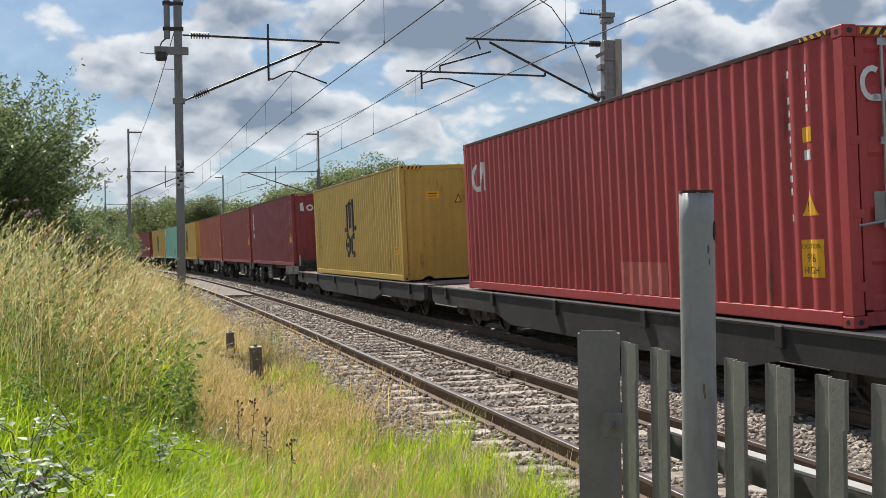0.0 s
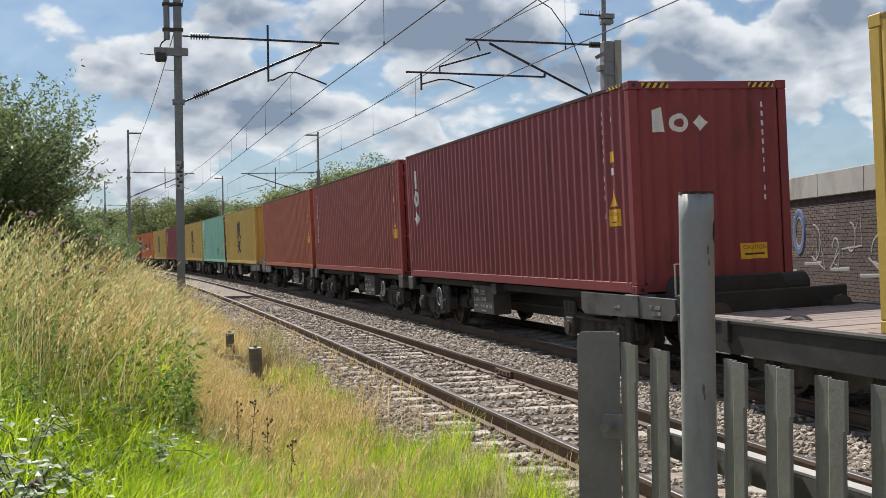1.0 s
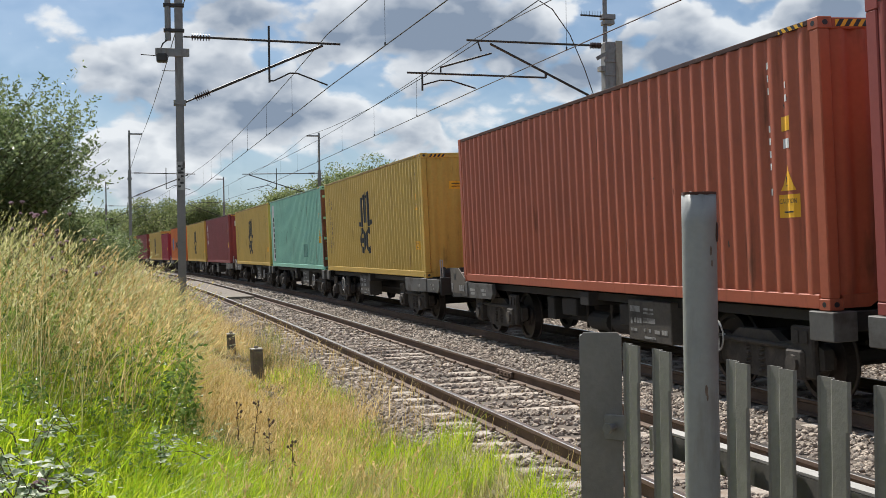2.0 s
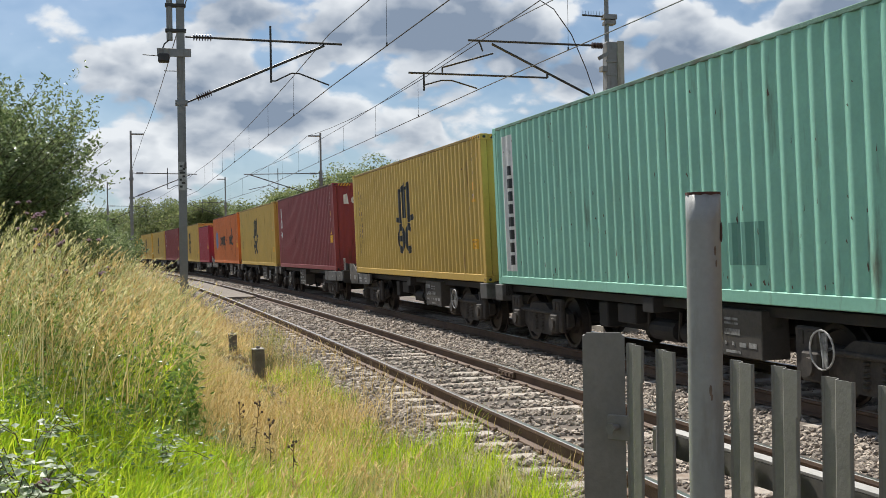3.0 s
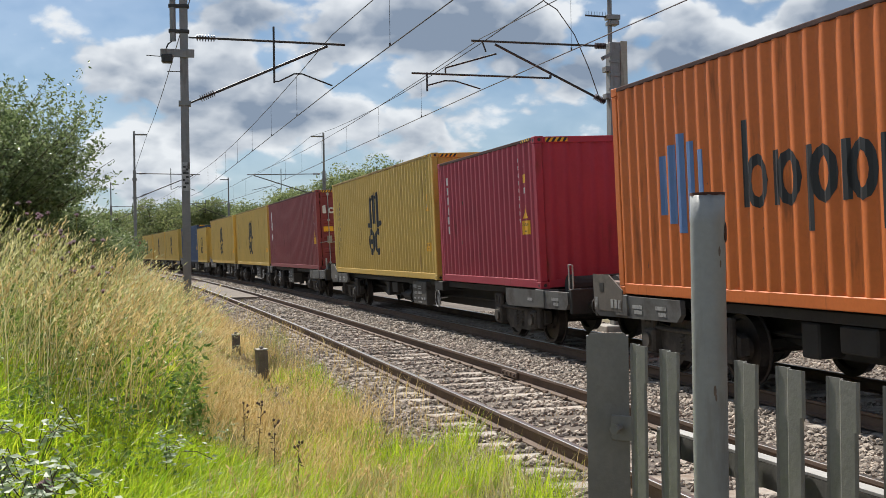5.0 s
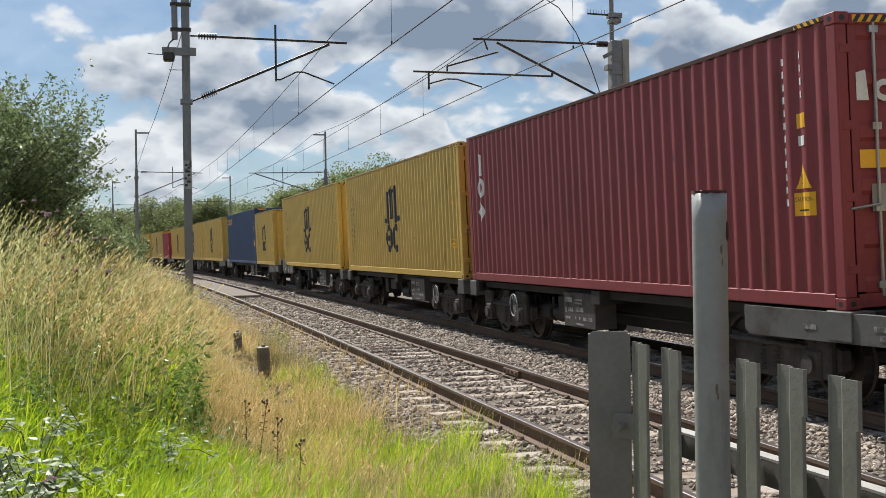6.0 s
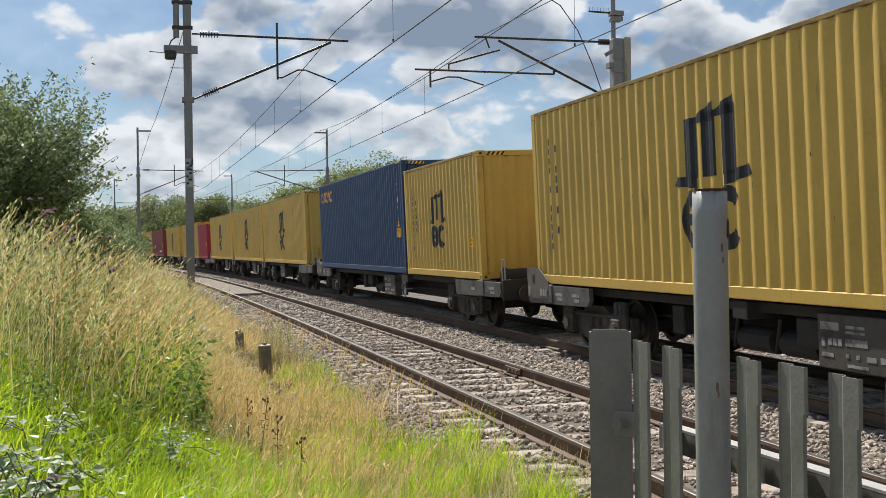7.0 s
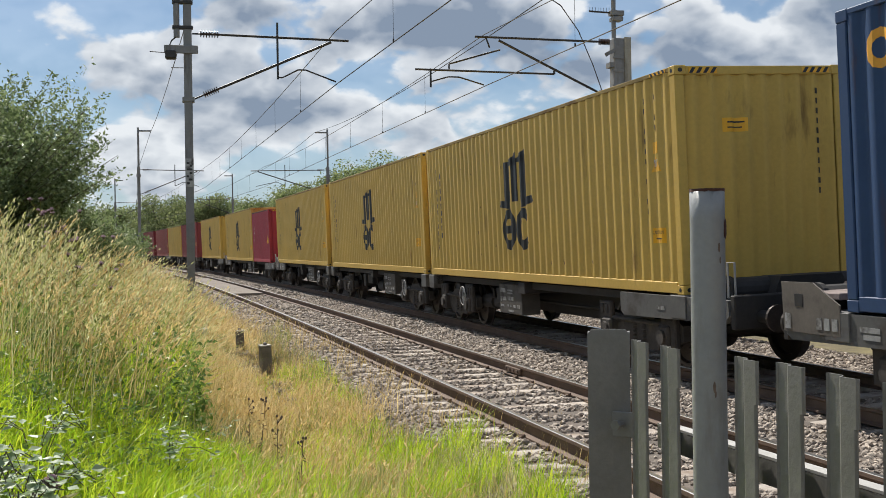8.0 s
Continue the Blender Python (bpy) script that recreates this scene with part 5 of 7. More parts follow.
    if kind == "slab_letters":
        y = lambda s, d, zz: (s, -hl + 0.025 + d, zz)
        z, x = h - 0.72, -1.02
        for place, s0, zz, w, pp, dd in ((y, x, z, 0.95, 0, 0), (left, hl - 1.30, h - 0.98, 1.55, PITCH, DEPTH)):
            k = w
            shapes = arc(s0 + 0.14 * k, zz + 0.17 * k, 0.15 * k, 0.18 * k, 0.06 * k, 60, 300, 10) + [rect(s0 + 0.14 * k, s0 + 0.30 * k, zz - 0.01, zz + 0.06 * k), [(s0 + 0.26 * k, zz), (s0 + 0.33 * k, zz), (s0 + 0.46 * k, zz + 0.35 * k), (s0 + 0.36 * k, zz + 0.35 * k)], rect(s0 + 0.42 * k, s0 + 0.50 * k, zz, zz + 0.35 * k)]
            decal("company_mark", shapes, s0 + 0.40 if pp else 0, pp, dd, place, M["white"], t, "white slab-shaped company mark")
        decal("data_plate", [rect(-0.92, -0.70, 1.0, 1.3)], 0, 0, 0, y, M["coping"], t, "dull metal data plate")
        decal("paint_patch", [rect(-2.35, -1.0, 0.165, 0.60)], 0, PITCH, DEPTH, left, M["patch"], t, "repainted lighter patch")
    if kind == "side_column":
        decal("company_mark", column_of_bars(hl - 0.62, 0.9, h - 0.35, 0.12, 0.16, 0.05, rng), 0, PITCH, DEPTH, left, M["white"], t, "vertical white company mark")
    if kind == "side_tall_mark":
        x, z = hl - 0.75, h - 0.82
        shapes = [[(x - 0.10, z), (x + 0.12, z), (x + 0.07, z + 0.45), (x - 0.10, z + 0.40)]] + arc(x, z - 0.24, 0.19, 0.20, 0.10, 0, 360, 14) \
            + [[(x, z - 0.90), (x + 0.2, z - 0.71), (x, z - 0.52), (x - 0.2, z - 0.71)]]
        decal("company_mark", shapes, 0, PITCH, DEPTH, left, M["white"], t, "tall white company mark")
    if kind == "panel_column":
        decal("name_panel", [rect(hl - 1.05, hl - 0.50, 0.25, h - 0.2)], 0, PITCH, DEPTH, left, M["white"], t, "tall white name panel")
        tagged(decal("name_print", column_of_bars(hl - 0.78, 0.35, h - 0.75, 0.32, 0.17, 0.06, rng), 0, PITCH, DEPTH, lambda s, d, z: left(s, d - 0.003, z), M["black"], t, "dark lettering bars"), kind="stuff")
        decal("dark_patch", [rect(-2.85, -2.15, 0.44, 0.92)], 0, PITCH, DEPTH, left, M["green_dark"], t, "darker repainted patch")
    if kind == "long_words":
        z, x, shapes = h * 0.50, 1.6, []
        decal("round_mark", [p for i in range(5) for p in [rect(x + 2.0 - 0.0 + i * 0.24, x + 2.16 + i * 0.24, z - 0.62 + 0.12 * abs(i - 2), z + 0.62 - 0.12 * abs(i - 2))]], 0, PITCH, DEPTH, left, M["logo_blue"], t, "blue striped round mark")
        for i, (hh, dn) in enumerate(((0.75, 0), (0.45, 0), (0.45, 0.22), (0.45, 0), (0.45, 0.22), (0.12, 0), (0.75, 0), (0.75, 0), (0.45, 0), (0.45, 0.22), (0.75, 0))):
            s = 2.75 - i * 0.60
            z0, hh, dn = z - 0.36, hh * 1.3, dn * 1.3
            if i == 5:
                shapes.append(rect(s - 0.42, s - 0.05, z0 + 0.26, z0 + 0.38))
            else:
                shapes.append(rect(s - 0.16, s - 0.02, z0 - dn, z0 + hh))
                if i not in (6, 7):
                    shapes += arc(s - 0.32, z0 + 0.28, 0.22, 0.30, 0.12, 0, 360, 12)
        tagged(decal("name_print", shapes, 0, PITCH, DEPTH, left, M["black"], t, "long row of dark rounded name shapes"), kind="stuff")
    if kind == "amber_words":
        z, shapes = h - 0.62, []
        for i in range(5):
            s = hl - 0.62 - i * 0.40
            shapes += arc(s, z + 0.17, 0.19, 0.19, 0.09, 0, 360 if i != 3 else 300, 12)
        tagged(decal("name_print", shapes, 0, PITCH, DEPTH, left, M["amber"], t, "row of amber rounded name shapes"), kind="stuff")


M["rusty_post"] = material("paint_rusted_post", (0.16, 0.07, 0.045), 0.85, 0, 0.3, 3, 40, 0.2, (0.06, 0.03, 0.02), 0.4, (4, 4, 1))

# start of each container along the line at 0 s, its length, and its look
TRAIN = (
    (9.14, 12.192, "red", "door", ("slab_letters",), "red steel shipping container with closed doors, on the train"),
    (26.66, 12.192, "yellow", "front", ("badge", "end_label", "end_triangle"), "yellow shipping container with a black badge"),
    (43.84, 12.192, "maroon", "front", ("end_words", "side_tall_mark"), "maroon shipping container with a white mark on its end"),
    (56.81, 12.192, "brown", "door", ("side_column",), "brown-red shipping container with pale vertical marks"),
    (69.72, 12.192, "rust_orange", "front", (), "plain rust-orange shipping container"),
    (84.86, 12.192, "yellow", "front", ("badge", "end_label"), "yellow shipping container with a black badge"),
    (97.74, 12.192, "green", "door", ("panel_column",), "pale green scratched shipping container with a white name panel"),
    (110.66, 12.192, "yellow", "front", ("badge",), "yellow shipping container with a black badge"),
    (126.02, 12.192, "maroon", "front", ("end_words", "side_tall_mark"), "maroon shipping container with a white mark on its end"),
    (139.45, 12.192, "yellow", "front", ("badge", "end_label"), "yellow shipping container with a black badge"),
    (152.80, 12.192, "orange", "front", ("long_words",), "bright orange shipping container with a dark name"),
    (168.08, 6.058, "crimson", "front", ("side_column",), "short crimson shipping container"),
    (174.61, 12.192, "yellow", "front", ("badge",), "yellow shipping container with a black badge"),
    (189.98, 12.192, "maroon", "door", ("door_words", "side_tall_mark"), "maroon shipping container with lock rods on its doors"),
    (202.80, 12.192, "yellow", "door", ("badge", "end_badge"), "yellow shipping container with closed doors"),
    (216.41, 12.192, "yellow", "front", ("badge",), "yellow shipping container with a black badge"),
    (231.72, 6.058, "yellow", "front", ("badge",), "short yellow shipping container with a black badge"),
    (238.00, 12.192, "blue", "front", ("amber_words",), "dark blue shipping container with an amber name"),
    (253.50, 12.192, "yellow", "front", ("badge", "end_label"), "yellow shipping container with a black badge"),
    (266.20, 12.192, "yellow", "front", ("badge",), "yellow shipping container with a black badge"),
    (279.26, 12.192, "yellow", "front", ("badge",), "yellow shipping container with a black badge"),
    (294.00, 6.058, "crimson", "front", ("side_column",), "short crimson shipping container"),
    (300.50, 12.192, "yellow", "front", ("badge",), "yellow shipping container with a black badge"),
    (316.00, 12.192, "yellow", "front", ("badge",), "yellow shipping container with a black badge"),
    (332.00, 12.192, "maroon", "front", (), "plain maroon shipping container"),
    (345.00, 12.192, "yellow", "front", (), "plain yellow shipping container"),
    (358.00, 12.192, "brown", "front", (), "plain brown-red shipping container"),
    (373.20, 12.192, "maroon", "front", (), "plain maroon shipping container"),
    (386.10, 12.192, "blue", "front", (), "plain dark blue shipping container"),
)
# wagons: start, length, deck height, outer near end, outer far end, kind
WAGONS = (
    (5.9, 18.0, 0.86, 1, 1, "flat"), (24.6, 18.0, 0.86, 1, 1, "flat"),
    (43.6, 12.7, 1.03, 1, 0, "spine"), (56.56, 12.7, 1.03, 0, 0, "spine"), (69.46, 12.7, 1.03, 0, 1, "spine"),
    (84.6, 12.7, 1.03, 1, 0, "spine"), (97.5, 12.7, 1.03, 0, 0, "spine"), (110.4, 12.7, 1.03, 0, 1, "spine"),
    (125.8, 12.7, 1.03, 1, 0, "spine"), (139.05, 12.7, 1.03, 0, 0, "spine"), (152.55, 12.7, 1.03, 0, 1, "spine"),
    (167.8, 19.2, 1.0, 1, 1, "spine"), (189.7, 12.7, 1.03, 1, 0, "spine"), (202.55, 12.7, 1.03, 0, 0, "spine"), (215.75, 12.7, 1.03, 0, 1, "spine"),
    (231.5, 19.2, 1.0, 1, 1, "spine"), (253.25, 12.7, 1.03, 1, 0, "spine"), (265.95, 12.7, 1.03, 0, 0, "spine"), (278.85, 12.7, 1.03, 0, 1, "spine"),
    (293.7, 19.2, 1.0, 1, 1, "spine"), (315.75, 12.7, 1.03, 1, 0, "spine"), (331.75, 12.7, 1.03, 0, 0, "spine"), (344.75, 12.7, 1.03, 0, 1, "spine"),
    (357.75, 12.7, 1.03, 1, 0, "spine"), (372.95, 12.7, 1.03, 0, 0, "spine"), (385.85, 12.7, 1.03, 0, 1, "spine"),
)


# ---------------------------------------------------------------- wagons
def bogie_meshes():
    out = {}
    bm = bmesh.new()
    prism(bm, ((-1.28, 0.60), (-1.28, 0.40), (-1.08, 0.34), (-0.72, 0.34), (-0.50, 0.22), (0.50, 0.22), (0.72, 0.34), (1.08, 0.34), (1.28, 0.40), (1.28, 0.60), (1.0, 0.70), (0.5, 0.64), (0.32, 0.74), (-0.32, 0.74), (-0.5, 0.64), (-1.0, 0.70)), "x", -0.055, 0.055)
    for y in (-1.0, 1.0):
        box(bm, -0.13, -0.05, y - 0.20, y + 0.20, 0.30, 0.84, 0.02)
        for k in (-0.08, 0.08):
            box(bm, -0.145, -0.128, y + k - 0.045, y + k + 0.045, 0.66, 0.80, 0.006)
    tube(bm, (-0.08, -0.80, 0.60), (-0.08, 0.80, 0.60), 0.03, n=8)
    out["side_frame"] = shared("side_frame", bm, M["bogie"])
    bm = box(bmesh.new(), -0.9, 0.9, -0.18, 0.18, 0.40, 0.72, 0.02)
    box(bm, -0.75, 0.75, -1.22, -1.10, 0.46, 0.56)
    box(bm, -0.75, 0.75, 1.10, 1.22, 0.46, 0.56)
    out["bogie"] = shared("bogie", bm, M["wagon"])
    n = 28
    bm = bmesh.new()
    rings = []
    for x, r in ((-0.068, 0.10), (-0.068, 0.17), (-0.02, 0.19), (-0.03, 0.35), (-0.068, 0.37), (-0.068, 0.42), (0.045, 0.428), (0.055, 0.455), (0.075, 0.455), (0.075, 0.37), (0.02, 0.35), (0.02, 0.10)):
        rings.append([bm.verts.new((x, r * math.cos(2 * math.pi * i / n), 0.44 + r * math.sin(2 * math.pi * i / n))) for i in range(n)])
    for a, b in zip(rings, rings[1:] + rings[:1]):
        for i in range(n):
            j = (i + 1) % n
            bm.faces.new((a[i], a[j], b[j], b[i]))
    out["wheel"] = shared("wheel", bm, M["wheel"])
    out["axle"] = shared("axle", tube(bmesh.new(), (-1.05, 0, 0.44), (1.05, 0, 0.44), 0.08, n=10), M["wheel"])
    bm = box(bmesh.new(), -0.13, 0.10, -0.16, 0.16, 0.28, 0.60, 0.03)
    tube(bm, (-0.17, 0, 0.44), (-0.12, 0, 0.44), 0.10, n=12)
    out["axle_box"] = shared("axle_box", bm, M["bogie"])
    bm = rope([Vector((0.062 * math.cos(k * 0.9), 0.062 * math.sin(k * 0.9), 0.26 + 0.0085 * k)) for k in range(40)], 0.017, 5)
    out["spring"] = shared("spring", bm, M["bogie"])
    out["brake_block"] = shared("brake_block", B(-0.06, 0.06, -0.04, 0.04, 0.28, 0.62, bevel=0.01), M["wagon"])
    return out


BOGIE = bogie_meshes()


def bogie(parent, y):
    b = hang("bogie", BOGIE["bogie"], parent, pose(0, y, 0), "grimy two-axle bogie")
    for s in (-1, 1):
        hang("side_frame", BOGIE["side_frame"], b, pose(s * 1.0, 0, 0, 0, 0, 0 if s < 0 else 180))
        for w in (-0.9, 0.9):
            hang("wheel", BOGIE["wheel"], b, pose(s * 0.7525, w, 0, 0, 0, 0 if s < 0 else 180))
            hang("axle_box", BOGIE["axle_box"], b, pose(s * 1.04, w, 0, 0, 0, 0 if s < 0 else 180))
            hang("brake_block", BOGIE["brake_block"], b, pose(s * 0.7525, w - math.copysign(0.5, w), 0))
        for w in (-0.14, 0.14):
            hang("spring", BOGIE["spring"], b, pose(s * 1.02, w, 0))
    for w in (-0.9, 0.9):
        hang("axle", BOGIE["axle"], b, pose(0, w, 0))


def hand_wheel(parent, y, z, mat="white"):
    bm = bmesh.new()
    n = 20
    pts = [Vector((-1.19, y + 0.20 * math.cos(2 * math.pi * i / n), z + 0.20 * math.sin(2 * math.pi * i / n))) for i in range(n + 1)]
    for a, b in zip(pts[:-1], pts[1:]):
        tube(bm, a, b, 0.011, n=5)
    for a in (80, 260):
        tube(bm, (-1.19, y, z), (-1.19, y + 0.2 * math.cos(radians(a)), z + 0.20 * math.sin(radians(a))), 0.011, n=5)
    tube(bm, (-1.19, y, z), (-0.95, y, z), 0.02, n=6)
    box(bm, -1.17, -1.155, y - 0.05, y + 0.03, z - 0.18, z + 0.17)
    part("hand_wheel", bm, M[mat], parent, "white brake hand wheel")


def buffers(t, s, yb, z=1.0):
    for x in (-0.87, 0.87):
        bm = tube(bmesh.new(), (x, yb, z), (x, yb + s * 0.32, z), 0.075, n=10)
        b = part("buffer", bm, M["wagon"], t)
        part("buffer_head", tube(bmesh.new(), (x, yb + s * 0.32, z), (x, yb + s * 0.36, z), 0.16, n=16), M["wheel"], b)
    bm = tube(bmesh.new(), (0, yb, z), (0, yb + s * 0.55, z - 0.02), 0.05, n=8)
    part("coupling", bm, M["wagon"], t)
    part("brake_hose", rope([Vector((0.35, yb, z)), Vector((0.36, yb + s * 0.2, z - 0.3)), Vector((0.3, yb + s * 0.42, z - 0.42)), Vector((0.2, yb + s * 0.52, z - 0.2))], 0.022, 6), M["black"], t)


def spine_wagon(length, deck, near_end, far_end):
    t = thing("container_wagon", "grimy low container wagon on two bogies", "railway wagon", group="wagons of the train")
    hl = length / 2
    bm = prism(bmesh.new(), ((-hl + 0.1, deck - 0.05), (-hl + 0.1, deck - 0.46), (-hl + 3.2, deck - 0.50), (-hl + 3.9, deck - 0.62), (hl - 3.9, deck - 0.62), (hl - 3.2, deck - 0.50), (hl - 0.1, deck - 0.46), (hl - 0.1, deck - 0.05)), "x", -0.42, 0.42)
    part("spine", bm, M["wagon"], t)
    for s in (-1, 1):
        x0, x1 = sorted((s * 1.05, s * 0.98))
        part("side_sill", B(x0, x1, -hl + 0.35, hl - 0.35, deck - 0.14, deck - 0.02, bevel=0.008), M["wagon"], t)
    spots = [-hl + 0.4, hl - 0.4] + ([-hl + 6.6, -hl + 6.9] if length > 15 else [0.0])
    for y in spots:
        part("cross_beam", B(-1.2, 1.2, y - 0.16, y + 0.16, deck - 0.22, deck - 0.012, bevel=0.012), M["wagon"], t)
    for y in (-hl + 0.36, hl - 0.36):
        for s in (-1, 1):
            part("corner_seat", B(s * 1.12 - 0.14, s * 1.12 + 0.14, y - 0.20, y + 0.20, deck - 0.30, deck - 0.004, bevel=0.01), M["wagon_grey"], t, "grey bracket under the container corner")
    yb = hl - 1.9
    bogie(t, -yb)
    bogie(t, yb)
    py = (-hl + 7.1 if near_end else -hl + 4.3) if length < 15 else -1.0
    pn = part("data_panel", B(-1.16, -0.80, py - 0.62, py + 0.62, deck - 0.62, deck - 0.07, bevel=0.012), M["panel"], t, "dark panel with white stencilled marks")
    bm = bmesh.new()
    for y0, y1, z0, z1 in ((-0.56, -0.26, -0.23, -0.15), (-0.16, 0.14, -0.20, -0.17), (-0.16, 0.14, -0.25, -0.225), (-0.16, 0.18, -0.37, -0.30), (-0.55, -0.49, -0.40, -0.31), (-0.44, -0.38, -0.38, -0.31),
                           (-0.36, -0.30, -0.38, -0.31), (-0.28, -0.22, -0.38, -0.31), (-0.55, -0.36, -0.50, -0.46), (-0.16, -0.11, -0.49, -0.45), (0.0, 0.05, -0.49, -0.45), (0.16, 0.30, -0.50, -0.45), (0.36, 0.52, -0.50, -0.44), (-0.14, 0.18, -0.58, -0.55)):
        box(bm, -1.164, -1.161, py - y1, py - y0, deck + z0, deck + z1)
    tagged(part("stencil_print", bm, M["stencil"], pn, "worn white stencil marks"), kind="stuff")
    hand_wheel(t, (-hl + 10.1 if near_end else -hl + 2.55) if length < 15 else py - 1.7, deck - 0.40, "plate")
    for y, w, z in ((py + 1.0, 0.22, 0.30), (py + 3.1, 0.30, 0.26), (py + 3.9, 0.16, 0.36)):
        part("equipment_box", B(-1.02, -0.70, y - w, y + w, deck - 0.18 - z, deck - 0.16, bevel=0.02), M["wagon"], t)
    for y in (py + 1.7, py + 2.6, py + 0.75):
        part("brake_rod", tube(bmesh.new(), (-0.95, y - 0.1, deck - 0.20), (-0.80, y + 0.25, deck - 0.62), 0.025, n=6), M["wagon"], t)
    for y in (py + 1.4, py + 2.3):
        part("air_tank", tube(bmesh.new(), (-0.75, y - 0.35, deck - 0.50), (-0.75, y + 0.35, deck - 0.50), 0.15, n=14), M["wagon"], t)
    part("brake_pipe", rope([Vector((-0.55, -hl + 0.6, deck - 0.38)), Vector((-0.58, -1.0, deck - 0.42)), Vector((-0.55, hl - 0.6, deck - 0.38))], 0.03, 6), M["wagon"], t)
    for s, outer in ((-1, near_end), (1, far_end)):
        if outer:
            ye = s * (hl + (0.85 if s < 0 else 0.55))
            y0, y1 = sorted((s * (hl - 2.1), ye))
            for k in (-1, 1):
                x0, x1 = sorted((k * 1.24, k * 1.17))
                bm = prism(bmesh.new(), ((y0, deck - 0.20), (y0 + 0.12, deck - 0.30), (y1 - 0.1, deck - 0.34), (y1, deck - 0.28), (y1, deck - 0.02), (y0 + 0.02, deck - 0.02)), "x", x0, x1)
                sp = part("end_side_plate", bm, M["wagon_grey"], t, "grey painted side plate with stencils")
                if k < 0:
                    bm = bmesh.new()
                    for a, b, z in ((0.4, 0.7, -0.12), (0.4, 0.62, -0.20), (1.1, 1.4, -0.13), (1.1, 1.35, -0.2), (1.6, 1.82, -0.16)):
                        box(bm, -1.245, -1.2415, y0 + a, y0 + b, deck + z - 0.05, deck + z)
                    tagged(part("stencil_print", bm, M["stencil"], sp), kind="stuff")
            y0, y1 = sorted((ye, s * (hl + 0.12)))
            part("end_platform", B(-1.17, 1.17, y0, y1, deck - 0.30, deck - 0.05, bevel=0.015), M["wagon"], t)
            ym = s * (hl + 0.36)
            part("draw_gear", tube(tube(bmesh.new(), (-0.95, ym, deck + 0.05), (0.95, ym, deck + 0.05), 0.17, n=16), (-1.0, ym, deck + 0.05), (-0.94, ym, deck + 0.05), 0.20, n=16), M["wagon"], t, "dark cylinder across the wagon end")
            bm = prism(bmesh.new(), ((-0.55, deck - 0.05), (-0.42, deck + 0.22), (0.42, deck + 0.22), (0.55, deck - 0.05)), "y", *sorted((ym - s * 0.1, ym + s * 0.32)))
            part("end_hump", bm, M["wagon"], t)
            if s > 0:
                for k in (-1, 1):
                    bm = prism(bmesh.new(), ((hl - 0.42, deck - 0.25), (hl + 0.56, deck - 0.25), (hl + 0.58, deck + 0.27), (hl + 0.02, deck + 0.27), (hl - 0.42, deck + 0.06)), "x", *sorted((k * 1.262, k * 1.243)))
                    plate = part("end_plate", bm, M["wagon_brown"], t, "brown-grey end plate with a lifting hole")
                    if k < 0:
                        # plate is not pierced, a black square gives the hole's shade
                        part("end_eye", B(-1.2665, -1.2625, hl + 0.20, hl + 0.34, deck + 0.02, deck + 0.15), M["black"], plate, "black square painted as the shade inside the lifting hole")
                        part("end_label", B(-1.2665, -1.2625, hl + 0.42, hl + 0.53, deck - 0.22, deck - 0.06), M["stencil"], plate, "small pale label")
                        bm = bmesh.new()
                        for y in (0.0, 0.13, 0.26):
                            box(bm, -1.2665, -1.2625, hl - 0.38 + y, hl - 0.29 + y, deck - 0.20, deck - 0.08)
                        tagged(part("stencil_print", bm, M["stencil"], plate), kind="stuff")
                part("end_timber", B(-1.17, 1.17, hl - 0.30, hl + 0.42, deck + 0.10, deck + 0.17, bevel=0.01), M["deck"], t, "worn timber packing on the wagon end")
            part("headstock", B(-1.22, 1.22, min(ye, ye + s * 0.1), max(ye, ye + s * 0.1), deck - 0.36, deck + 0.04, bevel=0.015), M["wagon"], t)
            buffers(t, s, ye + s * 0.1, deck - 0.22)
            if s < 0:
                bm = rope([Vector((-1.14, ye, deck)), Vector((-1.14, ye, deck + 0.42)), Vector((-1.14, ye - s * 0.16, deck + 0.42)), Vector((-1.14, ye - s * 0.16, deck))], 0.014, 6)
                part("grab_rail", bm, M["silver"], t)
        else:
            y0, y1 = sorted((s * (hl - 0.05), s * (hl + 0.14)))
            part("draw_bar", tube(bmesh.new(), (0, y0, deck - 0.2), (0, y1, deck - 0.2), 0.07, n=8), M["wagon"], t)
    return t


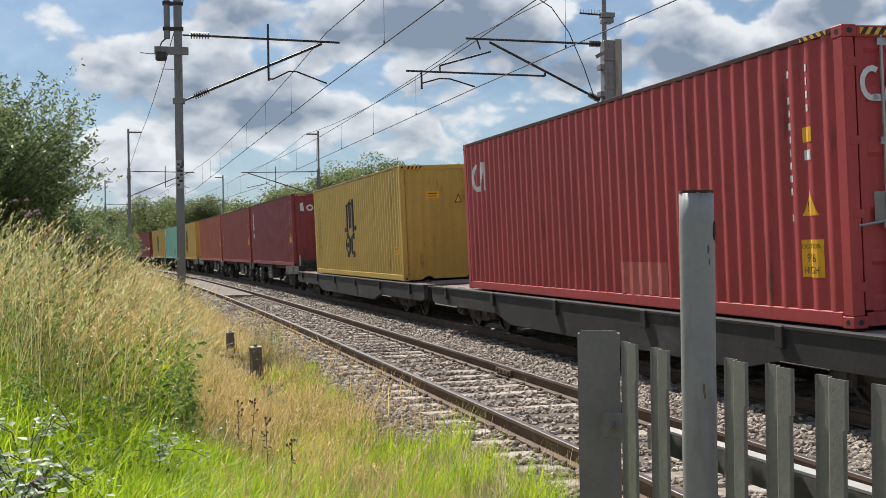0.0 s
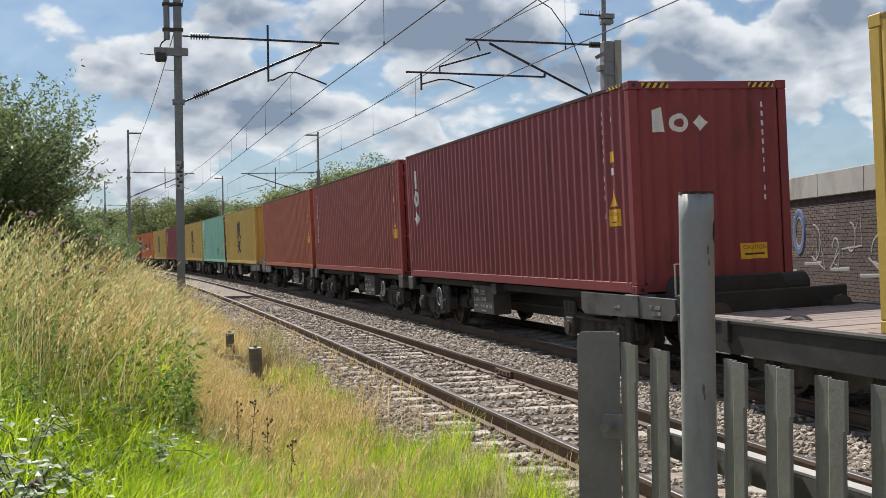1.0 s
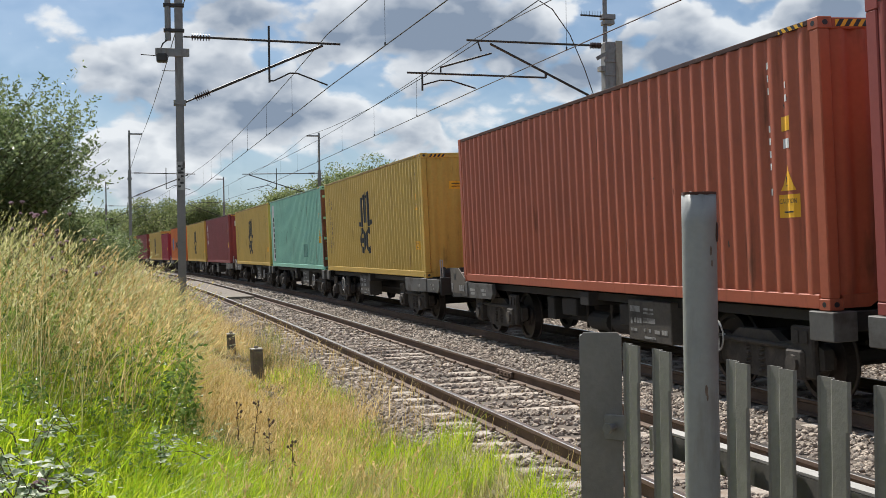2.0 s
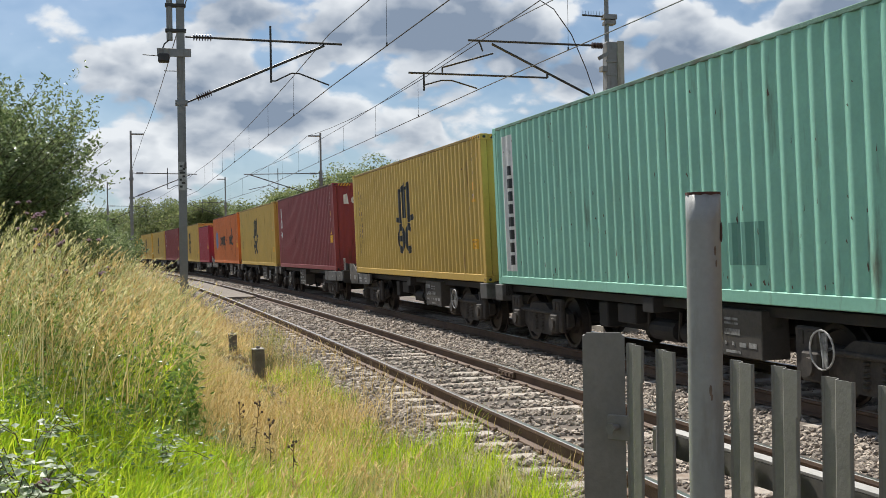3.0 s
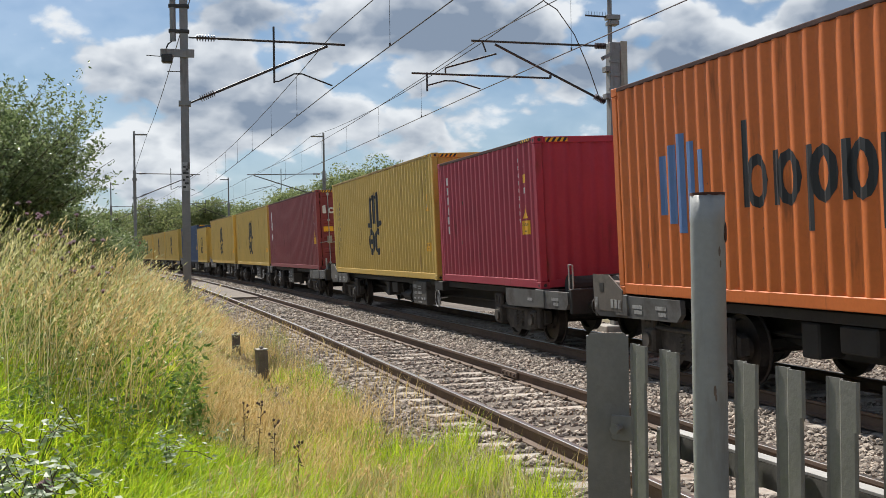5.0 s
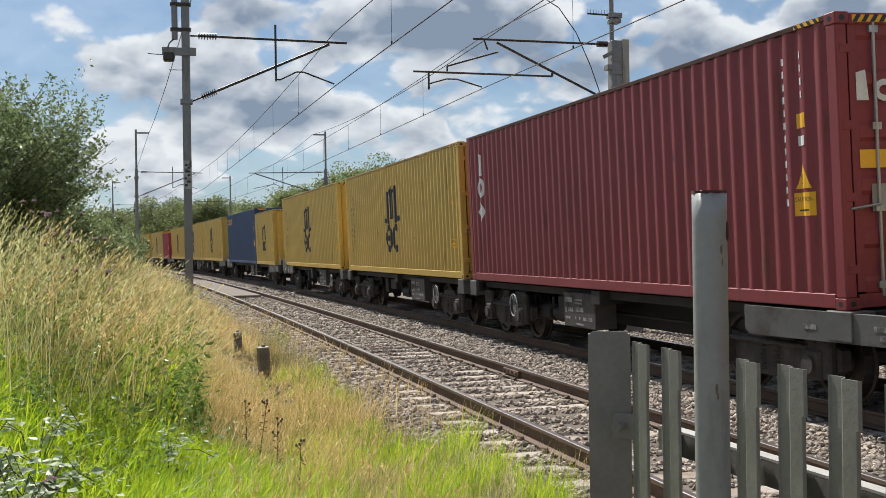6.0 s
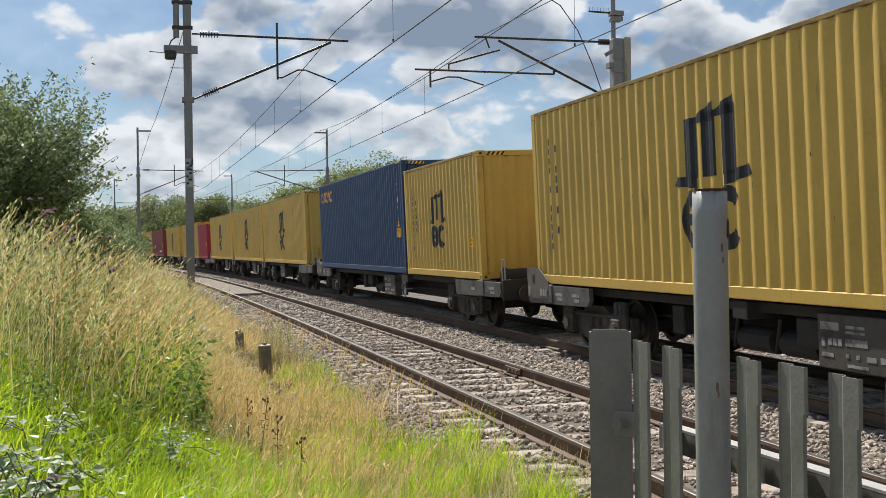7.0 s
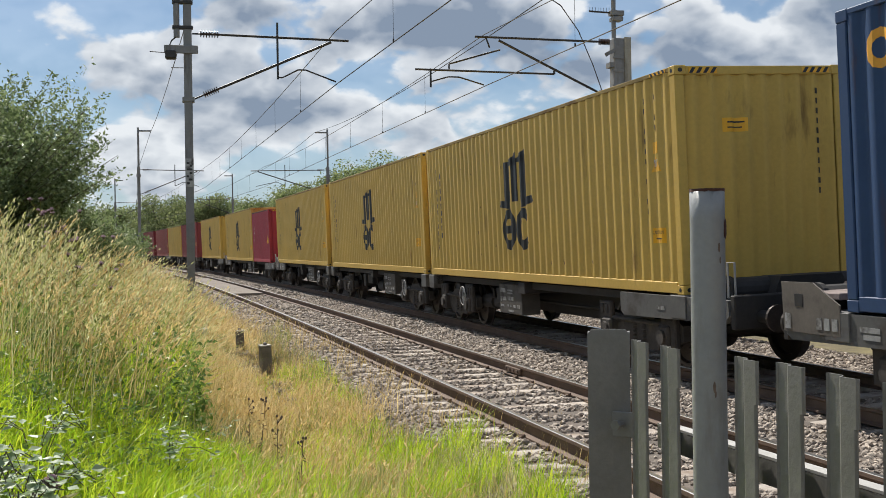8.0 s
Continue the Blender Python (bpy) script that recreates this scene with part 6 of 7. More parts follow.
def flat_wagon(length, deck):
    t = thing("flat_wagon", "flat container wagon with a boarded deck and fish-bellied sides", "railway wagon", group="wagons of the train")
    hl = length / 2
    for s in (-1, 1):
        x0, x1 = sorted((s * 1.30, s * 1.20))
        bm = prism(bmesh.new(), ((-hl, deck - 0.06), (-hl, deck - 0.34), (-hl + 0.3, deck - 0.40), (-hl + 4.4, deck - 0.40), (-hl + 5.2, deck - 0.56), (hl - 5.2, deck - 0.56), (hl - 4.4, deck - 0.40), (hl - 0.3, deck - 0.40), (hl, deck - 0.34), (hl, deck - 0.06)), "x", x0, x1)
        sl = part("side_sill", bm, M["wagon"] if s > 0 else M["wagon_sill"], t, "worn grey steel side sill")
        part("sill_lip", B(*sorted((s * 1.32, s * 1.19)), -hl, hl, deck - 0.06, deck - 0.02, bevel=0.006), M["wagon"], sl)
        for i in range(6):
            y = -hl + 1.2 + i * (length - 2.4) / 5
            part("load_lug", B(*sorted((s * 1.35, s * 1.29)), y - 0.07, y + 0.07, deck - 0.26, deck - 0.02, bevel=0.01), M["wagon"], sl, "steel securing lug")
    for s in (-1, 1):
        part("headstock", B(-1.19, 1.19, *sorted((s * hl, s * (hl - 0.14))), deck - 0.42, deck - 0.06, bevel=0.012), M["wagon"], t)
        buffers(t, s, s * hl, deck - 0.20)
    part("spine", B(-0.3, 0.3, -hl + 0.15, hl - 0.15, deck - 0.5, deck - 0.10), M["wagon"], t)
    me = shared("deck_board", B(-1.19, 1.19, -0.105, 0.105, -0.05, 0.0, bevel=0.006), M["deck"])
    n = int((length - 0.4) / 0.22)
    rng = random.Random(2)
    for i in range(n):
        hang("deck_board", me, t, pose(0, -hl + 0.3 + 0.22 * i, deck - 0.032 + rng.uniform(0, 0.008), 0, 0, rng.uniform(-0.3, 0.3)))
    bogie(t, -hl + 2.6)
    bogie(t, hl - 2.6)
    for y in (1.0, -1.4):
        part("air_tank", tube(bmesh.new(), (-0.8, y - 0.5, deck - 0.42), (-0.8, y + 0.5, deck - 0.42), 0.15, n=14), M["wagon"], t)
    hand_wheel(t, 3.4, deck - 0.32)
    return t


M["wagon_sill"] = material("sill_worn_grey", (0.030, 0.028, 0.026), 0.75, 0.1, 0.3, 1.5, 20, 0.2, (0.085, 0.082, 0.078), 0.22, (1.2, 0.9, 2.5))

SPEED = 30.1
MOVING = []


def train():
    for i, (y, length, colour, end, marks, label) in enumerate(TRAIN):
        deck = 0.862 if i < 2 else (1.002 if length < 7 or (i and TRAIN[i - 1][1] < 7) else 1.032)
        c = container(label, colour, length, 2.896 if not (length < 7) else 2.591, end, marks, 40 + i, colour == "green")
        MOVING.append((c, y + length / 2, deck))
    made = {}
    for (y, length, deck, a, b, kind) in WAGONS:
        key = (length, a, b, kind)
        if key in made:
            w = copy_thing(made[key], Matrix.Identity(4))
        else:
            w = made[key] = flat_wagon(length, deck) if kind == "flat" else spine_wagon(length, deck, a, b)
        MOVING.append((w, y + length / 2, 0.0))


def train_pose(y, z):
    """On the canted track: tilted about the lower left edge of the load."""
    edge = Matrix.Translation((-1.22, 0, 1.0 - z))
    return Matrix.Translation(on_track(FAR_C, y, z)) @ pose(0, 0, 0, 0, 0, heading(y)) @ edge @ pose(0, 0, 0, 0, CANT, 0) @ edge.inverted()


def motions():
    for ob, y, z in MOVING:
        walk(ob, [(t * 0.5, train_pose(y - SPEED * t * 0.5, z)) for t in range(17)])
    for ob, rows in SWAY:
        walk(ob, rows)


SWAY = []

# ---------------------------------------------------------------- plants
RNG = np.random.default_rng(21)


def bend_np(y):
    return BEND * (y - TURN0) ** 2


def ground_np(x, y):
    u = x + bend_np(y)
    return np.interp(u, [p[0] for p in PROFILE], [p[1] for p in PROFILE])


def blades(name, x, y, height, width, mat, label, lean=0.25, wind=(0.18, 0.02), levels=4, origin=(0, 0, 0), curl=1.0):
    """Grass blades, each a tapering strip that bends over."""
    n = len(x)
    z = ground_np(x, y) - 0.03
    a = RNG.uniform(0, 6.283, n)
    l = np.abs(RNG.normal(0, lean, n)) + 0.04
    dx, dy = np.cos(a) * l + wind[0], np.sin(a) * l + wind[1]
    turn = RNG.uniform(0, 6.283, n)
    wx, wy = np.cos(turn), np.sin(turn)
    rows = []
    for k in range(levels + 1):
        f = k / levels
        drop = 1 - 0.30 * curl * np.minimum(1.2, np.hypot(dx, dy)) * f
        px, py, pz = x + dx * height * f ** 2 * curl, y + dy * height * f ** 2 * curl, z + height * f * drop
        w = width * (1 - f ** 1.6) * 0.5 + 0.0002
        if k < levels:
            rows.append(np.stack((px - wx * w, py - wy * w, pz), -1))
            rows.append(np.stack((px + wx * w, py + wy * w, pz), -1))
        else:
            rows.append(np.stack((px, py, pz), -1))
    v = np.stack(rows, 1) - np.array(origin)
    m = 2 * levels + 1
    quads = [(2 * k, 2 * k + 1, 2 * k + 3, 2 * k + 2) for k in range(levels - 1)]
    base = (np.arange(n) * m)[:, None]
    faces = []
    for q in quads:
        faces += (base + np.array(q)[None]).tolist()
    faces += (base + np.array((2 * levels - 2, 2 * levels - 1, 2 * levels))[None]).tolist()
    ob = new(name, mesh_of(name, v.reshape(-1, 3).tolist(), faces, mat))
    ob.location = origin
    return tagged(ob, label, "grass", kind="stuff")


def seed_stems(name, x, y, height, mat, label, origin, wind=(0.22, 0.0)):
    """Tall flowering grass: thin bent stems that end in loose drooping heads of spikelets."""
    n = len(x)
    z = ground_np(x, y) - 0.03
    a, l = RNG.uniform(0, 6.283, n), np.abs(RNG.normal(0, 0.26, n))
    dx, dy = np.cos(a) * l + wind[0] * RNG.uniform(0.3, 1.8, n), np.sin(a) * l + wind[1]

    def at(f):
        return np.stack((x + dx * height * f ** 2.2, y + dy * height * f ** 2.2, z + height * f * (1 - 0.22 * np.hypot(dx, dy) * f)), -1)
    verts, faces, m = [], [], 0
    turn = RNG.uniform(0, 3.1416, n)
    side = np.stack((np.cos(turn), np.sin(turn), 0 * turn), -1)
    levels = 5
    rows = []
    for k in range(levels + 1):
        w = 0.0026 * (1 - 0.5 * k / levels)
        p = at(k / levels)
        rows += [p - side * w, p + side * w]
    v = np.stack(rows, 1)
    base = (np.arange(n) * (2 * levels + 2))[:, None]
    for k in range(levels):
        faces += (base + np.array((2 * k, 2 * k + 1, 2 * k + 3, 2 * k + 2))[None]).tolist()
    verts.append(v.reshape(-1, 3))
    m = n * (2 * levels + 2)
    count = 11
    for j in range(count):
        f = 0.76 + 0.25 * j / count
        c = at(np.full(n, f))
        ang = RNG.uniform(0, 6.283, n)
        spread = (0.30 + 0.7 * (1 - j / count)) * RNG.uniform(0.3, 1.0, n)
        d = np.stack((np.cos(ang) * spread + dx * 1.2, np.sin(ang) * spread + dy, np.full(n, 0.75)), -1)
        d /= np.linalg.norm(d, axis=1)[:, None]
        ln = RNG.uniform(0.022, 0.055, n)[:, None]
        s = np.cross(d, RNG.normal(0, 1, (n, 3)))
        s /= np.linalg.norm(s, axis=1)[:, None] + 1e-6
        w = 0.0060
        q = np.stack((c, c + d * ln * 0.5 + s * w, c + d * ln, c + d * ln * 0.5 - s * w), 1)
        faces += ((np.arange(n) * 4 + m)[:, None] + np.arange(4)[None]).tolist()
        verts.append(q.reshape(-1, 3))
        m += 4 * n
    v = np.concatenate(verts) - np.array(origin)
    ob = new(name, mesh_of(name, v.tolist(), faces, mat))
    ob.location = origin
    return tagged(ob, label, "grass", kind="stuff")


def spots(n, y0, y1, lo, hi, power=1.0):
    """n places with y from y0 to y1 and u (track offset) between lo and hi."""
    y = y0 + (y1 - y0) * RNG.uniform(0, 1, n) ** power
    u = RNG.uniform(lo, hi, n)
    return u - bend_np(y), y


def clumped(x, y, scale, keep, seed):
    """Thins places out in patches."""
    k = np.array([noise.noise(Vector((a * scale, b * scale, seed))) for a, b in zip(x, y)])
    ok = k + RNG.uniform(-0.25, 0.25, len(x)) > keep
    return x[ok], y[ok]


def in_view(x, y, margin=0.3):
    ok = x > -0.150 * y - margin
    return x[ok], y[ok]


def patchy(x, y, scale, seed, lo=0.6, hi=1.3):
    """Growth that differs from patch to patch."""
    return np.array([lo + (hi - lo) * min(1, max(0, 0.5 + 0.75 * noise.noise(Vector((a * scale, b * scale, seed))))) for a, b in zip(x, y)])


def xspots(n, y0, y1, x0, x1, power=1.0):
    y = y0 + (y1 - y0) * RNG.uniform(0, 1, n) ** power
    return RNG.uniform(x0, x1, n), y


def trodden(x, y):
    """Short grass round the timber stubs."""
    near = np.minimum(np.hypot((x - 1.16) / 0.42, (y - 15.6) / 3.0), np.hypot((x - 1.00) / 0.42, (y - 19.8) / 3.2))
    return np.clip(near * near, 0.42, 1.0)


def bank_edge(y):
    """Where the tall growth of the bank ends, as x."""
    return 0.02 + 0.008 * y


def on_bank(x, y, soft=0.22):
    """Places of the bank, thinning out over its edge."""
    wob = np.array([0.16 * noise.noise(Vector((0.0, b * 0.9, 5.5))) for b in y])
    ok = RNG.uniform(0, 1, len(x)) < np.clip((bank_edge(y) + wob - x) / soft, 0, 1)
    return x[ok], y[ok]


def verge():
    # bright short grass close by, lower towards the track
    x, y = in_view(*xspots(21000, 3.4, 9.2, -1.5, 1.1))
    near = np.clip(0.60 + (y - 3.2) * 0.10, 0.5, 1)
    blades("lush_grass", x, y, RNG.uniform(0.16, 0.40, len(x)) * near * patchy(x, y, 2.3, 1.0, 0.6, 1.25), RNG.uniform(0.007, 0.015, len(x)), M["grass"], "bright green lush grass of the verge", 0.75, (0.10, -0.06))
    x, y = clumped(*xspots(15000, 3.2, 8.6, -0.25, 1.0), 1.9, -0.2, 31.0)
    blades("lush_grass", x, y, RNG.uniform(0.16, 0.38, len(x)), RNG.uniform(0.006, 0.013, len(x)), M["grass"], "bright green lush grass of the verge", 0.7, (0.14, -0.04))
    x, y = clumped(*on_bank(*in_view(*xspots(16000, 7.2, 14.5, -2.4, 0.22, 1.1))), 1.1, -0.12, 33.0)
    grow = np.clip(0.45 + (y - 7.2) * 0.2, 0.45, 1)
    blades("lush_grass", x, y, RNG.uniform(0.34, 0.85, len(x)) * grow * patchy(x, y, 1.6, 2.0), RNG.uniform(0.008, 0.016, len(x)), M["grass"], "bright green lush grass of the verge", 0.7, (0.10, 0.0))
    x, y = clumped(*on_bank(*in_view(*xspots(10500, 7.4, 17.0, -2.6, 0.25))), 1.3, -0.15, 34.0)
    grow = np.clip(0.4 + (y - 7.4) * 0.2, 0.4, 1)
    blades("olive_grass", x, y, RNG.uniform(0.35, 0.95, len(x)) * grow * patchy(x, y, 1.9, 3.0), RNG.uniform(0.006, 0.012, len(x)), M["grass_dull"], "olive half-dry grass of the verge", 0.65, (0.10, 0.0))
    x, y = on_bank(*in_view(*xspots(13000, 15.0, 60.0, -5.5, 0.1, 1.4)), 0.5)
    blades("olive_grass", x, y, RNG.uniform(0.4, 0.95, len(x)) * patchy(x, y, 1.0, 4.0), RNG.uniform(0.014, 0.028, len(x)), M["grass_dull"], "olive half-dry grass of the verge", 0.45, levels=3)
    # leafy upright weeds in a broken hedge along the edge of the bank
    for n, y0, y1, x0, x1, size in ((230, 8.4, 15.5, -0.75, 0.14, 0.062), (280, 8.8, 17.0, -2.2, -0.5, 0.066), (50, 6.6, 8.4, -1.1, -0.1, 0.045)):
        x, y = clumped(*in_view(*xspots(n, y0, y1, x0, x1)), 0.9, -0.12, 22.0)
        tall = RNG.uniform(0.45, 0.95, len(x)) * (0.4 if y1 < 8.5 else 1.0)
        f = RNG.uniform(0.1, 1.0, (len(x), 34))
        spread = 0.085 * (1.15 - f)
        px = x[:, None] + RNG.normal(0, 1, f.shape) * spread + 0.06 * f * f
        py = y[:, None] + RNG.normal(0, 1, f.shape) * spread
        pz = ground_np(x, y)[:, None] + f * tall[:, None]
        ob = new("bank_weeds", leaf_mesh("bank_weeds", np.stack((px.ravel(), py.ravel(), pz.ravel()), -1), size, M["weed"], 0.42, 0.10))
        tagged(ob, "upright leafy weeds at the edge of the bank", "weeds", kind="stuff")
        blades("weed_stems", x, y, tall, np.full(len(x), 0.010), M["grass_dull"], "stems of the leafy weeds", 0.05, (0.05, 0.0))
    # mown-down grass that thins out round the camera
    x, y = clumped(*xspots(26000, -7.0, 5.5, -6.0, 2.2), 0.9, -0.25, 41.0)
    ok = (RNG.uniform(0, 1, len(x)) < np.clip((y + 7.0) / 6, 0, 1)) & ~((y > 2.6) & (x > -0.15 * y - 0.3))
    x, y = x[ok], y[ok]
    blades("short_grass", x, y, RNG.uniform(0.08, 0.26, len(x)), RNG.uniform(0.006, 0.012, len(x)), M["grass_dull"], "short olive grass of the bank", 0.6, (0.08, 0.0), levels=3)
    # dry grass towards the track
    x, y = xspots(24000, 5.2, 14.0, 0.15, 2.95)
    ok = RNG.uniform(0, 1, len(x)) < np.clip((y - 5.6) / 1.8, 0.08, 1)
    x, y = x[ok], y[ok]
    ok = RNG.uniform(0, 1, len(x)) < np.clip((3.05 - x - bend_np(y)) / 0.9, 0.035, 1)
    x, y = clumped(x[ok], y[ok], 1.3, -0.22, 5.0)
    blades("dry_grass", x, y, RNG.uniform(0.14, 0.46, len(x)) * patchy(x, y, 2.0, 6.0, 0.45, 1.3) * trodden(x, y), RNG.uniform(0.005, 0.010, len(x)), M["straw"], "fine dry straw-coloured grass beside the track", 0.6, (0.06, 0.0))
    x, y = xspots(25000, 12.0, 32.0, 0.05, 2.6, 1.25)
    ok = RNG.uniform(0, 1, len(x)) < np.clip((3.10 - x - bend_np(y)) / 0.8, 0.025, 1)
    x, y = x[ok], y[ok]
    blades("dry_grass", x, y, RNG.uniform(0.18, 0.52, len(x)) * patchy(x, y, 1.1, 7.0, 0.5, 1.4) * trodden(x, y), RNG.uniform(0.006, 0.013, len(x)), M["straw"], "fine dry straw-coloured grass beside the track", 0.5, (0.08, 0.0), levels=3)
    x, y = in_view(*spots(15000, 31.0, 120.0, 0.3, 2.9, 1.3))
    blades("dry_grass", x, y, RNG.uniform(0.22, 0.50, len(x)), RNG.uniform(0.014, 0.030, len(x)), M["straw"], "fine dry straw-coloured grass beside the track", 0.4, levels=3)
    # olive undergrowth and green tufts among the dry grass
    x, y = clumped(*xspots(14000, 5.0, 26.0, 0.1, 2.2, 1.3), 1.0, 0.0, 8.0)
    blades("olive_tufts", x, y, RNG.uniform(0.15, 0.40, len(x)) * patchy(x, y, 1.5, 9.0, 0.6, 1.4) * trodden(x, y), RNG.uniform(0.006, 0.011, len(x)), M["grass_dull"], "olive grass tufts in the dry grass", 0.45, levels=3)
    x, y = clumped(*xspots(9500, 6.0, 10.2, 0.9, 2.65), 1.7, 0.0, 9.0)
    blades("green_tufts", x, y, RNG.uniform(0.16, 0.50, len(x)) * patchy(x, y, 2.2, 10.0, 0.6, 1.3), RNG.uniform(0.005, 0.009, len(x)), M["grass"], "green grass tufts at the edge of the ballast", 0.32)
    x, y = clumped(*xspots(6500, 5.6, 9.4, 0.7, 2.6), 1.4, -0.15, 19.0)
    blades("dry_tufts", x, y, RNG.uniform(0.16, 0.46, len(x)), RNG.uniform(0.004, 0.008, len(x)), M["straw_green"], "half-dry grass tufts at the edge of the ballast", 0.5, (0.06, 0.0))
    x, y = clumped(*xspots(5200, 9.0, 17.5, 1.0, 2.1), 1.2, 0.02, 29.0)
    blades("yellow_tufts", x, y, RNG.uniform(0.14, 0.40, len(x)) * trodden(x, y), RNG.uniform(0.006, 0.011, len(x)), M["grass"], "yellow-green grass tufts in the dry grass", 0.5, (0.08, 0.0), levels=3)
    # thin stalks along the rail and in the ballast
    x, y = clumped(*spots(3600, 7.5, 34.0, 2.7, 3.94, 1.2), 1.6, 0.0, 2.0)
    blades("rail_stalks", x, y, RNG.uniform(0.12, 0.36, len(x)), RNG.uniform(0.004, 0.008, len(x)), M["straw"], "thin dry stalks growing along the rail", 0.22)
    x, y = clumped(*spots(700, 9, 26.0, 4.1, 5.4, 1.2), 1.6, 0.15, 7.0)
    blades("rail_stalks", x, y, RNG.uniform(0.06, 0.2, len(x)), RNG.uniform(0.004, 0.006, len(x)), M["straw"], "thin dry stalks growing between the rails", 0.3)
    # broad weeds between the grasses
    for y0, y1, x0, x1, n, size, mat in ((3.4, 8.0, -1.2, 0.1, 1500, 0.045, "weed"), (7.8, 16, -2.4, 0.05, 8500, 0.055, "weed"), (4.6, 9.0, -1.1, 0.40, 900, 0.050, "leaf_pale")):
        x, y = clumped(*in_view(*xspots(n, y0, y1, x0, x1)), 1.5, -0.1, 12.0)
        z = ground_np(x, y) + RNG.uniform(0.08, 0.62, len(x)) * patchy(x, y, 1.9, 3.0) * np.clip(0.35 + (y - 6.5) * 0.25, 0.35, 1)
        ob = new("verge_weeds", leaf_mesh("verge_weeds", np.stack((x, y, z), -1), size, M[mat], 0.5, 0.25, mat == "leaf_pale"))
        tagged(ob, "leafy green weeds among the tall grass", "weeds", kind="stuff")
    # tall flowering grass in patches that sway
    y_bands = ((7.0, 8.0, -1.3, -0.55, 50), (7.6, 9.0, -1.45, -0.30, 170), (8.4, 11.0, -1.8, -0.8, 260), (8.4, 11.0, -0.8, -0.05, 150), (11.0, 15.0, -2.4, -0.9, 360),
               (11.0, 15.0, -0.9, 0.05, 380), (15.0, 21.0, -3.2, 0.05, 800), (21.0, 34.0, -4.0, -0.05, 1200), (6.0, 14.0, 0.2, 1.8, 300))
    for i, (y0, y1, x0, x1, n) in enumerate(y_bands):
        x, y = in_view(*xspots(n, y0, y1, x0, x1), 0.6)
        cy, cx = (y0 + y1) / 2, (x0 + x1) / 2
        o = (cx, cy, ground_z(cx, cy))
        low = 0.45 if i == 8 else 1.0
        ob = seed_stems("tall_dry_grass", x, y, RNG.uniform(0.75, 1.36, len(x)) * low, M["straw_green" if i in (0, 2, 4, 5) else "straw"], "tall dry flowering grass swaying on the bank", o, (0.22 if i == 8 else 0.27, 0.0))
        rows = []
        for k in range(9):
            a = 0.9 * math.sin(k * 1.7 + i * 0.9) + (1.2 if k >= 6 else 0.0)
            rows.append((float(k), Matrix.Translation(o) @ pose(0, 0, 0, 0.3 * math.sin(k * 1.1 + i), a, 0)))
        SWAY.append((ob, rows))


def leaf_mesh(name, pts, size, mat, aspect=0.5, up=0.3, flat=False):
    """Leaves as small folded blades at the given points."""
    n = len(pts)
    d = RNG.normal(0, 1, (n, 3))
    d[:, 2] = d[:, 2] * 0.7 + up
    d /= np.linalg.norm(d, axis=1)[:, None]
    other = RNG.normal(0, 1, (n, 3))
    if flat:
        d[:, 2] *= 0.35
        d /= np.linalg.norm(d, axis=1)[:, None]
        other = other * 0.35 + np.array((0.0, 0.0, 1.0))
    s = np.cross(d, other)
    s /= np.linalg.norm(s, axis=1)[:, None] + 1e-9
    nn = np.cross(s, d) if flat else np.cross(d, s)
    ln = (size * RNG.uniform(0.6, 1.35, n))[:, None]
    w = ln * aspect * 0.5
    a, tip = pts, pts + d * ln
    mid = pts + d * ln * 0.45 - nn * ln * 0.06
    v = np.stack((a, mid + s * w + nn * ln * 0.10, tip, mid - s * w + nn * ln * 0.10, mid), 1)
    base = (np.arange(n) * 5)[:, None]
    f = np.concatenate([base + np.array(q)[None] for q in ((0, 1, 4), (1, 2, 4), (0, 4, 3), (4, 2, 3))])
    return mesh_of(name, v.reshape(-1, 3).tolist(), f.tolist(), mat)


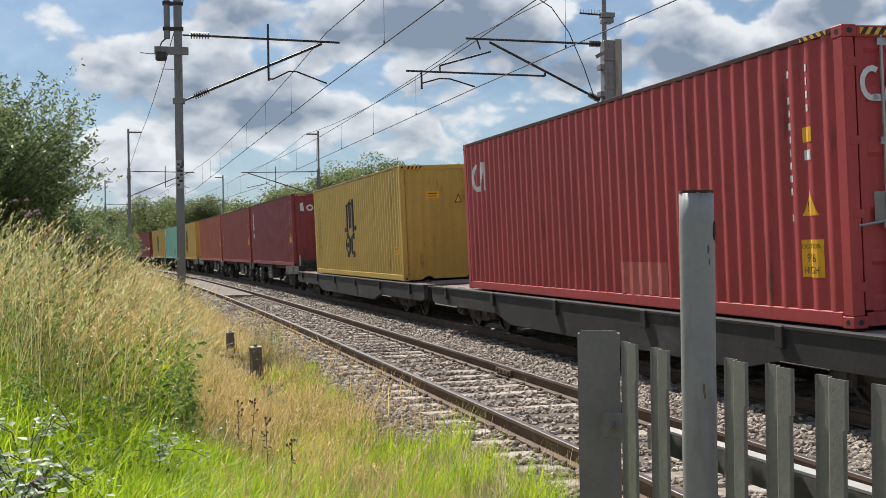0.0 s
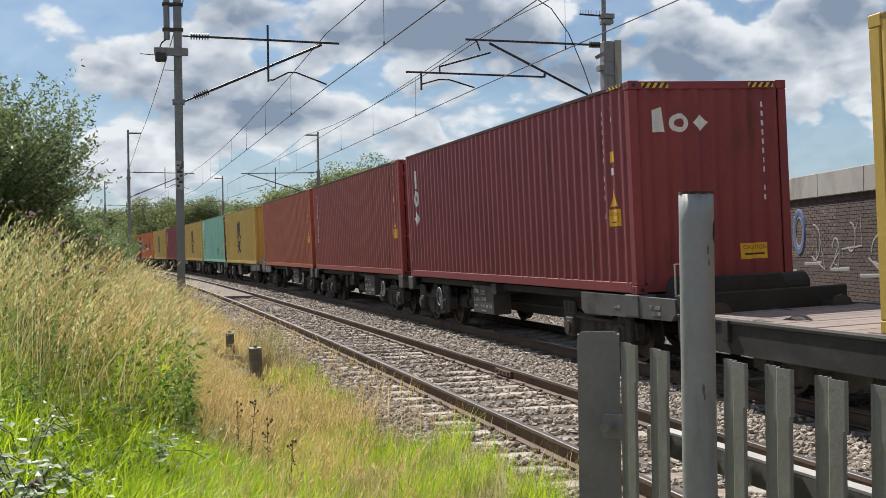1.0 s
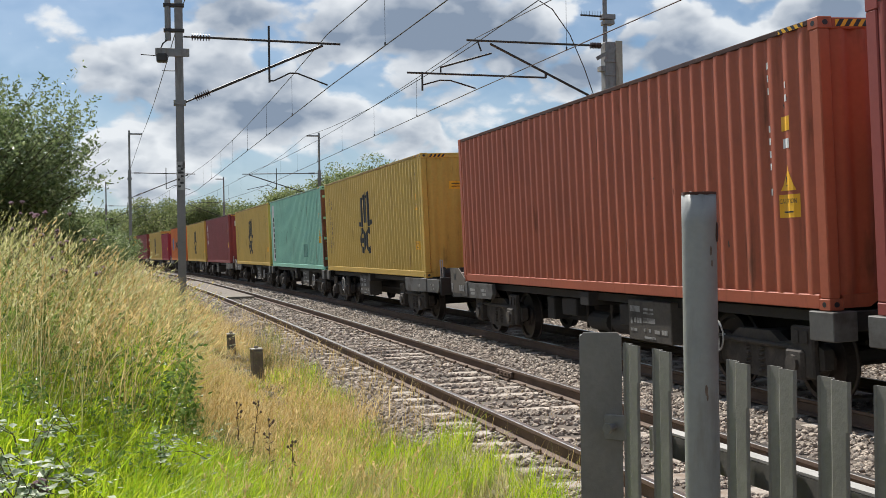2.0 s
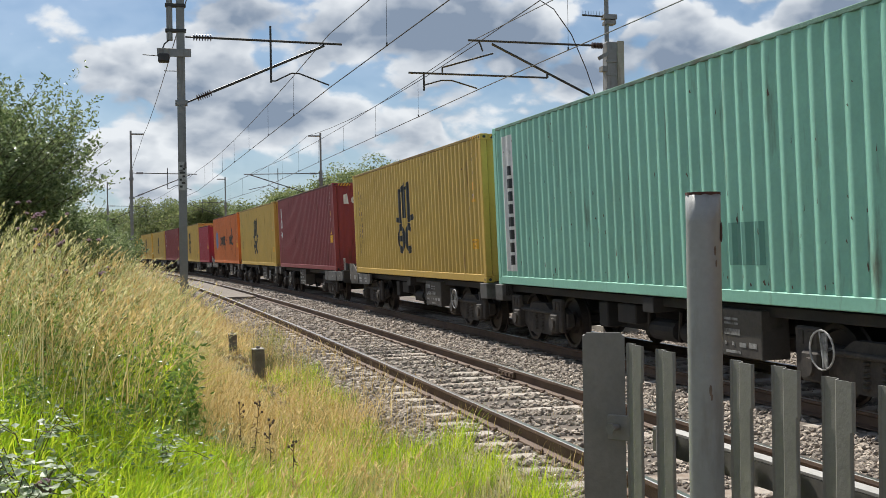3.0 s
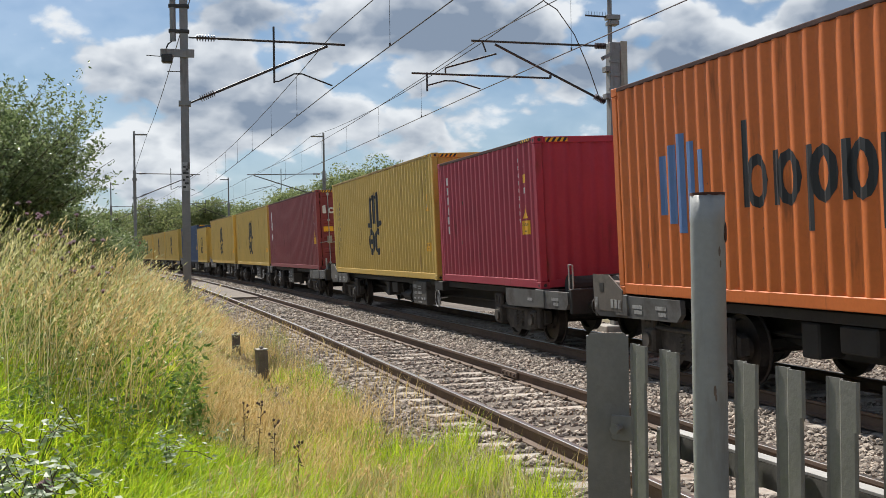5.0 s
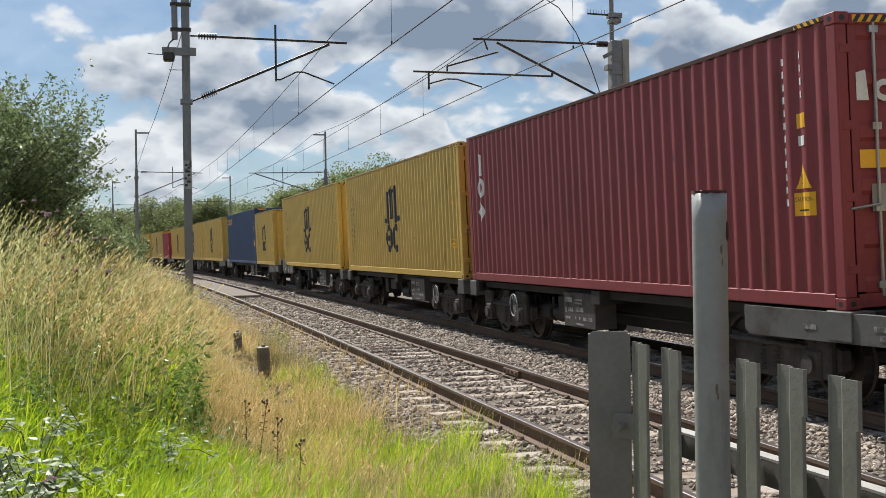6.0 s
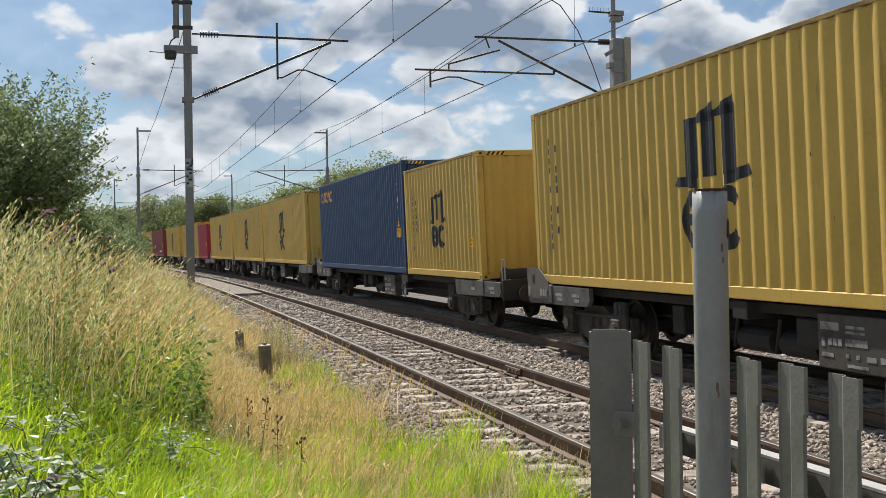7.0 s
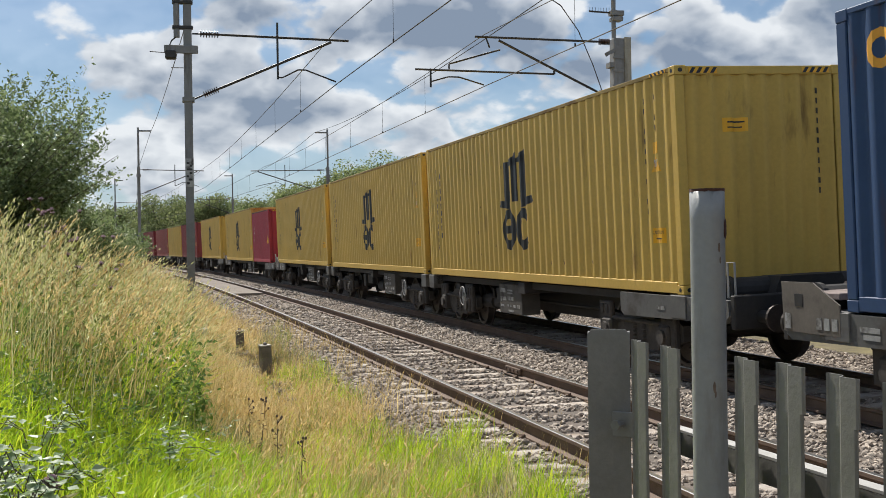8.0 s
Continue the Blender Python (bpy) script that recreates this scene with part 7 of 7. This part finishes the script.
def shrub(x, y, r, h, leaves, size, label, mat="leaf", seed=1, squash=1.0, base=None, name="bush"):
    """A many-stemmed shrub: limbs from the ground, long shoots, leaves along every shoot."""
    rng = np.random.default_rng(seed)
    gz = ground_z(x, y) if base is None else base
    t = thing(name, label, name.replace("_", " "), pose(x, y, gz), group="bushes along the line")
    bm = bmesh.new()
    limbs = []
    for i in range(9):
        a = rng.uniform(0, 6.283)
        out = r * rng.uniform(0.25, 0.7)
        top = Vector((math.cos(a) * out, math.sin(a) * out, h * rng.uniform(0.45, 0.72)))
        mid = top * 0.5 + Vector((rng.normal(0, 0.06) * r, rng.normal(0, 0.06) * r, 0))
        tube(bm, (0.1 * math.cos(a), 0.1 * math.sin(a), -0.2), mid, 0.02 * h, 0.014 * h, 6)
        tube(bm, mid, top, 0.010 * h, 0.003 * h, 6)
        limbs += [mid, top]
    tagged(part("limb_mass", bm, M["bark"], t), kind="stuff")
    shoots = max(40, leaves // 46)
    pts = []
    bm = bmesh.new()
    for i in range(shoots):
        a, e = rng.uniform(0, 6.283), math.asin(rng.uniform(-0.1, 1.0))
        lump = 0.80 + 0.35 * noise.noise(Vector((math.cos(a) * 1.6, math.sin(a) * 1.6, e * 2 + seed)))
        start = Vector((math.cos(a) * math.cos(e) * r, math.sin(a) * math.cos(e) * r, h * (0.42 + 0.40 * math.sin(e)))) * (lump * rng.uniform(0.45, 0.92))
        d = Vector((math.cos(a) * math.cos(e), math.sin(a) * math.cos(e), 0.55 + 0.9 * max(0, math.sin(e)))).normalized()
        ln = rng.uniform(0.16, 0.34) * h
        end = start + d * ln + Vector((rng.normal(0, 0.05), rng.normal(0, 0.05), 0)) * ln
        if i % 6 == 0:
            tube(bm, start, end, 0.0022 * h, 0.0008 * h, 4)
        k = 46
        f = rng.uniform(0, 1, (k, 1)) ** 0.8
        p = np.array(start)[None] * (1 - f) + np.array(end)[None] * f
        pts.append(p + rng.normal(0, 1, (k, 3)) * (0.036 * r * (1.15 - f)))
    tagged(part("twig_mass", bm, M["bark"], t), kind="stuff")
    inner = rng.normal(0, 1, (leaves // 3, 3))
    inner *= (rng.uniform(0, 1, (len(inner), 1)) ** 0.4) / np.linalg.norm(inner, axis=1)[:, None]
    inner = inner * np.array((0.80 * r, 0.80 * r, 0.42 * h)) + np.array((0, 0, 0.40 * h))
    pts.append(inner[inner[:, 2] > 0.02])
    hang("crown", leaf_mesh("crown", np.concatenate(pts), size, M[mat], 0.45, 0.45), t)
    return t


def tree(x, y, h, r, leaves, size, label, seed):
    """A far broad-leaved tree: trunk, limbs, and a crown of clumps with gaps."""
    rng = np.random.default_rng(seed)
    gz = ground_z(x, y)
    t = thing("tree", label, "tree", pose(x, y, gz), group="trees beyond the line")
    bm = tube(bmesh.new(), (0, 0, -0.3), (0, 0, h * 0.35), 0.035 * h, 0.025 * h, 8)
    clumps = []
    for i in range(34):
        a, e = rng.uniform(0, 6.283), rng.uniform(-0.35, 1.0)
        k = rng.uniform(0.45, 1.0)
        c = Vector((math.cos(a) * r * k * math.cos(e * 1.2), math.sin(a) * r * k * math.cos(e * 1.2), h * (0.55 + 0.40 * math.sin(e * 1.3) * k)))
        clumps.append((c, r * rng.uniform(0.22, 0.42)))
        if i < 9:
            tube(bm, (0, 0, h * rng.uniform(0.2, 0.35)), c, 0.014 * h, 0.004 * h, 5)
    part("trunk", bm, M["bark"], t)
    pts = []
    for c, k in clumps:
        n = leaves // len(clumps)
        d = rng.normal(0, 1, (n, 3))
        d /= np.linalg.norm(d, axis=1)[:, None]
        pts.append(np.array(c)[None] + d * (k * rng.uniform(0.45, 1.05, (n, 1))) * np.array((1, 1, 0.75)))
    hang("crown", leaf_mesh("crown", np.concatenate(pts), size, M["leaf_far"], 0.6, 0.2), t)
    return t


def thistle(x, y, h, seed, flowering):
    rng = random.Random(seed)
    gz = ground_z(x, y)
    o = (x, y, gz)
    t = thing("thistle", "thistle with soft purple flower heads in the tall grass" if flowering else "withered brown thistle stalk with dark heads", "thistle", pose(*o), group="thistles")
    lean = Vector((rng.uniform(-0.05, 0.14), rng.uniform(-0.06, 0.06), 1))
    top = lean * h
    part("stem", tube(tube(bmesh.new(), (0, 0, -0.05), top * 0.55, 0.0042, 0.0036, 6), top * 0.55, top, 0.0036, 0.0022, 6), M["grass_dull"] if flowering else M["thistle_head"], t)
    heads = [top]
    for i in range(rng.randint(3, 5)):
        f = rng.uniform(0.72, 0.95)
        a = rng.uniform(0, 6.283)
        p = top * f
        q = p + Vector((math.cos(a) * 0.07, math.sin(a) * 0.07, rng.uniform(0.04, 0.10))) * (h / 1.1)
        part("branch", tube(bmesh.new(), p, q, 0.003, 0.0025, 5), M["grass_dull"] if flowering else M["thistle_head"], t)
        heads.append(q)
    for q in heads:
        bm = bmesh.new()
        bmesh.ops.create_icosphere(bm, subdivisions=2, radius=1, matrix=Matrix.Translation(q) @ Matrix.Diagonal((0.010, 0.010, 0.013, 1)))
        hd = part("flower_head", bm, M["thistle_head"], t)
        if flowering:
            bm = bmesh.new()
            for k in range(26):
                a, e = rng.uniform(0, 6.283), rng.uniform(0.35, 1.5)
                d = Vector((math.cos(a) * math.cos(e), math.sin(a) * math.cos(e), math.sin(e)))
                tube(bm, q + d * 0.006, q + d * 0.024, 0.0018, 0.0030, 3)
            part("petals", bm, M["thistle"], hd, "soft purple bristles")
    pts = np.array([[*(lean * (h * rng.uniform(0.1, 0.8)))] for _ in range(22)])
    tagged(hang("foliage", leaf_mesh("foliage", pts, 0.11 if flowering else 0.05, M["grass_dull"] if flowering else M["thistle_head"], 0.22, 0.2), t), kind="stuff")
    rows = []
    for k in range(9):
        rows.append((float(k), pose(*o) @ pose(0, 0, 0, 0.5 * math.sin(k * 1.3 + seed), 1.0 * math.sin(k * 1.6 + seed) + (1.2 if k >= 6 else 0), 0)))
    SWAY.append((t, rows))
    return t


def bramble(x, y, r, h, n, seed):
    rng = np.random.default_rng(seed)
    gz = ground_z(x, y)
    t = thing("bramble", "low bramble with pale sunlit leaves", "bramble", pose(x, y, gz), group="brambles")
    bm, pts = bmesh.new(), []
    for i in range(n // 9):
        a, l = rng.uniform(0, 6.283), r * rng.uniform(0.4, 1.0)
        p = [Vector((math.cos(a) * l * f, math.sin(a) * l * f, h * (2.6 * f - 1.9 * f * f) * rng.uniform(0.75, 1.1))) for f in (0, 0.33, 0.66, 1.0)]
        for q0, q1 in zip(p[:-1], p[1:]):
            tube(bm, q0, q1, 0.0026, 0.002, 4)
        for k in range(9):
            f = rng.uniform(0.3, 1.0) * 3
            j = min(2, int(f))
            q = p[j].lerp(p[j + 1], f - j)
            pts.append([q.x + rng.normal(0, 0.03), q.y + rng.normal(0, 0.03), q.z + rng.normal(0, 0.025)])
    tagged(part("cane_mass", bm, M["bark"], t), kind="stuff")
    tagged(hang("leaves", leaf_mesh("leaves", np.array(pts), 0.056, M["leaf_pale"], 0.72, 0.05, True), t), kind="stuff")
    return t


def plants():
    shrub(-3.30, 14.6, 2.40, 3.35, 120000, 0.056, "large grey-green willow-like bush beside the tall grass", seed=3)
    shrub(-4.4, 17.5, 2.3, 2.7, 24000, 0.065, "grey-green bush behind the tall grass", seed=4)
    shrub(-2.05, 16.8, 1.15, 2.15, 34000, 0.052, "low green bush on the bank", seed=15)
    shrub(-1.75, 20.0, 1.05, 1.75, 26000, 0.054, "low green bush on the bank", seed=16)
    shrub(-2.7, 22.0, 1.5, 1.9, 20000, 0.060, "low green bush on the bank", seed=5)
    shrub(-2.35, 33.0, 1.7, 2.0, 14000, 0.08, "low green bush on the bank", seed=6)
    shrub(-3.0, 44.0, 2.0, 2.3, 8000, 0.13, "green bush near the line", seed=7)
    shrub(-4.2, 58.0, 2.3, 2.6, 4000, 0.17, "green bush near the line", seed=8)
    shrub(-5.9, 76.0, 2.7, 3.2, 3500, 0.22, "green bush near the line", seed=9)
    shrub(-8.0, 95.0, 3.4, 4.2, 3500, 0.27, "green bush near the line", seed=10)
    shrub(-11.0, 118.0, 4.4, 5.5, 3500, 0.33, "green bush near the line", seed=12)
    far = ((-2.0, 150, 8.6, 5.0), (3.0, 140, 8.4, 4.6), (-11.0, 172, 8.4, 5.2), (13.5, 140, 10.0, 5.2), (12.5, 106, 8.0, 4.2), (16.0, 110, 10.2, 4.6), (20.0, 113, 11.6, 5.0), (25.0, 118, 11.4, 4.8), (30, 124, 11.6, 5.0), (10.5, 128, 8.2, 4.4), (36, 132, 11.0, 5),
           (7.0, 150, 7.2, 5.0), (0.5, 185, 9.0, 5.6), (7.0, 190, 10.0, 6.0), (-7.0, 190, 8.8, 5.5), (14.0, 180, 9.0, 6.0), (-15.0, 200, 9.0, 6.0), (3.5, 215, 10.5, 6.5),
           (-24.0, 205, 9.4, 6.4), (20, 165, 9.5, 6.0), (-19.0, 165, 7.6, 5.0), (-34, 215, 10.0, 7.0))
    for i, (x, y, h, r) in enumerate(far):
        tree(x, y, h * 1.04, r, 11000, 0.27 * (y / 130) ** 0.7, "green broad-leaved tree beyond the railway", 60 + i)
    for i, (x, y, h, fl) in enumerate(((-0.98, 8.9, 1.42, True), (-0.88, 9.2, 1.48, True), (-0.80, 8.8, 1.28, True), (-0.66, 9.2, 1.40, True), (-1.06, 8.7, 1.20, True), (-0.62, 8.9, 1.20, True),
                                       (0.62, 9.6, 0.66, False), (0.74, 9.0, 0.60, False), (0.83, 8.2, 0.54, False), (0.56, 9.9, 0.60, False), (-1.16, 9.6, 1.45, True), (-0.55, 4.9, 0.32, True))):
        thistle(x, y, h, 80 + i, fl)
    for i, (x, y, r, h, n) in enumerate(((-0.80, 4.8, 0.34, 0.40, 150), (-0.66, 4.6, 0.30, 0.36, 120), (-0.62, 5.2, 0.30, 0.34, 90), (-0.42, 5.0, 0.26, 0.30, 60), (-0.20, 5.3, 0.20, 0.28, 45), (-0.75, 6.0, 0.30, 0.40, 70),
                                         (-0.10, 7.2, 0.30, 0.36, 60), (0.10, 6.0, 0.28, 0.28, 50))):
        bramble(x, y, r, h, n, 120 + i)
    verge()


tracks()
track_fittings()
overhead_line()
palisade()
steel_pole()
marker_stubs()
parapet_wall()
train()
ballast()
plants()
motions()
